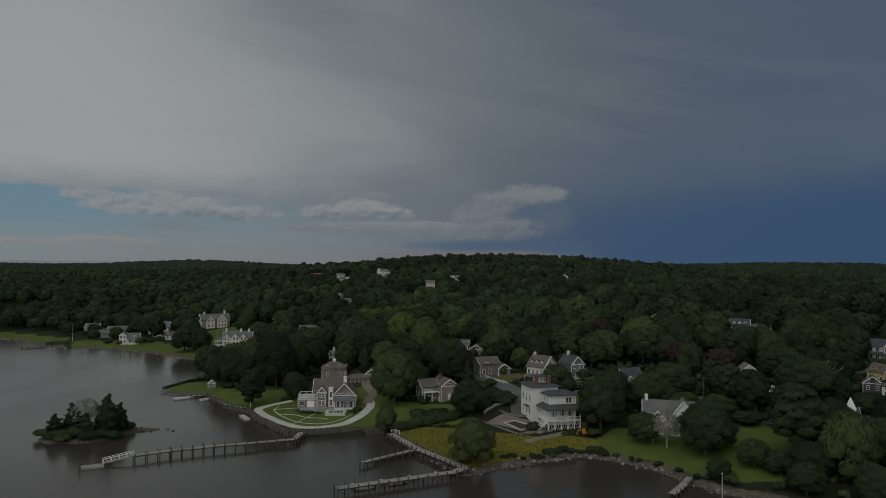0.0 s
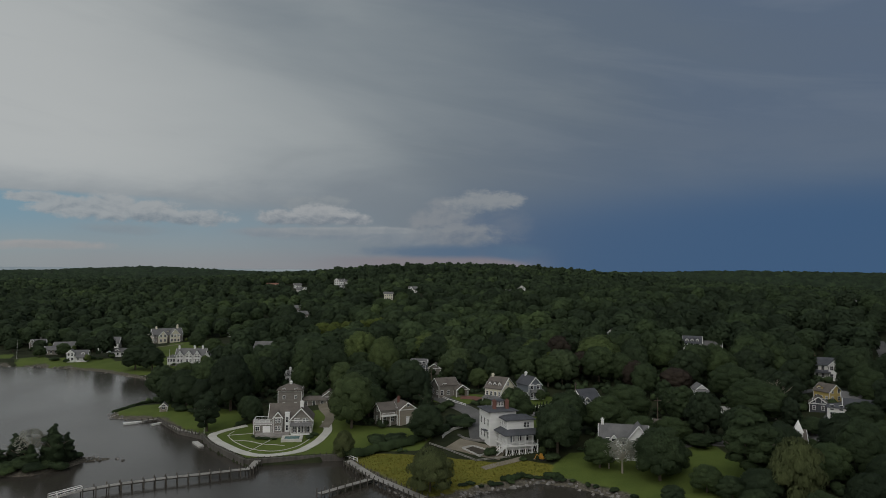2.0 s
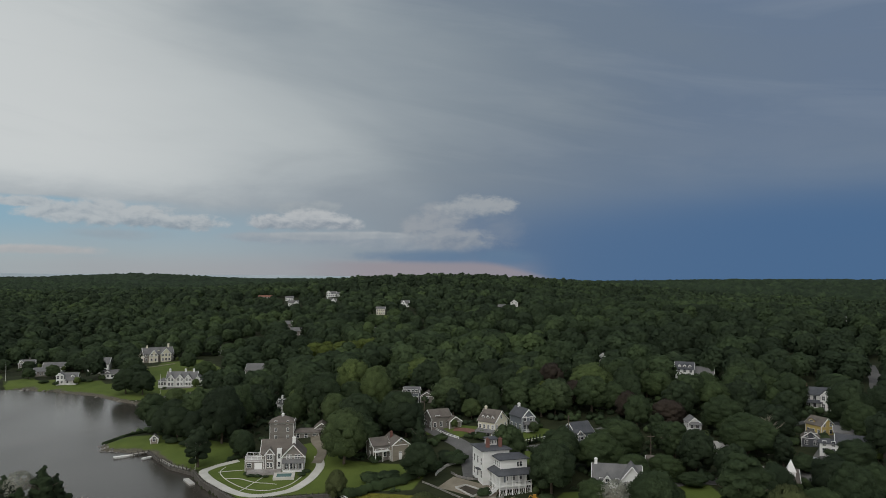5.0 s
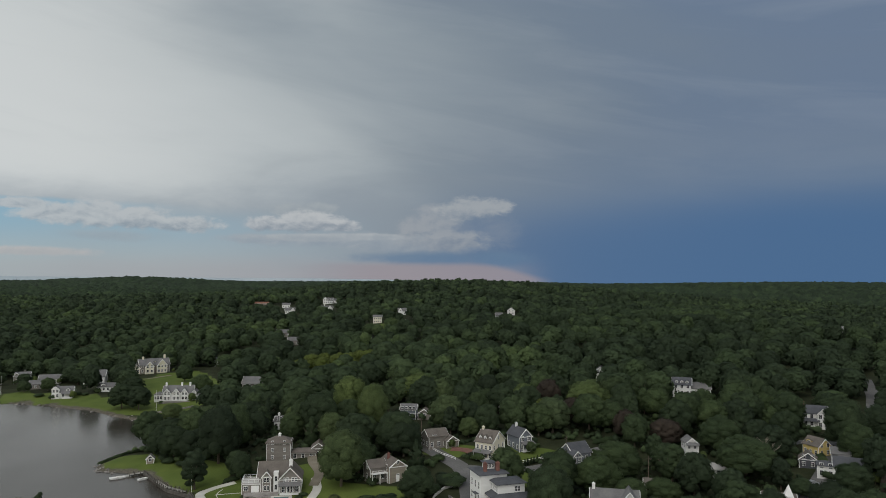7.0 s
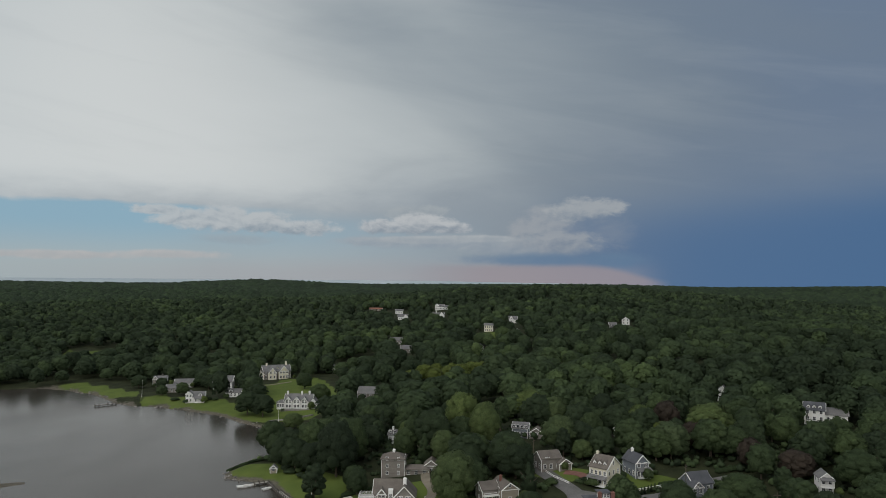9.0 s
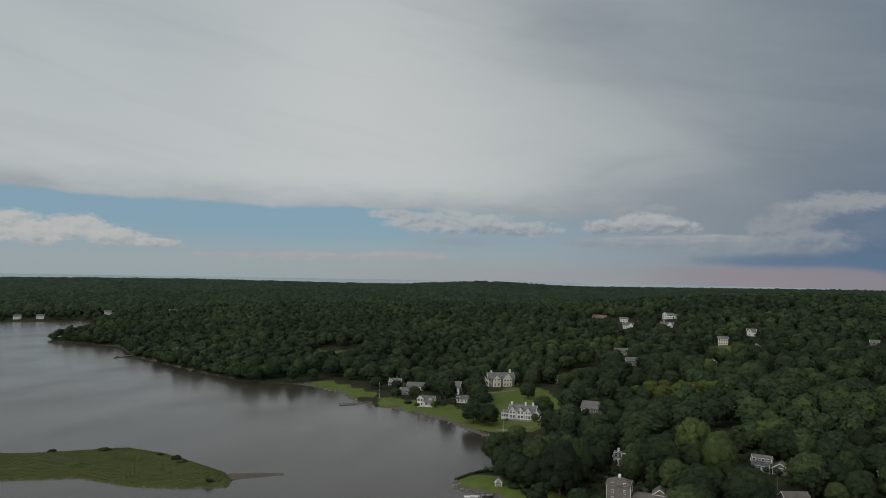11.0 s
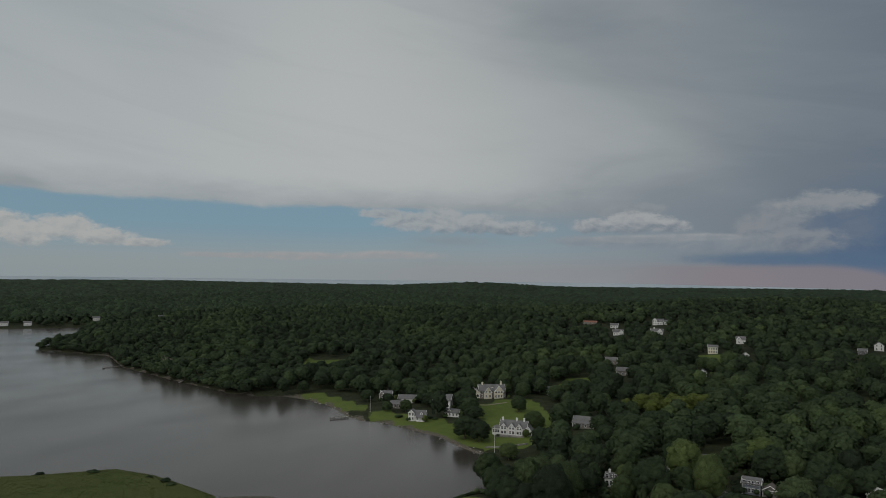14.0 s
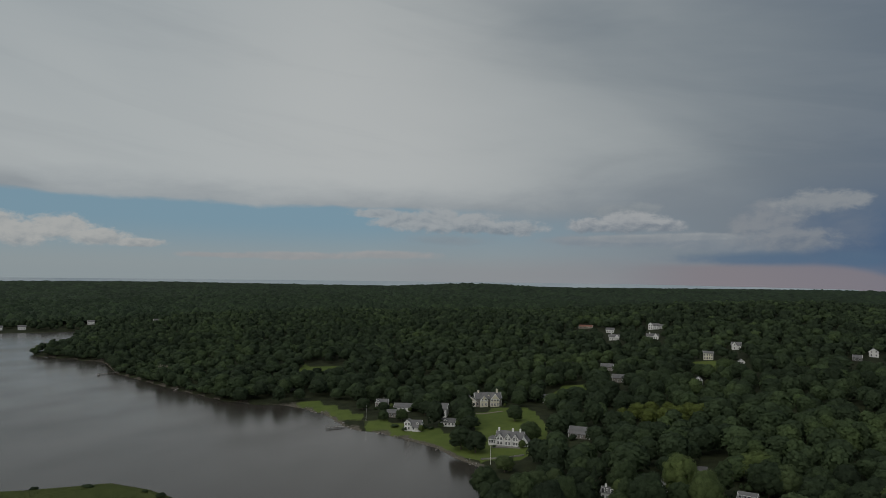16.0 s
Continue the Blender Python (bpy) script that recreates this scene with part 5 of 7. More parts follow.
    def yellow_wing(t):
        dormer(t, -1.5, 0.7, 4.4, 2.8, 2.6, 1.2, 0.6, YELLOW, ROOF_BROWN)
    gable_house("yellow clapboard house with a brown roof", 106.6, 175.0, -74, 7.4, 6.4, 4.2, 2.6, YELLOW, ROOF_BROWN, "x", {"front": (3, 1), "right": (2, 2)}, yellow_wing, 7).scale = (0.84, 0.84, 0.84)
    gable_house("dark shingled house with white gable trim", 101.0, 167.0, -30, 6.2, 6.0, 3.4, 2.4, SLATE, ROOF_BROWN, "y", {"front": (2, 2)}, None, 6).scale = (0.82, 0.82, 0.82)
    gable_house("pale grey house with a small porch", 110.0, 168.0, -30, 6.0, 5.5, 3.6, 1.8, ROOF_GREY, ROOF_GREY, "x", {"front": (2, 1)}, lambda t: porch(t, 1, 0, 0.4, 3.6, 1.6, 2.2, 3, ROOF_GREY), 7).scale = (0.85, 0.85, 0.85)

    def big_wing(t):
        block(t, -6.6, -0.6, 4.8, 5.0, 3.8, ("hip", 1.2, 0.0), WHITE, SLATE, {"front": (2, 2)}, storey=2.2)
    gable_house("long white house with a black roof beside a drive", 105.5, 157.5, -32, 9.0, 6.5, 3.8, 2.4, WHITE, SLATE, "x", {"front": (3, 1), "right": (2, 1)}, big_wing, 8)
    gable_house("white gabled house behind a pale leafless tree", 46.2, 145.5, -16, 12.5, 8.5, 4.8, 3.2, WHITE, ROOF_GREY, "x", {"front": (3, 2), "left": (2, 2)},
                lambda t: (block(t, 3.8, -1.4, 6.0, 6, 5.2, ("gable", "y", 3.8), WHITE, ROOF_GREY, {"front": (2, 2), "right": (1, 2)}), chimney(t, -5.6, 4.2, 4.6, 9.2, 0.8, WHITE), block(t, -2.6, -1.0, 2.6, 3, 4.6, ("gable", "y", 1.6), WHITE, ROOF_GREY, {"front": (1, 2)})), 9)

    def spire(t):
        s = Solid().box(1.2, 1.0, 3.0, 3.4, 3.2, 5.6).add([(1.0, 0.8, 5.6), (3.6, 0.8, 5.6), (3.6, 3.4, 5.6), (1.0, 3.4, 5.6), (2.3, 2.1, 8.8)], [(3, 2, 1, 0), (0, 1, 4), (1, 2, 4), (2, 3, 4), (3, 0, 4)])
        part("turret", s, TRIM, t, "white pointed turret")
        porch(t, -2.2, 0, 0.5, 3.8, 1.7, 2.3, 3, ROOF_GREY)
    gable_house("brown-roofed house with a white pointed turret", 80.2, 143.0, -24, 8.0, 7.0, 3.4, 2.4, TAN, ROOF_BROWN, "x", {"front": (3, 1)}, spire, 7)
    gable_house("small tan garden shed", 60.0, 162.0, -20, 3.6, 3.0, 2.2, 0.9, TAN, ROOF_BROWN, "x", {"front": (1, 1)}, None, 4, name="shed")
    gable_house("low pale-roofed outbuilding among trees", 79.5, 166.5, -18, 6.0, 5.0, 2.6, 1.2, WHITE, CONCRETE, "x", {"front": (2, 1)}, None, 6)
    gable_house("tiny grey-brown garden house with a steep roof", -66.3, 204.5, 12, 2.4, 2.0, 1.9, 1.1, TAN, ROOF_GREY, "y", {"front": (1, 1)}, None, 3, name="shed")
    gable_house("pale cottage under large trees at the water", -60.0, 213.0, 8, 6.5, 6.0, 3.0, 1.6, WHITE, ROOF_GREY, "x", {"front": (3, 1)}, None, 6, yard=0)
    gable_house("small white house seen through a gap in the trees", 75.5, 285.0, -14, 3.6, 5.0, 4.8, 1.6, WHITE, ROOF_GREY, "y", {"front": (1, 2)}, None, 5, yard=10)
    gable_house("white-roofed house among woods", 65.0, 334.0, -10, 5.0, 5.0, 3.6, 1.6, WHITE, WHITE, "x", {"front": (2, 1)}, None, 5, yard=10)
    gable_house("white-gabled house behind a street tree", -0.6, 258.0, -6, 5.0, 6.0, 3.2, 1.8, CREAM, ROOF_GREY, "y", {"front": (2, 1)}, None, 6, yard=10)
    gable_house("long low grey-roofed house in the woods", -58.8, 312.0, -6, 12.0, 7.5, 3.0, 3.2, SHINGLE, ROOF_GREY, "x", {"front": (4, 1)}, None, 9, yard=40)
    gable_house("white house with a grey-green roof above the lawn", -93.0, 398.0, 4, 6.6, 6.0, 3.6, 2.0, WHITE, ROOF_GREY, "x", {"front": (4, 1)}, None, 7)


def back_row():
    """Houses behind the village street of which only gables and roofs show."""
    gable_house("cream gabled house behind a copper-leaved tree", 19.6, 224.5, 18, 5.4, 6.5, 4.2, 2.4, CREAM, ROOF_BROWN, "y", {"front": (2, 2)}, None, 6, yard=14)
    gable_house("white gabled house with a pale roof behind the blue one", 38.6, 222.0, 24, 5.6, 6.5, 4.4, 2.6, WHITE, CONCRETE, "y", {"front": (2, 2)}, None, 6, yard=14)
    gable_house("white house end between tall trees", 83.4, 279.0, -20, 4.6, 7.0, 5.0, 2.0, WHITE, ROOF_GREY, "y", {"front": (2, 2)}, None, 6, yard=16)
    gable_house("small white outbuilding below a hillside house", 11.2, 499.0, 4, 5.0, 5.0, 3.6, 2.0, WHITE, ROOF_GREY, "y", {"front": (1, 1)}, None, 6, "distant houses among the woods", yard=40)
    gable_house("white house deep in the eastern woods", 283.0, 477.0, -30, 9.0, 6.0, 3.4, 2.0, WHITE, ROOF_GREY, "x", {"front": (3, 1)}, None, 8, "distant houses among the woods", yard=50)


def shore_houses():
    g = "houses along the far shore"

    def cottage(t):
        block(t, -3.6, -0.6, 3.6, 6.0, 5.2, ("gable", "y", 1.4), WHITE, ROOF_GREY, {"front": (2, 2), "left": (2, 2)}, storey=2.5)
        porch(t, 2.2, 0, 0.3, 5.0, 2.0, 2.2, 4, ROOF_GREY, rail=False)
        dormer(t, 2.5, 0.6, 3.9, 1.8, 2.6, 1.0, 0.6, WHITE, ROOF_GREY)
    gable_house("white seaside cottage with a grey roof on the shore", -138.0, 313.6, 14, 9.5, 7.5, 3.4, 2.6, WHITE, ROOF_GREY, "x", {"front": (3, 1), "right": (2, 1)}, cottage, 8, g)

    def manor(t):
        block(t, 3.6, -3.0, 5.6, 8.0, 5.2, ("gable", "y", 3.4), CREAM, ROOF_GREY, {"front": (3, 2)})
        block(t, -3.4, -2.4, 4.6, 7.0, 4.6, ("gable", "y", 2.9), CREAM, ROOF_GREY, {"front": (2, 2)})
        block(t, -11.5, 0.4, 6.5, 7.0, 3.4, ("gable", "y", 3.0), CREAM, ROOF_GREY, {"front": (3, 1)})
        dormer(t, 0.2, 1.2, 5.7, 1.5, 2.6, 1.1, 0.8, CREAM, ROOF_GREY)
        chimney(t, 6.4, 4.0, 6, 10.6, 1.0, CREAM), chimney(t, -6.0, 4.0, 5, 9.8, 1.0, CREAM)
    gable_house("large cream manor with many gables above a lawn", -123.0, 384.5, 30, 17.0, 8.0, 5.2, 3.4, SHINGLE, ROOF_GREY, "x", {"front": (6, 2), "right": (2, 2)}, manor, 16, g).scale = (1.12, 1.15, 1.08)

    def mansion(t):
        for k, wdt in ((-5.2, 3.2), (-0.6, 3.4), (3.6, 3.0)):
            block(t, k, -0.8, wdt, 4.0, 4.6, ("gable", "y", 2.0), WHITE, ROOF_GREY, {"front": (2, 2)}, storey=2.5, over=0.3)
        block(t, -10.0, 1.0, 4.0, 5.0, 3.2, ("hip", 1.4, 0.0), WHITE, ROOF_GREY, {"front": (3, 1), "left": (2, 1)})
        block(t, 8.6, -1.2, 4.0, 6.0, 3.4, ("gable", "y", 2.4), WHITE, ROOF_GREY, {"front": (2, 1)})
        for k in (-6.5, 1.4, 5.6):
            chimney(t, k, 3.6, 5.5, 8.9, 0.9, WHITE)
        part("terrace", Solid().box(-9.0, -4.2, -0.8, 7.0, -0.9, 0.3), STONE, t)
    gable_house("white many-gabled shingle mansion with a stone terrace", -86.0, 297.5, 4, 15.0, 7.5, 4.4, 3.2, WHITE, ROOF_GREY, "x", {"front": (7, 1)}, mansion, 12, g)
    gable_house("white gabled house with an attic behind the cottage", -138.9, 348.0, 10, 7.6, 7.0, 5.2, 2.8, WHITE, ROOF_GREY, "x", {"front": (3, 2)}, lambda t: block(t, -2.2, -0.8, 3.8, 4, 5.4, ("gable", "y", 2.0), WHITE, ROOF_GREY, {"front": (2, 2)}), 9, g).scale = (1.45, 1.25, 1.12)
    gable_house("low white carriage house with garage openings", -125.8, 327.5, 8, 9.0, 5.5, 2.9, 1.8, WHITE, ROOF_GREY, "x", {"front": (4, 1)}, lambda t: dormer(t, -1.5, 0.5, 3.2, 2.4, 2.2, 0.9, 0.6, WHITE, ROOF_GREY), 7, g)
    gable_house("grey stone-coloured house with a chimney by the shore", -176.0, 357.0, 20, 8.0, 7.5, 4.4, 2.2, SHINGLE, ROOF_GREY, "x", {"front": (3, 1)}, lambda t: block(t, -3.0, -0.8, 3.2, 4, 5.0, ("gable", "y", 1.8), SHINGLE, ROOF_GREY, {"front": (1, 2)}), 8, g, chim=(1, 3.6, STONE))
    gable_house("grey-roofed house with white porch half hidden by trees", -161.0, 338.5, 16, 7.0, 6.0, 3.0, 1.8, SHINGLE, ROOF_GREY, "x", {"front": (3, 1)}, None, 7, g)
    gable_house("long grey-roofed house behind shrubs", -163.0, 356.0, 16, 12.0, 7.0, 3.0, 2.2, WHITE, ROOF_GREY, "x", {"front": (4, 1)}, None, 8, g)
    far = "distant houses among the woods"
    gable_house("square cream house on a clearing in the woods", -9.2, 524.0, 2, 8.0, 7.0, 6.0, 1.6, CREAM, ROOF_GREY, "x", {"front": (4, 2)}, None, 9, far, yard=60)
    gable_house("white house with gables in the hill woods", 9.4, 572.0, -4, 8.0, 7.0, 4.0, 3.0, WHITE, ROOF_GREY, "x", {"front": (3, 1)}, lambda t: block(t, -1.5, -1, 4, 5, 4.4, ("gable", "y", 2.6), WHITE, ROOF_GREY, {"front": (1, 2)}), 9, far, yard=60)
    gable_house("white house high in the woods", 93.0, 543.0, -8, 7.0, 6.5, 4.6, 2.6, WHITE, ROOF_GREY, "y", {"front": (2, 2)}, None, 9, far, yard=60)
    gable_house("grey-white house in the hill woods", 80.0, 521.0, -8, 6.5, 5.5, 3.0, 1.8, ROOF_GREY, ROOF_GREY, "x", {"front": (2, 1)}, None, 8, far, yard=60)
    gable_house("long low house with terracotta roof on the hillside", -126.5, 712.0, 6, 17.0, 9.0, 2.8, 1.6, TAN, ROOF_RED, "x", {"front": (6, 1)}, None, 14, far, yard=60)
    gable_house("large white house on the hillside", -60.0, 700.0, 4, 11.0, 8.0, 4.2, 3.0, WHITE, ROOF_GREY, "x", {"front": (5, 2)}, lambda t: (block(t, -4, -1.5, 5, 5, 5.6, ("gable", "y", 2.4), WHITE, ROOF_GREY, {"front": (2, 2)}), block(t, 9.5, 2, 6, 7, 4, ("gable", "x", 2), WHITE, ROOF_GREY, {"front": (2, 1)})), 14, far, yard=60)
    def ell(t):
        block(t, 3.4, -1.6, 4.4, 6, 3.8, ("gable", "y", 2.6), WHITE, ROOF_GREY, {"front": (2, 1)})
        chimney(t, -3.0, 3.6, 4.0, 7.6, 0.9, WHITE)
    gable_house("white house with grey gables on a hillside clearing", -88.0, 634.0, 6, 11.0, 7.0, 3.8, 2.8, WHITE, ROOF_GREY, "x", {"front": (4, 1)}, ell, 10, far, yard=50)
    gable_house("long grey-roofed white house below the hilltop", -56.0, 638.0, 4, 13.0, 7.0, 3.6, 2.4, WHITE, ROOF_GREY, "x", {"front": (5, 1)}, ell, 10, far, yard=50)
    gable_house("small white house deep in the woods", -13.5, 444.0, 0, 5.5, 6.5, 4.4, 2.2, WHITE, ROOF_GREY, "y", {"front": (2, 2)}, None, 8, far, yard=40)
    gable_house("grey shingled house under tall trees", -60.5, 452.0, 4, 9.0, 7.0, 4.0, 2.4, SHINGLE, ROOF_GREY, "x", {"front": (3, 1)}, None, 9, far, yard=40)
    gable_house("grey house with white trim in a wood clearing", -72.8, 490.0, 6, 10.0, 7.0, 3.8, 2.4, SHINGLE, ROOF_GREY, "x", {"front": (4, 1)}, None, 9, far, yard=40)
    gable_house("white house with a pale roof on the hillside", -98.0, 680.0, 6, 9.0, 7.0, 3.6, 2.0, WHITE, ROOF_GREY, "x", {"front": (3, 1)}, None, 10, far, yard=60)
    gable_house("grey house with white trim on the wooded ridge", 263.0, 403.0, -34, 9.0, 7.0, 3.8, 2.4, WHITE, ROOF_GREY, "x", {"front": (3, 1)}, None, 10, far, yard=60)
    for k, (x, y) in enumerate(((-836, 622), (-818, 640), (-790, 720), (-958, 1130), (-700, 745), (-930, 1110))):
        gable_house("small white house on the far side of the bay", x, y, 50, 11.0, 8.0, 4.4, 2.6, WHITE, ROOF_GREY, "x", {"front": (3, 1)}, None, 12, far, yard=60)


village()
back_row()
shore_houses()

# ---- roads, paths and walls ----
def ribbon(points, width, lift, mat, name, label, category, thick=0.25):
    """A road or path that follows the ground: its own slab with edges."""
    pts = [Vector((x * K, y * K, 0)) for x, y in points]
    fine = []
    for a, b in zip(pts[:-1], pts[1:]):
        n = max(1, int((b - a).length / 1.2))
        fine += [a.lerp(b, i / n) for i in range(n)]
    fine.append(pts[-1])
    for _ in range(6):
        fine = [fine[0]] + [(fine[i - 1] + fine[i] * 2 + fine[i + 1]) / 4 for i in range(1, len(fine) - 1)] + [fine[-1]]
    s = Solid()
    rows = []
    for i, p in enumerate(fine):
        d = (fine[min(i + 1, len(fine) - 1)] - fine[max(i - 1, 0)]).normalized()
        side = Vector((-d.y, d.x, 0)) * width / 2
        row = []
        for k in (-1, -0.33, 0.33, 1):
            q = p + side * k
            row.append((q.x, q.y))
        rows.append(row)
    flat = [q for r in rows for q in r]
    z = np.maximum(land_height(flat), 0.2) + lift
    n = len(rows)
    s.v = [(q[0], q[1], float(h)) for q, h in zip(flat, z)] + [(q[0], q[1], float(h) - thick) for q, h in zip(flat, z)]
    for i in range(n - 1):
        for k in range(3):
            a = i * 4 + k
            s.f.append((a, a + 1, a + 5, a + 4))
        for k in (0, 3):
            a = i * 4 + k
            s.f.append((a, a + 4, a + 4 + n * 4, a + n * 4))
    return tagged(new(name, s.mesh(name, mat)), label, category, kind="structure")


ROADS = [
    ([(18, 160), (18.5, 172), (18, 181), (11, 196), (6.6, 207), (0.5, 219), (-6, 232), (-9, 250), (-8, 275)], 6.0),
    ([(18, 181), (27, 177), (38, 180), (52, 190), (60, 193)], 4.4),
    ([(88, 148), (98, 158), (110, 171), (120, 181), (134, 192), (150, 212), (164, 232), (178, 256)], 5.5),
    ([(120, 181), (112, 186), (104, 184)], 3.5),
]
for pts, w in ROADS:
    ribbon(pts, w, 0.12, ASPHALT, "road", "narrow worn grey asphalt village road", "road")
ribbon([(-38.5, 182.5), (-44.5, 179), (-45.8, 175.5), (-42, 168.5), (-36, 160.5), (-31.5, 156.2), (-27.5, 156), (-22, 159.5), (-18.8, 166), (-17.2, 174), (-18.6, 181)], 2.7, 0.14, PATH_PALE, "path", "pale shell path looping round a garden", "path")
ribbon([(-18.6, 176), (-17.6, 184), (-20.5, 192), (-21.5, 199), (-16, 206), (-8, 212)], 3.2, 0.15, GRAVEL, "driveway", "pale shell driveway beside the shingled house", "driveway")
for pts in ([(-40.6, 178.2), (-41.8, 175.4), (-38.7, 168.9), (-33.8, 162.4), (-30, 159.3), (-26.5, 159.4), (-22.6, 163), (-21, 168)], [(-33.6, 159.4), (-31.4, 164.5), (-29.7, 168.5)], [(-41.6, 174.8), (-34.2, 174.2)], [(-38.9, 169.4), (-35, 168.6), (-31.4, 164.6), (-26, 163.2)]):
    ribbon(pts, 0.24, 0.10, PATH_PALE, "path", "thin pale path across the round lawn", "path")
ribbon([(-140.1, 381.3), (-125.4, 362.0), (-118.7, 359.9), (-110.6, 370.0)], 2.6, 0.14, GRAVEL, "driveway", "pale gravel drive below the manor", "driveway")
ribbon([(59.7, 151.5), (65.2, 154.0), (72.1, 151.1)], 5.0, 0.13, ASPHALT, "driveway", "grey parking place behind the lawn", "driveway")
ribbon([(16.6, 195.0), (20.2, 194.2), (22.5, 189.9)], 3.6, 0.20, BRICK, "forecourt", "red brick forecourt before the cream house", "forecourt")
ribbon([(16.6, 142.6), (19, 144.4), (21.5, 145.8), (25.9, 148.6)], 2.2, 0.12, GRAVEL, "path", "dirt and gravel garden path", "path")
ribbon([(11.5, 157.5), (15, 155), (19, 151.8), (22, 150.6)], 9, 0.10, GRAVEL, "terrace", "bare gravel terrace below the villa", "terrace")


def docks():
    def dock(points, width, z, label, spacing=2.4, rail=False, post_up=0.7):
        d = thing("dock", label, "dock", pose(0, 0, 0), "wooden docks")
        n = 0
        for a, b in zip(points[:-1], points[1:]):
            a, b = Vector((a[0] * K, a[1] * K, z)), Vector((b[0] * K, b[1] * K, z))
            v = (b - a).normalized()
            side = Vector((-v.y, v.x, 0))
            length = (b - a).length
            s = Solid()
            k = int(length / 0.32)
            for i in range(k):
                p, q = a + v * (length * i / k + 0.012), a + v * (length * (i + 1) / k - 0.012)
                w = side * width / 2
                lift = Vector((0, 0, 0.05 + 0.012 * math.sin(i * 2.7)))
                s.add([p - w, q - w, q + w, p + w, p - w + lift, q - w + lift, q + w + lift, p + w + lift], [(3, 2, 1, 0), (4, 5, 6, 7), (0, 1, 5, 4), (1, 2, 6, 5), (2, 3, 7, 6), (3, 0, 4, 7)])
            part("deck", s, DOCK, d)
            s = Solid()
            for g in (-0.4, 0.4):
                s.bar(a + side * width * g - Vector((0, 0, 0.16)), b + side * width * g - Vector((0, 0, 0.16)), 0.13)
            part("stringer", s, PILE, d)
            m = max(1, round(length / spacing))
            for i in range(m + 1):
                for g in (-0.55, 0.55):
                    p = a + v * (length * i / m) + side * width * g
                    up = post_up * (0.75 + 0.5 * ((i * 7 + n) % 5) / 5)
                    part("post", Solid().bar((p.x, p.y, -1.5), (p.x, p.y, z + up), 0.14, 6), PILE, d)
            n += 3
        return d

    dock([(-57.6, 133.6), (-52.2, 137.4), (-45.0, 140.9), (-37.4, 143.9), (-30.4, 146.9), (-30.0, 153)], 1.9, 1.45, "long narrow wooden pier on dark piles", 2.5)
    g = thing("gangway", "sloping wooden gangway with pale handrails", "gangway", pose(0, 0, 0))
    a, b = Vector((-57.6 * K, 133.6 * K, 1.4)), Vector((-62.0 * K, 130.6 * K, 0.6))
    v = (b - a).normalized()
    side = Vector((-v.y, v.x, 0)) * 0.65
    part("ramp", Solid().add([a - side, b - side, b + side, a + side] + [p + Vector((0, 0, 0.12)) for p in (a - side, b - side, b + side, a + side)],
                             [(3, 2, 1, 0), (4, 5, 6, 7), (0, 1, 5, 4), (1, 2, 6, 5), (2, 3, 7, 6), (3, 0, 4, 7)]), DOCK, g)
    for k in (-1, 1):
        s = Solid().bar(a + side * k + Vector((0, 0, 1.1)), b + side * k + Vector((0, 0, 1.1)), 0.07).bar(a + side * k + Vector((0, 0, 0.6)), b + side * k + Vector((0, 0, 0.6)), 0.04)
        for i in range(5):
            p = a.lerp(b, i / 4) + side * k
            s.bar(p, p + Vector((0, 0, 1.1)), 0.05)
        part("handrail", s, TRIM, g)
    f = thing("floating_dock", "low floating dock at the gangway's foot", "dock", pose(-82.2, 168.4, 0, 0, 0, 30), "wooden docks")
    part("deck", Solid().box(-2.6, -1.2, -0.1, 2.2, 1.2, 0.45), DOCK, f)
    part("post", Solid().bar((-2.9, 0, -1.5), (-2.9, 0, 2.2), 0.16, 6), PILE, f)
    dock([(-11, 152.5), (-5.2, 140.5), (4.2, 127.2), (2.2, 124.5), (-6, 120.5), (-17, 115)], 2.2, 1.4, "wooden dock bending along the meadow's edge", 2.2)
    dock([(-5.4, 140.2), (-14.6, 131)], 1.6, 1.1, "short wooden side dock", 2.4, post_up=1.0)
    for x, y, tn in ((-0.6, 126.4, 26), (-5.0, 123.8, 26), (-9.6, 121.6, 26), (-14.2, 119.4, 26)):
        f = thing("float", "small pale floating dock beside the pier", "dock", pose(x * K, y * K, 0, 0, 0, tn), "small floats")
        part("deck", Solid().box(-1.5, -0.7, -0.1, 1.5, 0.7, 0.4).box(-1.2, -0.5, 0.4, -0.4, 0.5, 0.75), CONCRETE, f)
    dock([(43, 123.5), (40.5, 119.5), (37.0, 114.5)], 1.7, 0.9, "small wooden landing dock", 2.4)
    dock([(-66, 199.5), (-69.5, 197.2)], 1.6, 0.6, "short landing stage by the point", 2.0)
    f = thing("float", "white floating dock by the point", "dock", pose(-91.78, 255.58, 0, 0, 0, 30), "small floats")
    part("deck", Solid().box(-2.2, -0.8, -0.1, 2.2, 0.8, 0.45), CONCRETE, f)
    dock([(-60, 190), (-56, 184.5), (-50, 180)], 1.4, 1.0, "old boarded walkway on leaning piles", 1.8)
    f = thing("float", "pale float moored at the garden wall", "dock", pose(-61.75, 222.95, 0, 0, 0, -58), "small floats")
    part("deck", Solid().box(-3.4, -0.8, -0.1, 3.4, 0.8, 0.5), CONCRETE, f)
    dock([(-332, 375), (-326, 362.5)], 1.6, 0.9, "weathered jetty below the far woods", 2.5)
    dock([(-421, 410), (-428, 398), (-424, 394)], 1.6, 0.9, "old grey jetty off the wooded shore", 2.5)
    dock([(-175, 313), (-181, 306)], 1.5, 0.8, "short stone-coloured jetty on the far shore", 2.5)


docks()


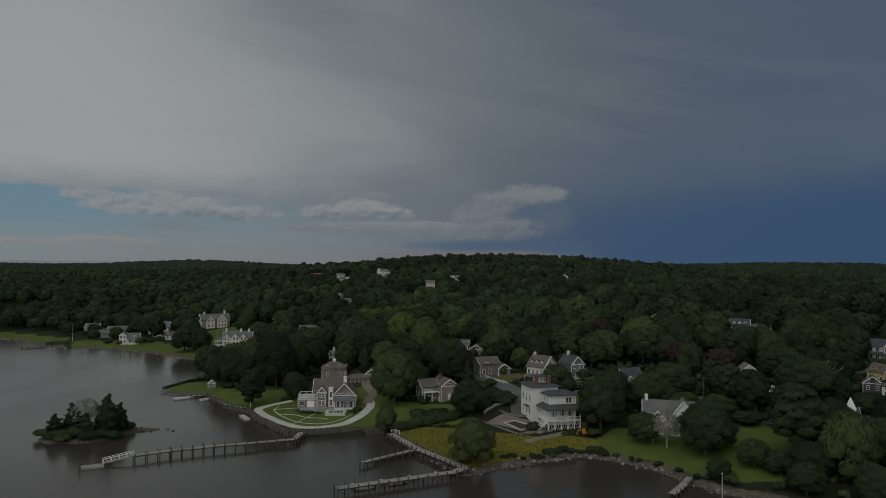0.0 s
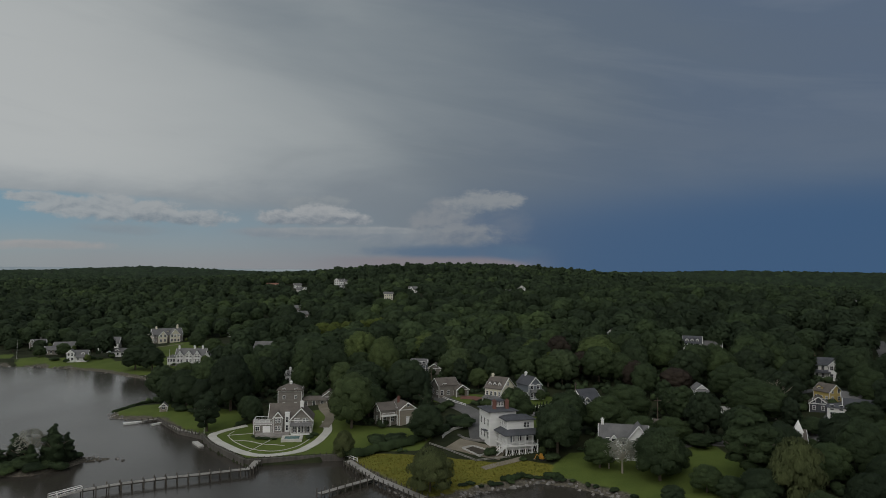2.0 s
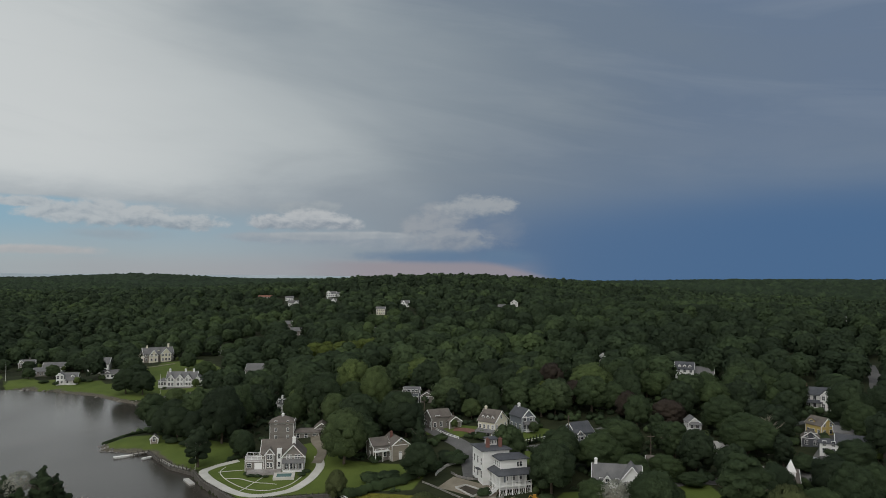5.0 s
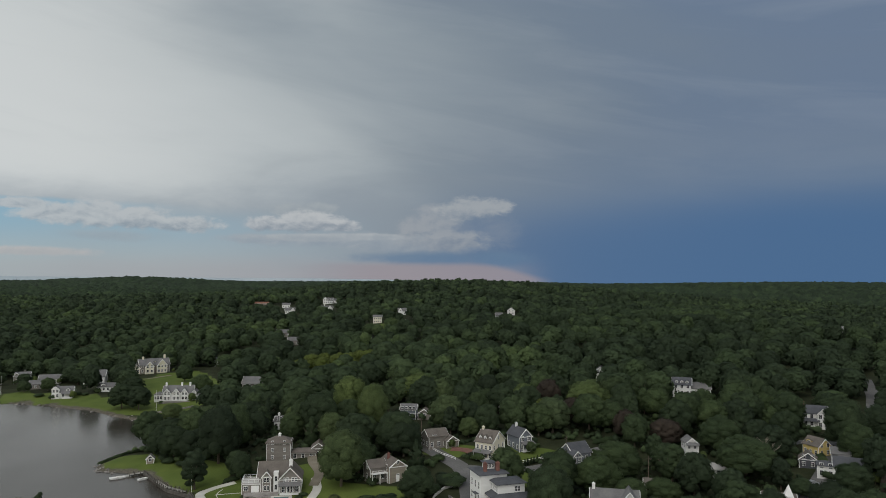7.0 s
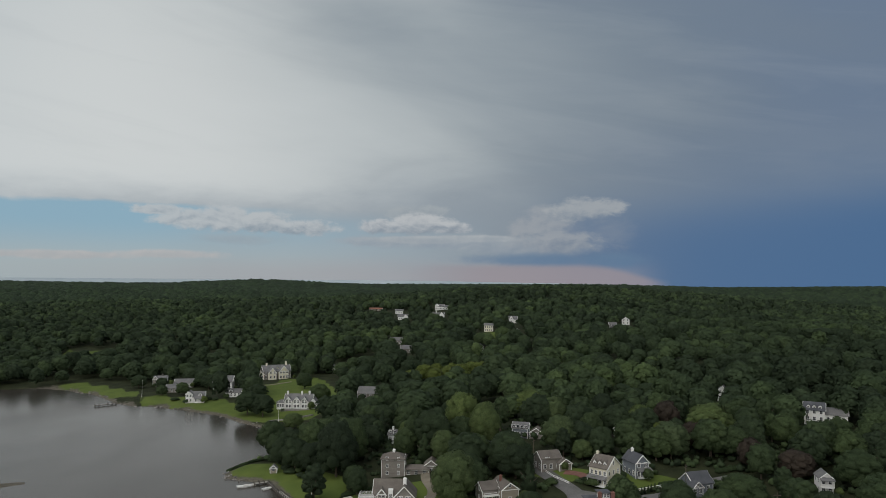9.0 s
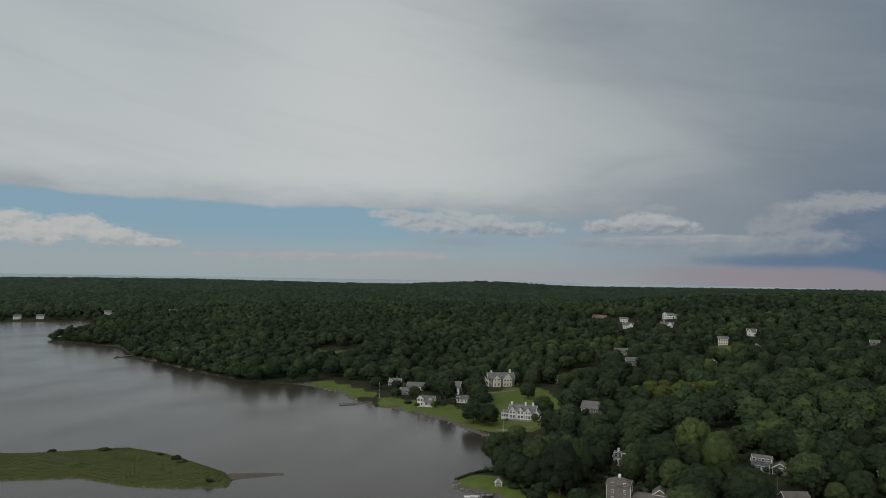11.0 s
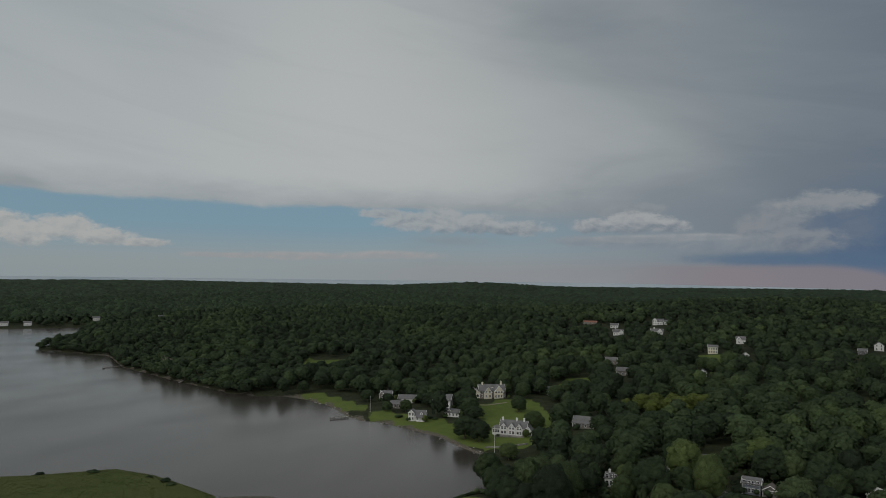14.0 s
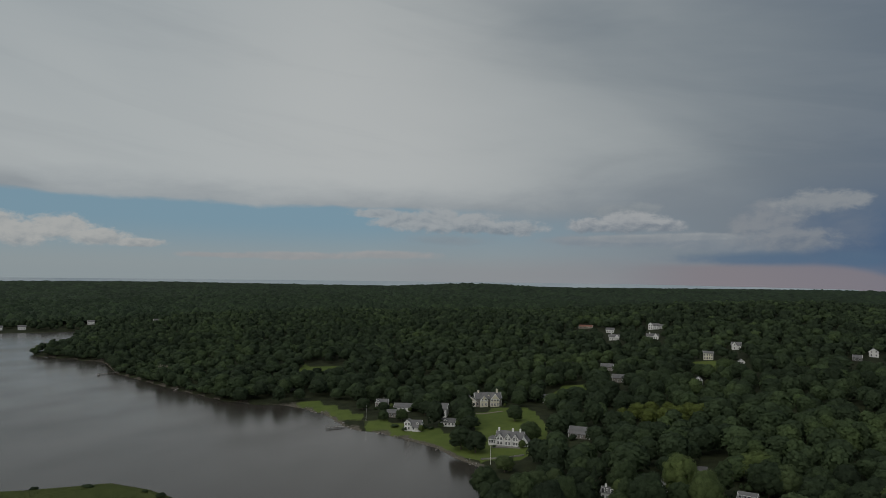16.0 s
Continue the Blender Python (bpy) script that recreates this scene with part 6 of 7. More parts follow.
def bulkhead(points, top, label):
    w = thing("bulkhead", label, "sea wall", pose(0, 0, 0))
    for a, b in zip(points[:-1], points[1:]):
        a, b = Vector((a[0] * K, a[1] * K, 0)), Vector((b[0] * K, b[1] * K, 0))
        v = (b - a).normalized()
        n = Vector((-v.y, v.x, 0)) * 0.5
        s = Solid().add([a - n - Vector((0, 0, 2)), b - n - Vector((0, 0, 2)), b + n - Vector((0, 0, 2)), a + n - Vector((0, 0, 2)), a - n + Vector((0, 0, top)), b - n + Vector((0, 0, top)), b + n + Vector((0, 0, top)), a + n + Vector((0, 0, top))],
                        [(3, 2, 1, 0), (4, 5, 6, 7), (0, 1, 5, 4), (1, 2, 6, 5), (2, 3, 7, 6), (3, 0, 4, 7)])
        part("panel", s, SEAWALL, w)
        k = max(1, int((b - a).length / 1.6))
        for i in range(k + 1):
            p = a.lerp(b, i / k)
            part("post", Solid().bar((p.x, p.y, -1.5), (p.x, p.y, top + 0.55), 0.13, 6), PILE, w)


bulkhead([(-12.5, 157.0), (-16, 156.6), (-32.6, 153.2), (-43.2, 167.4), (-48.3, 177.6)], 1.75, "dark timber sea wall with posts round a garden")
bulkhead([(-48.3, 177.6), (-55.2, 183), (-66, 199)], 0.9, "old timber sea wall along the inlet")


# ---- planted and wild trees ----
PLANTED = []
TREES = [   # kind, place on the plan, height, width of crown
    ("cedar", -71.5, 152.5, 11.5, 6.5), ("cedar", -78, 152, 7.5, 5), ("cedar", -82, 151, 6.0, 5.0), ("pale", -76.4, 153.2, 9.6, 9.0),
    ("bush", -70, 156, 3.5, 5), ("bush", -83, 153.5, 3.6, 5), ("cedar", -75, 150, 6.5, 5), ("bush", -79, 148.5, 3, 5),
    ("cedar", -70, 155, 8.5, 5), ("bush", -74, 149, 3, 5), ("bush", -80, 157, 3.5, 6), ("bush", -76.5, 149, 4, 5),
    ("bush", -71.5, 150.5, 3, 4), ("bush", -84, 150.6, 3.0, 4.6), ("bush", -81.6, 147.8, 2.6, 4.4), ("bush", -78, 147.2, 2.8, 4.6), ("bush", -73.4, 148.0, 2.6, 4.6),
    ("bush", -70, 151, 3.2, 4.4), ("bush", -83.4, 156.2, 3.0, 4.6), ("bush", -69.4, 157.6, 2.2, 3.8), ("bush", -75.6, 159.6, 3.0, 5.0), ("cedar", -80.2, 154.5, 8.2, 5.2), ("cedar", -73.4, 154.8, 9.0, 5.4), ("broad", -60.5, 206.5, 13, 12), ("broad", -55, 204, 12, 11), ("broad", -66, 211.5, 11, 10),
    ("broad", 40, 141.5, 8, 9), ("broad", 53, 137, 9, 10), ("broad", 70, 134, 12, 12), ("broad", 76, 138, 11, 11),
    ("broad", 60, 155, 7, 11), ("broad", 52, 152.5, 9, 10), ("broad", 88, 138, 12, 12), ("broad", 93, 132, 12, 12),
    ("broad", 71, 124, 10, 10), ("broad", 47, 121, 5, 6), ("broad", 58, 113.5, 7, 8), ("broad", 66, 108, 9, 9),
    ("broad", 76, 112, 10, 10), ("broad", 84, 118, 11, 11), ("broad", 96, 120, 12, 12), ("broad", 104, 128, 12, 12),
    ("broad", 36, 157, 12, 12), ("broad", 39, 164, 13, 13), ("broad", 47, 160.5, 12.5, 14.5), ("broad", -162, 330, 7, 8),
    ("broad", -153, 333, 8, 9), ("broad", -157, 366, 12, 13), ("broad", -148, 352, 10, 11), ("broad", -97, 346, 11, 11),
    ("broad", -79, 306, 12, 13), ("light", -77.5, 262, 9, 10), ("broad", -100, 402, 14, 14), ("broad", -184, 350, 9, 11),
    ("broad", -170, 347, 8, 9), ("bush", -150, 318, 2.4, 5), ("bush", -132, 320, 2, 4), ("bush", -112, 306, 2.6, 5),
    ("bush", 36, 172, 2.2, 3), ("bush", 40, 175, 1.8, 2.6), ("bush", 42, 170, 2.4, 3.4),
    ("light", 22.5, 205, 8, 8), ("bush", 21, 188, 2, 3.2), ("bush", 12.5, 186, 3, 4), ("bush", 13.5, 171, 4.2, 7),
    ("bush", -4, 163, 3.2, 7), ("bush", -1, 164, 2.8, 6), ("willow", -12.2, 157.2, 7.8, 7.2), ("willow", 5.5, 130.6, 10.2, 12.2),
    ("light", -11.9, 175.3, 18.9, 15.3), ("broad", 3.5, 192.1, 13.7, 13.9), ("broad", 5.8, 161.9, 11.2, 11.1), ("bush", 13.9, 169.5, 3.7, 8.1),
    ("broad", -37.5, 184.1, 9.3, 7.4), ("tall", -48.1, 181.2, 13.3, 8.9), ("broad", 33.4, 150.0, 15.2, 13.4), ("pale", 43.5, 137.9, 9.6, 8.0), ("pale", 47.2, 139.6, 7.6, 8.2), ("pale", 41.6, 140.6, 7.2, 5.6),
    ("broad", 49.2, 132.9, 13.8, 12.9), ("tall", 65.2, 130.1, 18.0, 13.9), ("willow", 67.2, 118.1, 14.4, 13.8), ("broad", 55.0, 125.3, 6.8, 8.5),
    ("broad", 57.7, 121.3, 5.8, 7.7), ("broad", 61.5, 118.8, 8.6, 9.7), ("broad", 77.2, 124.8, 11.1, 10.6), ("broad", 85.5, 127.8, 14.9, 12.7),
    ("bush", 59.2, 145.5, 2.2, 2.9), ("broad", 64.2, 150.5, 3.9, 8.5), ("bush", 31.4, 146.8, 2.6, 4.4), ("bush", 25.6, 147.6, 1.0, 2.2),
    ("yellow", 46.4, 212.2, 12.2, 9.5), ("broad", -97.3, 285.7, 12.6, 12.5), ("broad", -105.0, 289.4, 13.0, 14.4),
    ("broad", -76.8, 235.5, 14.7, 13.9), ("broad", -46.7, 199.9, 21.2, 16.6), ("broad", -57.8, 215.8, 16.9, 13.9), ("broad", -64.8, 217.9, 13.0, 13.2),
    ("broad", -44.5, 210.9, 18.6, 13.4), ("broad", -39.4, 189.1, 8.3, 8.8), ("broad", -27.5, 220.1, 14.3, 9.2), ("light", -30.6, 231.2, 9.6, 8.2),
    ("broad", -20.7, 213.4, 18.5, 15.6), ("light", -12.8, 230.9, 19.9, 15.3), ("light", -5.2, 217.2, 18.3, 13.5), ("light", 10.0, 257.7, 13.9, 16.6),
    ("beech", 30.3, 214.2, 7.0, 7.6), ("broad", 1.6, 194.9, 16.0, 16.2), ("bush", -25.7, 180.5, 5.9, 5.7), ("bush", -34.6, 171.0, 1.0, 2.2), ("bush", -33.0, 169.4, 0.9, 2.4), ("bush", -31.2, 168.6, 1.1, 2.0), ("bush", -29.4, 168.2, 0.8, 1.8), ("bush", -21.2, 168.4, 1.3, 2.6), ("bush", -20.4, 170.4, 1.4, 2.4), ("broad", 54.9, 169.6, 12.3, 15.5),
    ("tall", 66.0, 164.2, 13.4, 9.2), ("broad", 86.3, 182.2, 13.0, 14.6), ("broad", 84.1, 164.6, 13.9, 19.2), ("beech", 74.9, 189.9, 9.9, 12.7),
    ("broad", 104.8, 183.5, 12.5, 10.9), ("broad", 117.7, 177.8, 17.2, 14.1), ("light", 62.5, 223.2, 15.0, 19.2), ("bare", 89.2, 165.0, 14.2, 11.0),
    ("broad", 114.4, 167.7, 13.1, 12.6), ("broad", 100.7, 149.9, 9.7, 11.2), ("broad", 90.5, 152.2, 5.7, 7.3), ("cypress", 30.4, 178.0, 2.6, 1.1),
    ("cypress", 31.3, 178.7, 2.6, 1.1), ("cypress", 32.3, 179.4, 2.6, 1.1), ("cypress", 33.2, 180.2, 2.6, 1.1), ("cypress", 34.2, 180.9, 2.6, 1.1),
    ("cypress", 35.1, 181.6, 2.6, 1.1), ("cypress", 36.1, 182.3, 2.6, 1.1), ("cypress", 37.0, 183.0, 2.6, 1.1), ("cypress", 38.0, 183.8, 2.6, 1.1),
    ("bush", -66.6, 211.5, 2.6, 3.6), ("bush", -63.9, 207.1, 3.4, 4.4), ("bush", -61.6, 203.7, 2.8, 4.2), ("bush", -61.9, 208.8, 4.2, 5.0), ("bush", -59.3, 205.3, 3.2, 4.4), ("bush", -56.6, 200.3, 2.6, 3.8), ("bush", -57.3, 207.0, 3.8, 5.0), ("bush", -69.4, 217.1, 3.0, 4.2), ("bush", -66.8, 215.2, 3.6, 4.6),
    ("bare", -372, 401, 13, 15),
]
CLEARINGS = [
    [(-125.8, 361.6), (-107.3, 365.3), (-90.5, 314.9), (-83.9, 292.0), (-90.6, 272.6), (-106.8, 315.4)],
    [(-98.3, 298.3), (-79.0, 301.8), (-64.0, 245.0), (-81.5, 245.7)],
    [(-236, 354), (-200, 331), (-172, 309), (-150, 304), (-150, 322), (-178, 346), (-205, 364)],
    [(-22, 520), (-18, 488), (-4, 480), (4, 500), (0, 520)],
    [(-110, 360), (-104, 330), (-96, 318), (-70, 330), (-80, 372)],
    [(-210, 352), (-176, 322), (-150, 316), (-140, 340), (-180, 366)],
    [(-140, 690), (-60, 672), (-50, 690), (-110, 706)],
    [(-250, 372), (-225, 362), (-205, 362), (-215, 372)],
    [(-97, 298), (-94, 274), (-82, 268), (-66, 280), (-68, 298)],
    [(-5, 236), (12, 222), (16, 210), (4, 205)],
    [(40, 200), (62, 196), (60, 186), (40, 182)],
    [(4, 150), (20, 142), (24, 158), (22, 184), (13, 186), (9, 172)],
    [(44, 187), (44, 170), (54, 170), (56, 184)],
    [(73, 181), (71, 164), (79, 164), (82, 180)],
    [(98, 150), (116, 160), (112, 172), (96, 160)],
]
for kind, x, y, hgt, wid in TREES:
    x, y = x * K, y * K
    tree(kind, x, y, hgt, wid, group="row of conical shrubs" if kind == "cypress" else "", fine=kind in ("broad", "light", "tall") and math.hypot(x, y) < 290)
    PLANTED.append((x, y, (wid or hgt * 0.8) * 0.42))


def free_of(P, margin, yards=True):
    """Where woods may grow: off lawns, roads, houses, planted trees and the shore's edge."""
    ok = (outline_distance(P, SHORE) > np.where(P[:, 0] < -260, 0.4, 2.5)) & (np.hypot((P[:, 0] + 36) / 32, (P[:, 1] - 455) / 24) > 1)
    for poly in LAWNS + [MEADOW, GARDEN] + [[(x * K, y * K) for x, y in poly] for poly in CLEARINGS]:
        ok &= outline_distance(P, np.array(poly, float)) < -margin * 0.6
    for pts, w in ROADS:
        for a, b in zip(pts[:-1], pts[1:]):
            a, b = np.array(a) * K, np.array(b) * K
            e = b - a
            k = np.clip(((P - a) @ e) / (e @ e), 0, 1)
            ok &= np.linalg.norm(P - a - k[:, None] * e, axis=1) > w / 2 + margin * 1.4
    for x, y, r in FOOTPRINTS + (YARDS if yards else []):
        ok &= np.hypot(P[:, 0] - x, P[:, 1] - y) > r * 0.75 + margin * 0.5
    return ok


def jittered(step, x0, x1, y0, y1, rng):
    gx, gy = np.meshgrid(np.arange(x0, x1, step), np.arange(y0, y1, step))
    P = np.stack([gx.ravel(), gy.ravel()], 1)
    return P + rng.uniform(-0.42, 0.42, P.shape) * step


# garden shrubs against the walls of the houses
rng = np.random.default_rng(4)
for n, (x, y, r) in enumerate(FOOTPRINTS):
    if 150 < math.hypot(x, y) < 600 and r > 4.5:
        for k in range(3):
            a = math.atan2(-y, -x) + (-0.95, 0.85, 1.7)[k] + rng.uniform(-0.25, 0.25)
            q = np.array([(x + math.cos(a) * r * 0.9, y + math.sin(a) * r * 0.9)])
            clear = all(np.linalg.norm(q[0] - np.array(e) * K) > w / 2 + 1.5 for pts, w in ROADS for e in pts)
            if clear and outline_distance(q, np.array(GARDEN, float))[0] < 1 and outline_distance(q, np.array(MEADOW, float))[0] < 0 and outline_distance(q, SHORE)[0] > 2:
                h = rng.uniform(1.6, 4.2)
                tree("bush" if k != 1 else "light", float(q[0, 0]), float(q[0, 1]), float(h if k != 1 else h * 1.3), float(h * 1.2), group="garden shrubs")

rng = np.random.default_rng(11)
# village trees, each one a thing
P = jittered(10.5, -135, 200, 130, 335, rng)
P = P[free_of(P, 3.2)]
far = np.hypot(P[:, 0], P[:, 1])
az = np.degrees(np.arctan2(P[:, 0], P[:, 1]))
P = P[(far < 325) & (az > -45) & (az < 40) & (far > 145)]
for x, y, r in PLANTED:
    P = P[np.hypot(P[:, 0] - x, P[:, 1] - y) > r + 3.4]
for i, (x, y) in enumerate(P):
    near_water = outline_distance(np.array([(x, y)]), SHORE)[0] < 15
    kind = "tall" if i % 7 == 3 else "light" if i % 6 == 1 and x < 75 else "beech" if i % 29 == 5 else "cedar" if i % 19 == 4 else "broad"
    hgt = rng.uniform(8, 11) if near_water else rng.uniform(10, 15.5)
    tree(kind, float(x), float(y), float(hgt), float(hgt * rng.uniform(0.8, 1.02)) if kind in ("broad", "light") else None, group="village trees")


# where lighter young growth stands: place and reach
GLADES = [(-185, 680, 34), (-240, 735, 36), (-150, 640, 26), (-35, 446, 26), (-26, 524, 30), (44, 518, 28), (64, 405, 26), (40, 334, 18), (15, 354, 16), (117, 470, 30), (5, 608, 34), (-108, 660, 30)]


def woods(P, label, lobes, sub, cards, size, seed, mat=None, grow=1.0):
    """A stretch of closed woodland: trees of many leaf clumps, past counting."""
    rng = np.random.default_rng(seed)
    zs = land_height(P)
    verts, tris, quads, tints, norms = [], [], [], [], []
    count = 0
    for v in range(8):
        lob = lobes_round(rng, lobes, 8.6 if v < 5 else 6.8, 0.6, 9.6, True)
        LV, LT, LN = lumps(rng, lob[:2 + lobes // 4], sub, 0.92)
        C, CN = crown_cards(rng, lob, cards, size)
        c, cn = np.concatenate([LV, C]), np.concatenate([LN, CN])
        q = len(LV) + np.arange(len(C)).reshape(-1, 4)
        idx = np.where(np.arange(len(P)) % 8 == v)[0]
        m = len(idx)
        turn = rng.uniform(0, 2 * np.pi, m)
        hgt = 0.85 + 0.95 * rng.beta(1.4, 2.3, m) + 0.10 * waves(P[idx] * 1.7)
        hgt = hgt * grow
        wid = hgt ** 0.55 * rng.uniform(1.1, 1.65, m)
        x = c[None, :, 0] * np.cos(turn)[:, None] - c[None, :, 1] * np.sin(turn)[:, None]
        y = c[None, :, 0] * np.sin(turn)[:, None] + c[None, :, 1] * np.cos(turn)[:, None]
        V = np.stack([x * wid[:, None] + P[idx, 0][:, None], y * wid[:, None] + P[idx, 1][:, None], c[None, :, 2] * hgt[:, None] + zs[idx][:, None]], -1)
        nx = cn[None, :, 0] * np.cos(turn)[:, None] - cn[None, :, 1] * np.sin(turn)[:, None]
        ny = cn[None, :, 0] * np.sin(turn)[:, None] + cn[None, :, 1] * np.cos(turn)[:, None]
        norms.append(np.stack([nx, ny, np.broadcast_to(cn[None, :, 2], nx.shape)], -1).reshape(-1, 3))
        off = count + np.arange(m)[:, None, None] * len(c)
        tris.append((LT[None] + off).reshape(-1, 3)), quads.append((q[None] + off).reshape(-1, 4))
        verts.append(V.reshape(-1, 3))
        count += m * len(c)
        shade = 0.9 * rng.beta(1.1, 2.6, m) + 0.20 * waves(P[idx] * 0.9)
        for gx, gy, gr in GLADES:
            shade += 0.55 * np.exp(-((P[idx, 0] - gx) ** 2 + (P[idx, 1] - gy) ** 2) / gr ** 2) * rng.uniform(0.2, 1.2, m)
        shade = np.clip(shade, 0, 1)
        tints.append(np.repeat(shade, len(c)))
    me = mixed_mesh("woods", np.concatenate(verts), np.concatenate(tris), np.concatenate(quads), mat or LEAF_WOODS)
    attribute(me, "tint", np.concatenate(tints))
    facing(me, np.concatenate(norms))
    tagged(new("woods", me), label, "woods", kind="stuff")


def in_view(P, lo, hi, r0, r1):
    far = np.hypot(P[:, 0], P[:, 1])
    az = np.degrees(np.arctan2(P[:, 0], P[:, 1]))
    return P[(far >= r0) & (far < r1) & (az > lo) & (az < hi)]


def undergrowth():
    """Low bushes that fill the gaps between the village trees."""
    rng = np.random.default_rng(17)
    P = jittered(5.2, -135, 200, 135, 330, rng)
    P = in_view(P[free_of(P, 1.0, False)], -45, 40, 146, 330)
    P = P[rng.uniform(0, 1, len(P)) < 0.92]
    zs = land_height(P)
    verts, tris, quads, tints, norms, count = [], [], [], [], [], 0
    for k, (x, y) in enumerate(P):
        s = rng.uniform(0.8, 2.3)
        lob = [(x + rng.normal(0, 0.75) * s, y + rng.normal(0, 0.75) * s, zs[k] + s * rng.uniform(0.2, 0.8), s * rng.uniform(0.5, 0.9)) for _ in range(3)]
        V, T, N = lumps(rng, lob, 1, 0.8)
        C, CN = crown_cards(rng, lob, 40, 0.36)
        tris.append(T + count), quads.append(count + len(V) + np.arange(len(C)).reshape(-1, 4))
        verts += [V, C]
        norms += [N, CN]
        count += len(V) + len(C)
        tints.append(np.full(len(V) + len(C), rng.uniform(0, 0.9)))
    me = mixed_mesh("undergrowth", np.concatenate(verts), np.concatenate(tris), np.concatenate(quads), LEAF_WOODS)
    attribute(me, "tint", np.concatenate(tints))
    facing(me, np.concatenate(norms))
    tagged(new("undergrowth", me), "dark green bushes and saplings between village trees", "bushes", kind="stuff")


undergrowth()
P = jittered(12.8, -560, 520, 180, 640, rng)
P = in_view(P, -58, 38, 325, 620)
woods(P[free_of(P, 3)], "dense green deciduous woods behind the village", 28, 1, 380, 0.86, 3)
P = jittered(12.2, -1150, 900, 200, 1240, rng)
P = in_view(P, -58, 38, 620, 1040)
woods(P[free_of(P, 4)], "wide green deciduous woods over low hills", 14, 1, 66, 1.65, 5, None, 0.86)
P = jittered(13.2, -1550, 1150, 300, 1480, rng)
P = in_view(P, -58, 38, 1040, 1470)
woods(P[free_of(P, 4)], "distant green woods over the rise", 6, 1, 20, 2.2, 6, None, 0.86)


P = jittered(9.5, -70, 10, 425, 480, rng)
P = P[np.hypot((P[:, 0] + 36) / 30, (P[:, 1] - 455) / 22) < 1]
woods(P, "bright yellow-green young trees in a clearing of the woods", 26, 1, 360, 0.65, 8, LEAF_YELLOW, 0.72)


def shore_bushes():
    """Points close to the water along the wooded shore of the bay."""
    rng = np.random.default_rng(23)
    pts = SHORE[36:44]
    out = []
    for a, b in zip(pts[:-1], pts[1:]):
        e = b - a
        inward = np.array([e[1], -e[0]]) / np.linalg.norm(e)
        for i in range(int(np.linalg.norm(e) / 4.2)):
            out.append(a + e * rng.uniform() + inward * rng.uniform(1.0, 7.0))
    out = np.array(out)
    return out[outline_distance(out, SHORE) > 0.6]


woods(shore_bushes(), "low trees and bushes overhanging the wooded shore", 9, 1, 70, 1.2, 14, None, 0.55)


def canopy():
    """The closed treetops of the far woods, a rolling sheet of rounded crowns."""
    ang = np.radians(np.arange(-66, 46, 0.17))
    r = [1400.0]
    while r[-1] < 4700:
        r.append(r[-1] * (1.0032 if r[-1] < 2100 else 1.0075))
    A, R = np.meshgrid(ang, np.array(r))
    P = np.stack([np.sin(A).ravel() * R.ravel(), np.cos(A).ravel() * R.ravel()], 1)
    base = land_height(P)
    step = 13.0
    cell = np.floor(P / step)
    top, shade = np.full(len(P), -9.0), np.zeros(len(P))

    def rnd(c, k):
        return np.modf(np.abs(np.sin(c[:, 0] * 12.9898 + c[:, 1] * 78.233 + k * 37.719) * 43758.5453))[0]
    for dx in (-1, 0, 1):
        for dy in (-1, 0, 1):
            c = cell + np.array([dx, dy])
            q = (c + 0.5 + 0.8 * np.stack([rnd(c, 1) - 0.5, rnd(c, 2) - 0.5], 1)) * step
            d2 = ((P - q) ** 2).sum(1)
            h = 10.0 + 9.0 * rnd(c, 3) - d2 / (4.5 + 4 * rnd(c, 4))
            shade = np.where(h > top, rnd(c, 5), shade)
            top = np.maximum(top, h)
    sd = outline_distance(P, SHORE)
    top = np.clip(top, 0.0, None) * np.clip((np.hypot(P[:, 0], P[:, 1]) - 1390) / 60, 0.4, 1) + 1.2 * np.sin(P[:, 0] * 1.7) * np.cos(P[:, 1] * 1.3)
    z = np.where(sd > 4, base + top, -3.0)
    n, k = len(ang), len(r)
    i = (np.arange(k - 1)[:, None] * n + np.arange(n - 1)[None]).ravel()
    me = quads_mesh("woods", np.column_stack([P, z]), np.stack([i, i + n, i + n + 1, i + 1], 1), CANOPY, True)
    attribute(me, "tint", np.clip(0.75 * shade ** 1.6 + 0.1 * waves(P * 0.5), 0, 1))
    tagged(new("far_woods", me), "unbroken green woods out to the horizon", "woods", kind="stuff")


canopy()

# ---- gardens, walls, poles, vehicles and stones ----
def hedge(points, width, height, label="long clipped dark green hedge"):
    """A run of hedge: a lumpy body under many leaf clumps."""
    h = thing("hedge", label, "hedge", pose(0, 0, 0))
    rng = np.random.default_rng(int(abs(points[0][0] * 31 + points[0][1])))
    lobes = []
    for a, b in zip(points[:-1], points[1:]):
        a, b = np.array(a) * K, np.array(b) * K
        n = max(2, int(np.linalg.norm(b - a) / (width * 0.45)))
        for i in range(n):
            q = a + (b - a) * i / n + rng.normal(0, width * 0.08, 2)
            lobes.append((q[0], q[1], ground_at(*q) + height * rng.uniform(0.42, 0.56), max(width, height) * 0.56))
    V, T, N = lumps(rng, lobes, 2)
    C, CN = crown_cards(rng, lobes, 40 * len(lobes), 0.27)
    N, CN = N + np.array([0, 0, 0.3]), CN + np.array([0, 0, 0.3])
    part("foliage", leafy("foliage", V, T, N, C, CN, HEDGE), None, h)


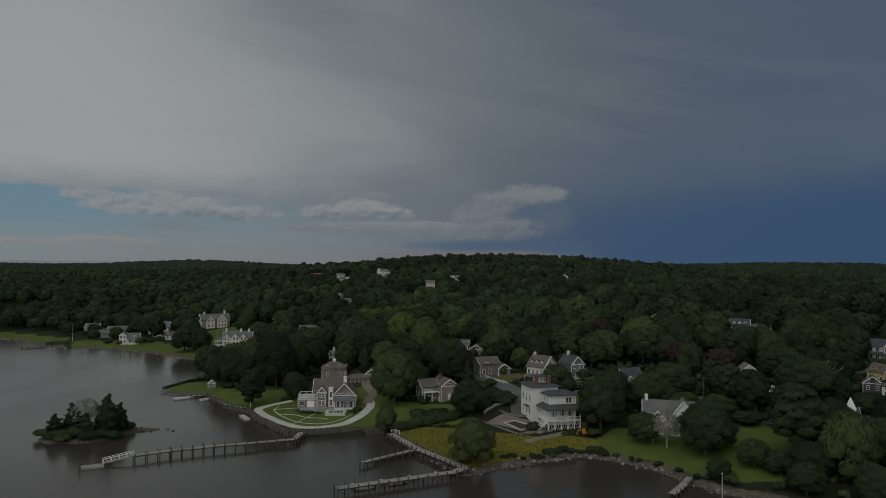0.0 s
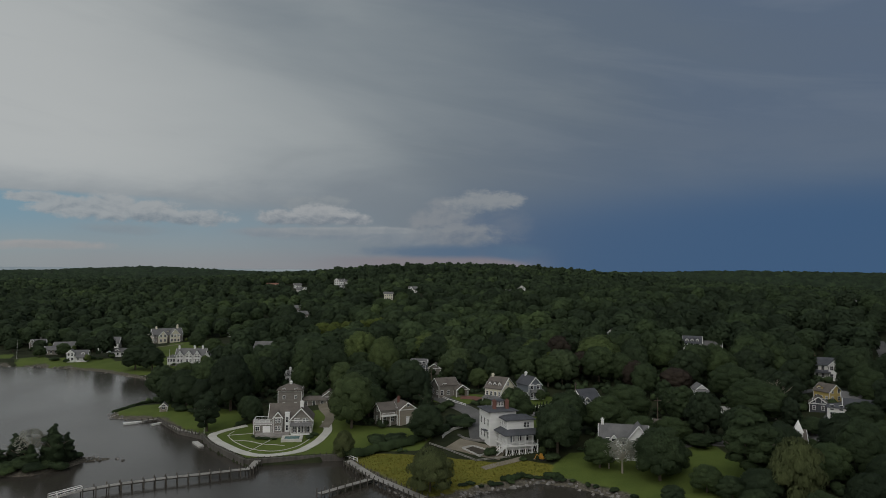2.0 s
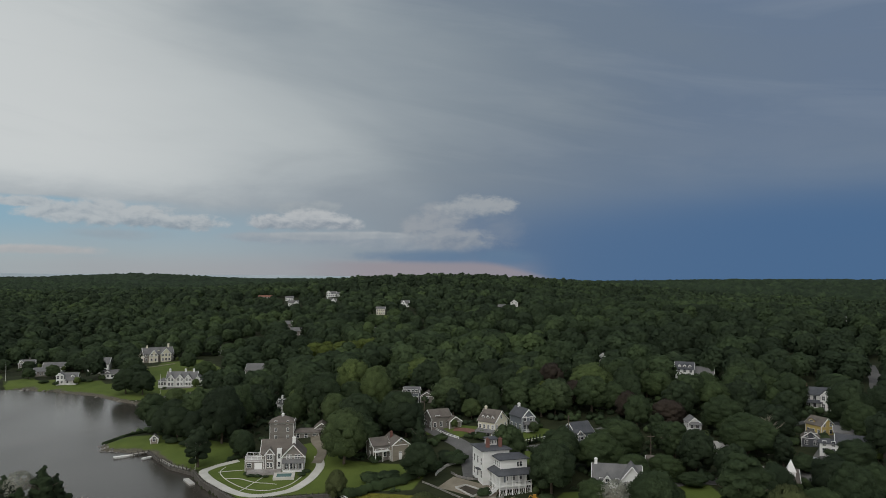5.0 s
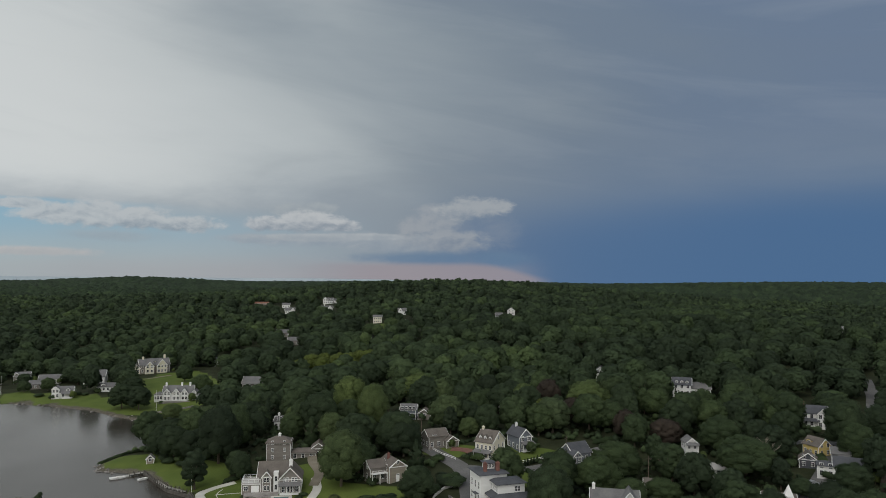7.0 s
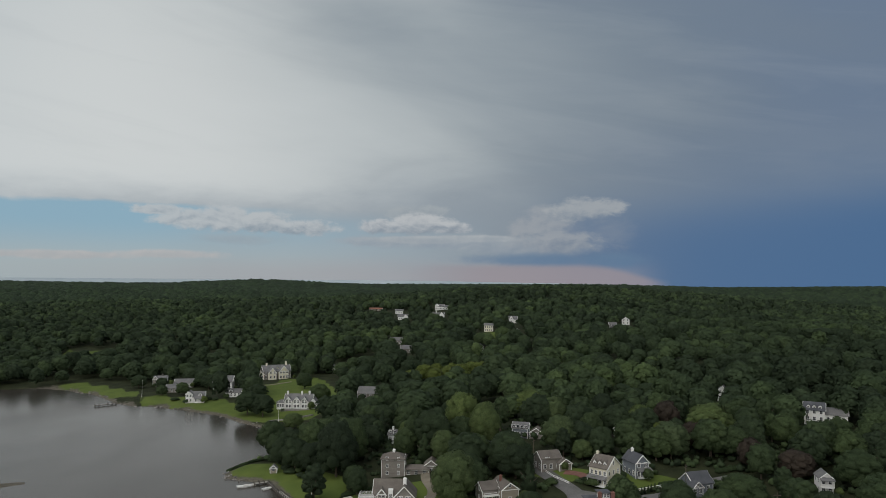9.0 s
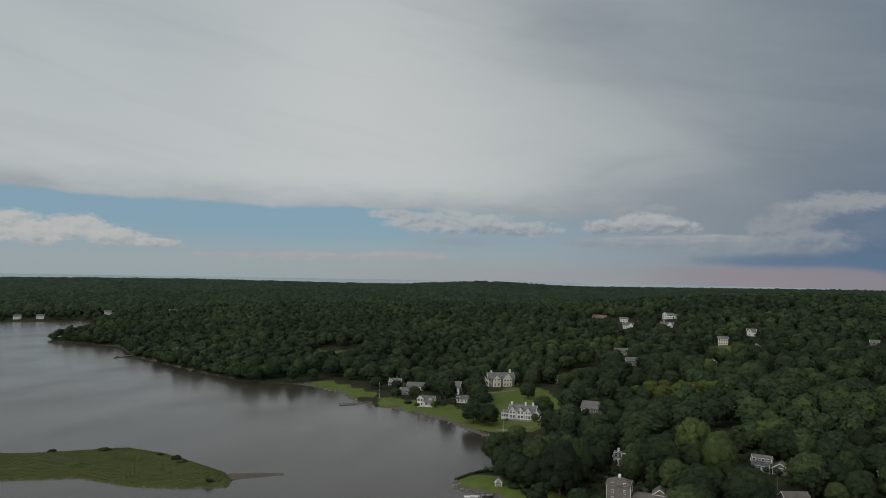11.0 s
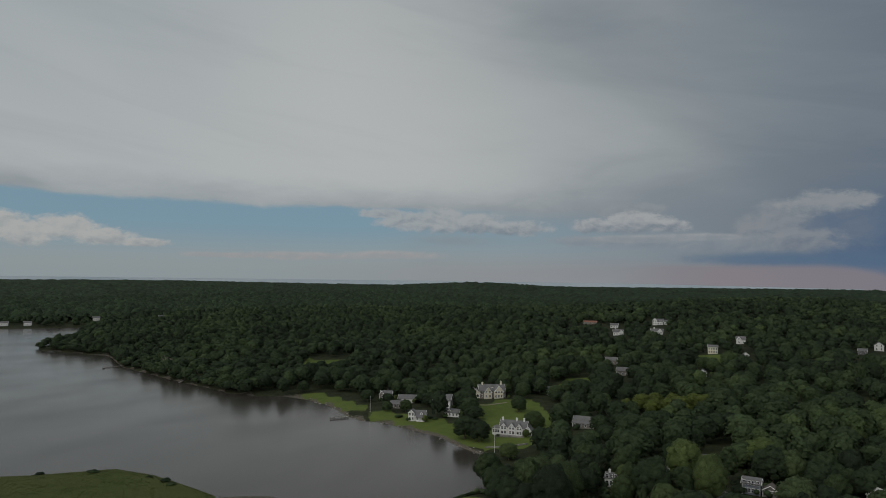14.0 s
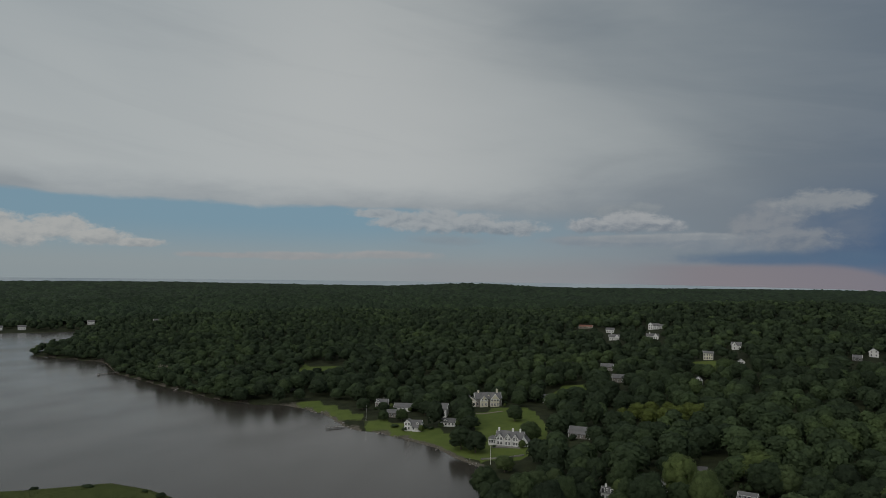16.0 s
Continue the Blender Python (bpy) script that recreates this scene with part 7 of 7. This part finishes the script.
hedge([(-11.5, 157.8), (-8.5, 154.5), (-3, 157), (3, 160), (8.5, 164.5), (11.7, 167)], 3.0, 2.6)
hedge([(13, 170), (17, 171.5)], 3.2, 3.4, "tall dark yew hedge beside the drive")
hedge([(-81.5, 209), (-80, 214), (-76, 218), (-72, 220)], 1.3, 1.1, "low clipped hedge along the point")
hedge([(-41, 183), (-36, 186.5), (-33, 187.5)], 1.6, 1.2, "low hedge beside the pale path")
hedge([(50, 156), (56, 153.5), (64, 152), (70, 154)], 2.4, 2.0, "loose dark hedge behind the lawn")
hedge([(57, 196), (63, 198.5), (66, 201)], 2.0, 1.6, "trimmed hedge beside a garden gate")
hedge([(40, 186.5), (45, 188.5)], 1.8, 1.4, "rounded green garden hedge beside a fence")
hedge([(34.3, 177.2), (35.6, 173), (37, 170.5)], 1.5, 1.3, "clipped green hedge across a village garden")
hedge([(43.5, 182), (44.5, 176), (43, 169)], 1.8, 1.8, "loose green hedge at the garden's edge")
hedge([(29, 140.2), (30.6, 139.4), (32, 138.4)], 1.6, 0.9, "wild dark shrubs along the lawn's bank")
hedge([(20, 137.8), (23, 139), (24.6, 140.4)], 1.7, 0.9, "wild shrubs above the stone bank")

rg = np.random.default_rng(31)
for i in range(22):
    f = i / 21
    x, y = (4 + 40 * f, 130.5 + 22 * f - 31 * f * f) if f < 0.62 else (28.8 + 13 * (f - 0.62) / 0.38, 138.6 - 13 * (f - 0.62) / 0.38)
    q = np.array([((x + rg.normal(0, 0.5)) * K, (y + 1.2 + rg.normal(0, 0.5)) * K)])
    while outline_distance(q, SHORE)[0] < 1.2:
        q[0, 1] += 0.8
    tree("bush", float(q[0, 0]), float(q[0, 1]), float(rg.uniform(0.5, 1.5)), float(rg.uniform(1.0, 2.8)), group="shrubs on the shore bank")


def fence(points, height, label, mat=None, spacing=2.2):
    f = thing("fence", label, "fence", pose(0, 0, 0))
    for a, b in zip(points[:-1], points[1:]):
        a, b = Vector((a[0] * K, a[1] * K, 0)), Vector((b[0] * K, b[1] * K, 0))
        n = max(1, round((b - a).length / spacing))
        tops = []
        for i in range(n + 1):
            p = a.lerp(b, i / n)
            z = ground_at(p.x, p.y)
            part("post", Solid().box(p.x - 0.08, p.y - 0.08, z - 0.3, p.x + 0.08, p.y + 0.08, z + height), mat or TRIM, f)
            tops.append(Vector((p.x, p.y, z)))
        for k in (0.35, 0.85):
            for p, q in zip(tops[:-1], tops[1:]):
                part("rail", Solid().bar(p + Vector((0, 0, height * k)), q + Vector((0, 0, height * k)), 0.09), mat or TRIM, f)


fence([(6.5, 158.6), (11.4, 151.4), (15.7, 146.5), (19.4, 147.6), (23.0, 148.8)], 0.6, "low weathered wooden rail fence round the villa's garden", DOCK)
fence([(28.5, 180.5), (33, 182.5), (40, 186)], 1.0, "white rail fence along the village lane")
fence([(17, 186.5), (13.5, 191.5), (11.5, 196)], 0.9, "pale rail fence beside the road")
fence([(-12, 157.8), (-9, 152.4)], 1.1, "white handrail at the head of the dock", spacing=3)


def low_wall(points, thick, height, label, mat):
    w = thing("garden_wall", label, "wall", pose(0, 0, 0))
    for a, b in zip(points[:-1], points[1:]):
        a, b = Vector((a[0] * K, a[1] * K, 0)), Vector((b[0] * K, b[1] * K, 0))
        v = (b - a).normalized()
        n = max(1, int((b - a).length / 1.4))
        side = Vector((-v.y, v.x, 0)) * thick / 2
        for i in range(n):
            p, q = a.lerp(b, i / n), a.lerp(b, (i + 0.97) / n)
            z = min(ground_at(p.x, p.y), ground_at(q.x, q.y))
            lo, hi = Vector((0, 0, z - 0.5)), Vector((0, 0, z + height + 0.05 * math.sin(i * 3.1)))
            part("block", Solid().add([p - side + lo, q - side + lo, q + side + lo, p + side + lo, p - side + hi, q - side + hi, q + side + hi, p + side + hi],
                                      [(3, 2, 1, 0), (4, 5, 6, 7), (0, 1, 5, 4), (1, 2, 6, 5), (2, 3, 7, 6), (3, 0, 4, 7)]), mat, w)


low_wall([(13.4, 153.9), (15.9, 155.2), (19.6, 151.9), (16.6, 149.2), (13.4, 153.9)], 0.35, 0.5, "pale stone frame of a raised planting bed", CONCRETE)
ribbon([(14.8, 154.1), (17.9, 150.9)], 3.4, 0.22, material("dark_garden_soil", [(0.035, 0.03, 0.022), (0.07, 0.06, 0.045)], 2.0, 0.95, 0.5), "soil", "dark soil in a raised bed", "soil")
low_wall([(9.6, 162), (10.2, 163.8), (12.5, 167.5), (17, 170)], 0.35, 0.8, "pale curved wall beside the drive", CONCRETE)
low_wall([(13.2, 162.6), (14.4, 160.2), (16.4, 158.8), (20.5, 158)], 0.35, 0.6, "low stone retaining wall in the villa's garden", STONE)
low_wall([(-76, 284.5), (-84, 279), (-92, 277)], 0.7, 0.8, "rough stone wall above the shore", STONE)


def pole(x, y, height, label, name="utility_pole", arm=True, mat=None):
    p = thing(name, label, "pole", on_ground(x * K, y * K, (x * 13) % 60))
    part("shaft", Solid().bar((0, 0, -0.5), (0, 0, height), 0.16 if arm else 0.09, 8, 0.10 if arm else 0.05), mat or BARK, p)
    if arm:
        part("crossarm", Solid().box(-1.1, -0.07, height - 0.9, 1.1, 0.07, height - 0.74), BARK, p)
        for k in (-0.95, 0, 0.95):
            part("insulator", Solid().bar((k, 0, height - 0.74), (k, 0, height - 0.5), 0.07, 6), GLASS, p)
    else:
        part("knob", Solid().bar((0, 0, height), (0, 0, height + 0.18), 0.11, 8), TRIM, p)
        part("base", Solid().bar((0, 0, -0.2), (0, 0, 0.35), 0.28, 8), CONCRETE, p)


pole(67.3, 199.3, 9.0, "grey wooden utility pole beside the lane"), pole(45.5, 183.4, 9.0, "grey wooden utility pole near the dark-roofed cottage")
pole(60, 163.5, 9.5, "grey wooden utility pole behind the lawn"), pole(133, 190, 9.5, "grey wooden utility pole by the hill road"), pole(8.8, 203, 9.0, "grey wooden utility pole at the street bend")
pole(-48.3, 179.5, 10.5, "tall white flagpole at the garden's corner", "flagpole", False, TRIM), pole(-86.3, 272, 13, "tall white flagpole on the mansion's lawn", "flagpole", False, TRIM)
pole(-169.1, 324.9, 10, "white flagpole on the far shore lawn", "flagpole", False, TRIM), pole(44, 112, 8, "pale bare pole in the water by the landing", "mooring_pole", False, TRIM)


def car(x, y, turn, label, paint):
    c = thing("car", label, "car", on_ground(x * K, y * K, turn, 0.16), "parked cars")
    prof = [(-2.2, 0.35), (-2.25, 0.75), (-2.0, 0.95), (-1.7, 1.0), (-1.15, 1.45), (0.55, 1.48), (1.2, 1.02), (2.05, 0.88), (2.25, 0.6), (2.2, 0.35)]
    n = len(prof)
    body = part("body", Solid().add([(a, -0.85 + (0.12 if b > 1.2 else 0), b) for a, b in prof] + [(a, 0.85 - (0.12 if b > 1.2 else 0), b) for a, b in prof],
                                    [tuple(range(n)), tuple(range(n, 2 * n))[::-1]] + [(i, n + i, n + (i + 1) % n, (i + 1) % n) for i in range(n)]), paint, c)
    for s in (-1, 1):
        part("side_window", Solid().add([(-1.45, s * 0.84, 1.05), (0.95, s * 0.84, 1.05), (0.5, s * 0.745, 1.4), (-1.05, s * 0.745, 1.4), (-1.45, s * 0.80, 1.05), (0.95, s * 0.80, 1.05), (0.5, s * 0.70, 1.4), (-1.05, s * 0.70, 1.4)],
                                        [(0, 1, 2, 3), (4, 7, 6, 5), (0, 4, 5, 1), (1, 5, 6, 2), (2, 6, 7, 3), (3, 7, 4, 0)]), GLASS, body)
        for a in (-1.4, 1.4):
            w = part("wheel", Solid().bar((a, s * 0.68, 0.33), (a, s * 0.88, 0.33), 0.33, 12), RUBBER, c)
            part("rim", Solid().bar((a, s * 0.87, 0.33), (a, s * 0.9, 0.33), 0.2, 8), METAL, w)
    part("windscreen", Solid().add([(0.62, -0.66, 1.45), (0.62, 0.66, 1.45), (1.22, 0.72, 1.05), (1.22, -0.72, 1.05), (0.58, -0.66, 1.43), (0.58, 0.66, 1.43), (1.18, 0.72, 1.03), (1.18, -0.72, 1.03)],
                                   [(3, 2, 1, 0), (4, 5, 6, 7), (0, 1, 5, 4), (1, 2, 6, 5), (2, 3, 7, 6), (3, 0, 4, 7)]), GLASS, body)


car(95.8, 157.2, 18, "pale grey car parked beside the long white house", CAR_PAINT), car(93.5, 135, 55, "dark car parked on the hill road", RUBBER)
car(28.0, 181.5, -25, "dark red car parked before the cream house", RED_PAINT), car(-4.5, 231, 70, "dark parked car at the village street", RUBBER), car(-3.2, 228, 70, "grey parked car at the village street", CAR_PAINT)
car(121, 178, 42, "pale car on the drive by the yellow house", CAR_PAINT), car(105, 168, 10, "dark car parked between houses", RUBBER)


def digger(x, y, turn):
    d = thing("digger", "small orange excavator standing by the villa", "digger", on_ground(x * K, y * K, turn))
    d.scale = (0.7, 0.7, 0.7)
    for s in (-0.75, 0.75):
        part("track", Solid().box(-1.3, s - 0.2, -0.1, 1.3, s + 0.2, 0.5), RUBBER, d)
    part("cab", Solid().box(-1.1, -0.8, 0.55, 0.9, 0.8, 1.2).box(-0.2, -0.75, 1.2, 0.85, 0.1, 2.4), ORANGE, d)
    part("boom", Solid().bar((0.9, 0.3, 1.1), (2.6, 0.3, 2.6), 0.16).bar((2.6, 0.3, 2.6), (3.6, 0.3, 1.0), 0.13), ORANGE, d)
    part("bucket", Solid().box(3.3, -0.05, 0.5, 3.9, 0.65, 1.0), PILE, d)


digger(29.5, 147.2, 200)


def boat(x, y, turn, length, label):
    b = thing("boat", label, "boat", pose(x * K, y * K, 0, 0, 0, turn), "small boats")
    L, W = length / 2, length * 0.17
    rim = [(-L, -W), (L * 0.4, -W), (L, 0), (L * 0.4, W), (-L, W)]
    n = len(rim)
    s = Solid().add([(a * 0.85, c * 0.7, -0.2) for a, c in rim] + [(a, c, 0.55) for a, c in rim] + [(a * 0.92, c * 0.8, 0.55) for a, c in rim] + [(a * 0.85, c * 0.7, 0.1) for a, c in rim],
                    [tuple(range(n))[::-1], tuple(range(3 * n, 4 * n))] + [(k * n + i, k * n + (i + 1) % n, (k + 1) * n + (i + 1) % n, (k + 1) * n + i) for k in range(3) for i in range(n)])
    part("hull", s, TRIM, b)
    part("thwart", Solid().box(-0.2, -W * 0.75, 0.25, 0.15, W * 0.75, 0.33), DOCK, b)


boat(-71.5, 195.2, 25, 5.5, "small white boat beside the landing float"), boat(-64.5, 194, 50, 4.2, "small pale dinghy by the old walkway")
boat(-12.5, 118.6, 26, 4.8, "small white boat tied at the dock"), boat(-7.4, 121.5, 26, 4.8, "small white boat tied beside the pier")

# stones of the shore: singly where the camera passes nearest, joined along the far shore
STONE_MESHES = []
for k in range(5):
    rg = np.random.default_rng(40 + k)
    iv, it = np.array(ico_sphere(1)[0]), ico_sphere(1)[1]
    vv = iv * (1 + 0.22 * rg.normal(0, 1, (len(iv), 1))) * np.array([1, 0.8, 0.6])
    STONE_MESHES.append(mesh_of("stone", vv.tolist(), it.tolist(), STONE))


def riprap(points, count, seed, label):
    r = thing("stone_bank", label, "rocks", pose(0, 0, 0))
    rg = np.random.default_rng(seed)
    pts = np.array(points, float) * K
    seg = np.linalg.norm(np.diff(pts, axis=0), axis=1)
    for i in range(count):
        s = rg.uniform(0, seg.sum())
        k = int(np.searchsorted(np.cumsum(seg), s))
        f = (s - (np.cumsum(seg)[k] - seg[k])) / seg[k]
        q = pts[k] + (pts[k + 1] - pts[k]) * f + rg.normal(0, 0.8, 2)
        z = max(ground_at(*q), -0.1)
        size = rg.uniform(0.25, 0.7)
        part("stone", STONE_MESHES[i % 5], None, r, at=Matrix.LocRotScale((q[0], q[1], z + size * 0.15), Euler((rg.uniform(-.4, .4), rg.uniform(-.4, .4), rg.uniform(0, 6))), (size, size, size)))


riprap([(2.5, 129.5), (5, 126.2), (10, 129.8), (16, 134.3), (21, 136.2), (27, 139.2)], 70, 1, "pale boulders of a stone bank below the meadow")
riprap([(27, 139.2), (33, 136.2), (39, 130.2), (42, 123.2), (46, 116.8)], 46, 2, "scattered pale stones along the lawn's shore")
riprap([(-6, 143.6), (2.5, 129.4)], 60, 3, "dark stones under the dock")
riprap([(-69, 158.5), (-61, 159.5)], 16, 4, "weedy rocks off the islet")
riprap([(-82, 208), (-79.5, 202.6), (-74, 201)], 26, 5, "rocks round the tip of the point")


def far_stones():
    rg = np.random.default_rng(9)
    pts = np.array([(-78, 247), (-87, 268), (-104, 280), (-118, 293), (-148, 307), (-173, 312), (-197, 335), (-226, 350)], float) * K
    iv, it = ico_sphere(1)
    V, T = [], []
    for a, b in zip(pts[:-1], pts[1:]):
        for i in range(int(np.linalg.norm(b - a) * 0.4)):
            q = a + (b - a) * rg.uniform() + rg.normal(0, 1.3, 2)
            s = rg.uniform(0.25, 0.9)
            T.append(it + len(iv) * len(V))
            V.append(iv * (1 + 0.2 * rg.normal(0, 1, (len(iv), 1))) * s * np.array([1, 1, 0.55]) + np.array([q[0], q[1], max(ground_at(*q), -0.05)]))
    tagged(new("shore_stones", mixed_mesh("shore_stones", np.concatenate(V), np.concatenate(T), np.zeros((0, 4), int), STONES)), "grey stones strewn along the far shore", "stones", kind="stuff")


far_stones()
# shrubs of the marsh island
rg = np.random.default_rng(21)
for i in range(7):
    f = (i + 0.6 * math.sin(i * 2.3)) / 6
    x, y = -222 + 68 * f, 180 + 14 * math.sin(f * 3.0) - 4 * f
    tree("bush", x * K, y * K, float(rg.uniform(1.0, 2.2)), float(rg.uniform(2.0, 4.5)), group="marsh shrubs")


def tussocks():
    """Rough marsh grass, in clumps past counting."""
    rg = np.random.default_rng(5)
    P = np.stack([rg.uniform(-250, -138, 15000), rg.uniform(140, 200, 15000)], 1) * K
    P = P[outline_distance(P, MARSH) > 0.5]
    z = land_height(P)
    m = len(P)
    V = []
    for k in range(3):
        a = rg.uniform(0, 6.28, m)
        u = np.stack([np.cos(a), np.sin(a), np.zeros(m)], 1) * rg.uniform(0.06, 0.2, (m, 1))
        top = np.column_stack([rg.normal(0, 0.2, (m, 2)), rg.uniform(0.1, 0.3, m)])
        c = np.column_stack([P, z - 0.05])
        V.append(np.stack([c - u, c + u, c + u * 0.5 + top, c - u * 0.5 + top], 1).reshape(-1, 3))
    V = np.concatenate(V)
    tagged(new("marsh_grass", quads_mesh("marsh_grass", V, np.arange(len(V)).reshape(-1, 4), REED)), "rough green marsh grass in tussocks", "grass", kind="stuff")


REED = material("marsh_reed", [(0.050, 0.072, 0.020), (0.088, 0.108, 0.032)], 0.15, 0.85, spec=0.15, through=0.2)
tussocks()


def meadow_grass():
    rg = np.random.default_rng(6)
    P = np.stack([rg.uniform(-11, 32, 19000), rg.uniform(127, 158, 19000)], 1) * K
    P = P[outline_distance(P, np.array(MEADOW)) > 0.5]
    z, m = land_height(P), len(P)
    a = rg.uniform(0, 6.28, m)
    u = np.stack([np.cos(a), np.sin(a), np.zeros(m)], 1) * rg.uniform(0.06, 0.2, (m, 1))
    top = np.column_stack([rg.normal(0, 0.16, (m, 2)), rg.uniform(0.1, 0.32, m)])
    c = np.column_stack([P, z - 0.05])
    V = np.stack([c - u, c + u, c + u * 0.5 + top, c - u * 0.5 + top], 1).reshape(-1, 3)
    tagged(new("meadow_grass", quads_mesh("meadow_grass", V, np.arange(len(V)).reshape(-1, 4), GOLDEN)), "tall golden-green meadow grass above the dock", "grass", kind="stuff")


GOLDEN = material("golden_grass", [(0.12, 0.13, 0.027), (0.22, 0.19, 0.038)], 0.1, 0.85, spec=0.15, through=0.2)
meadow_grass()
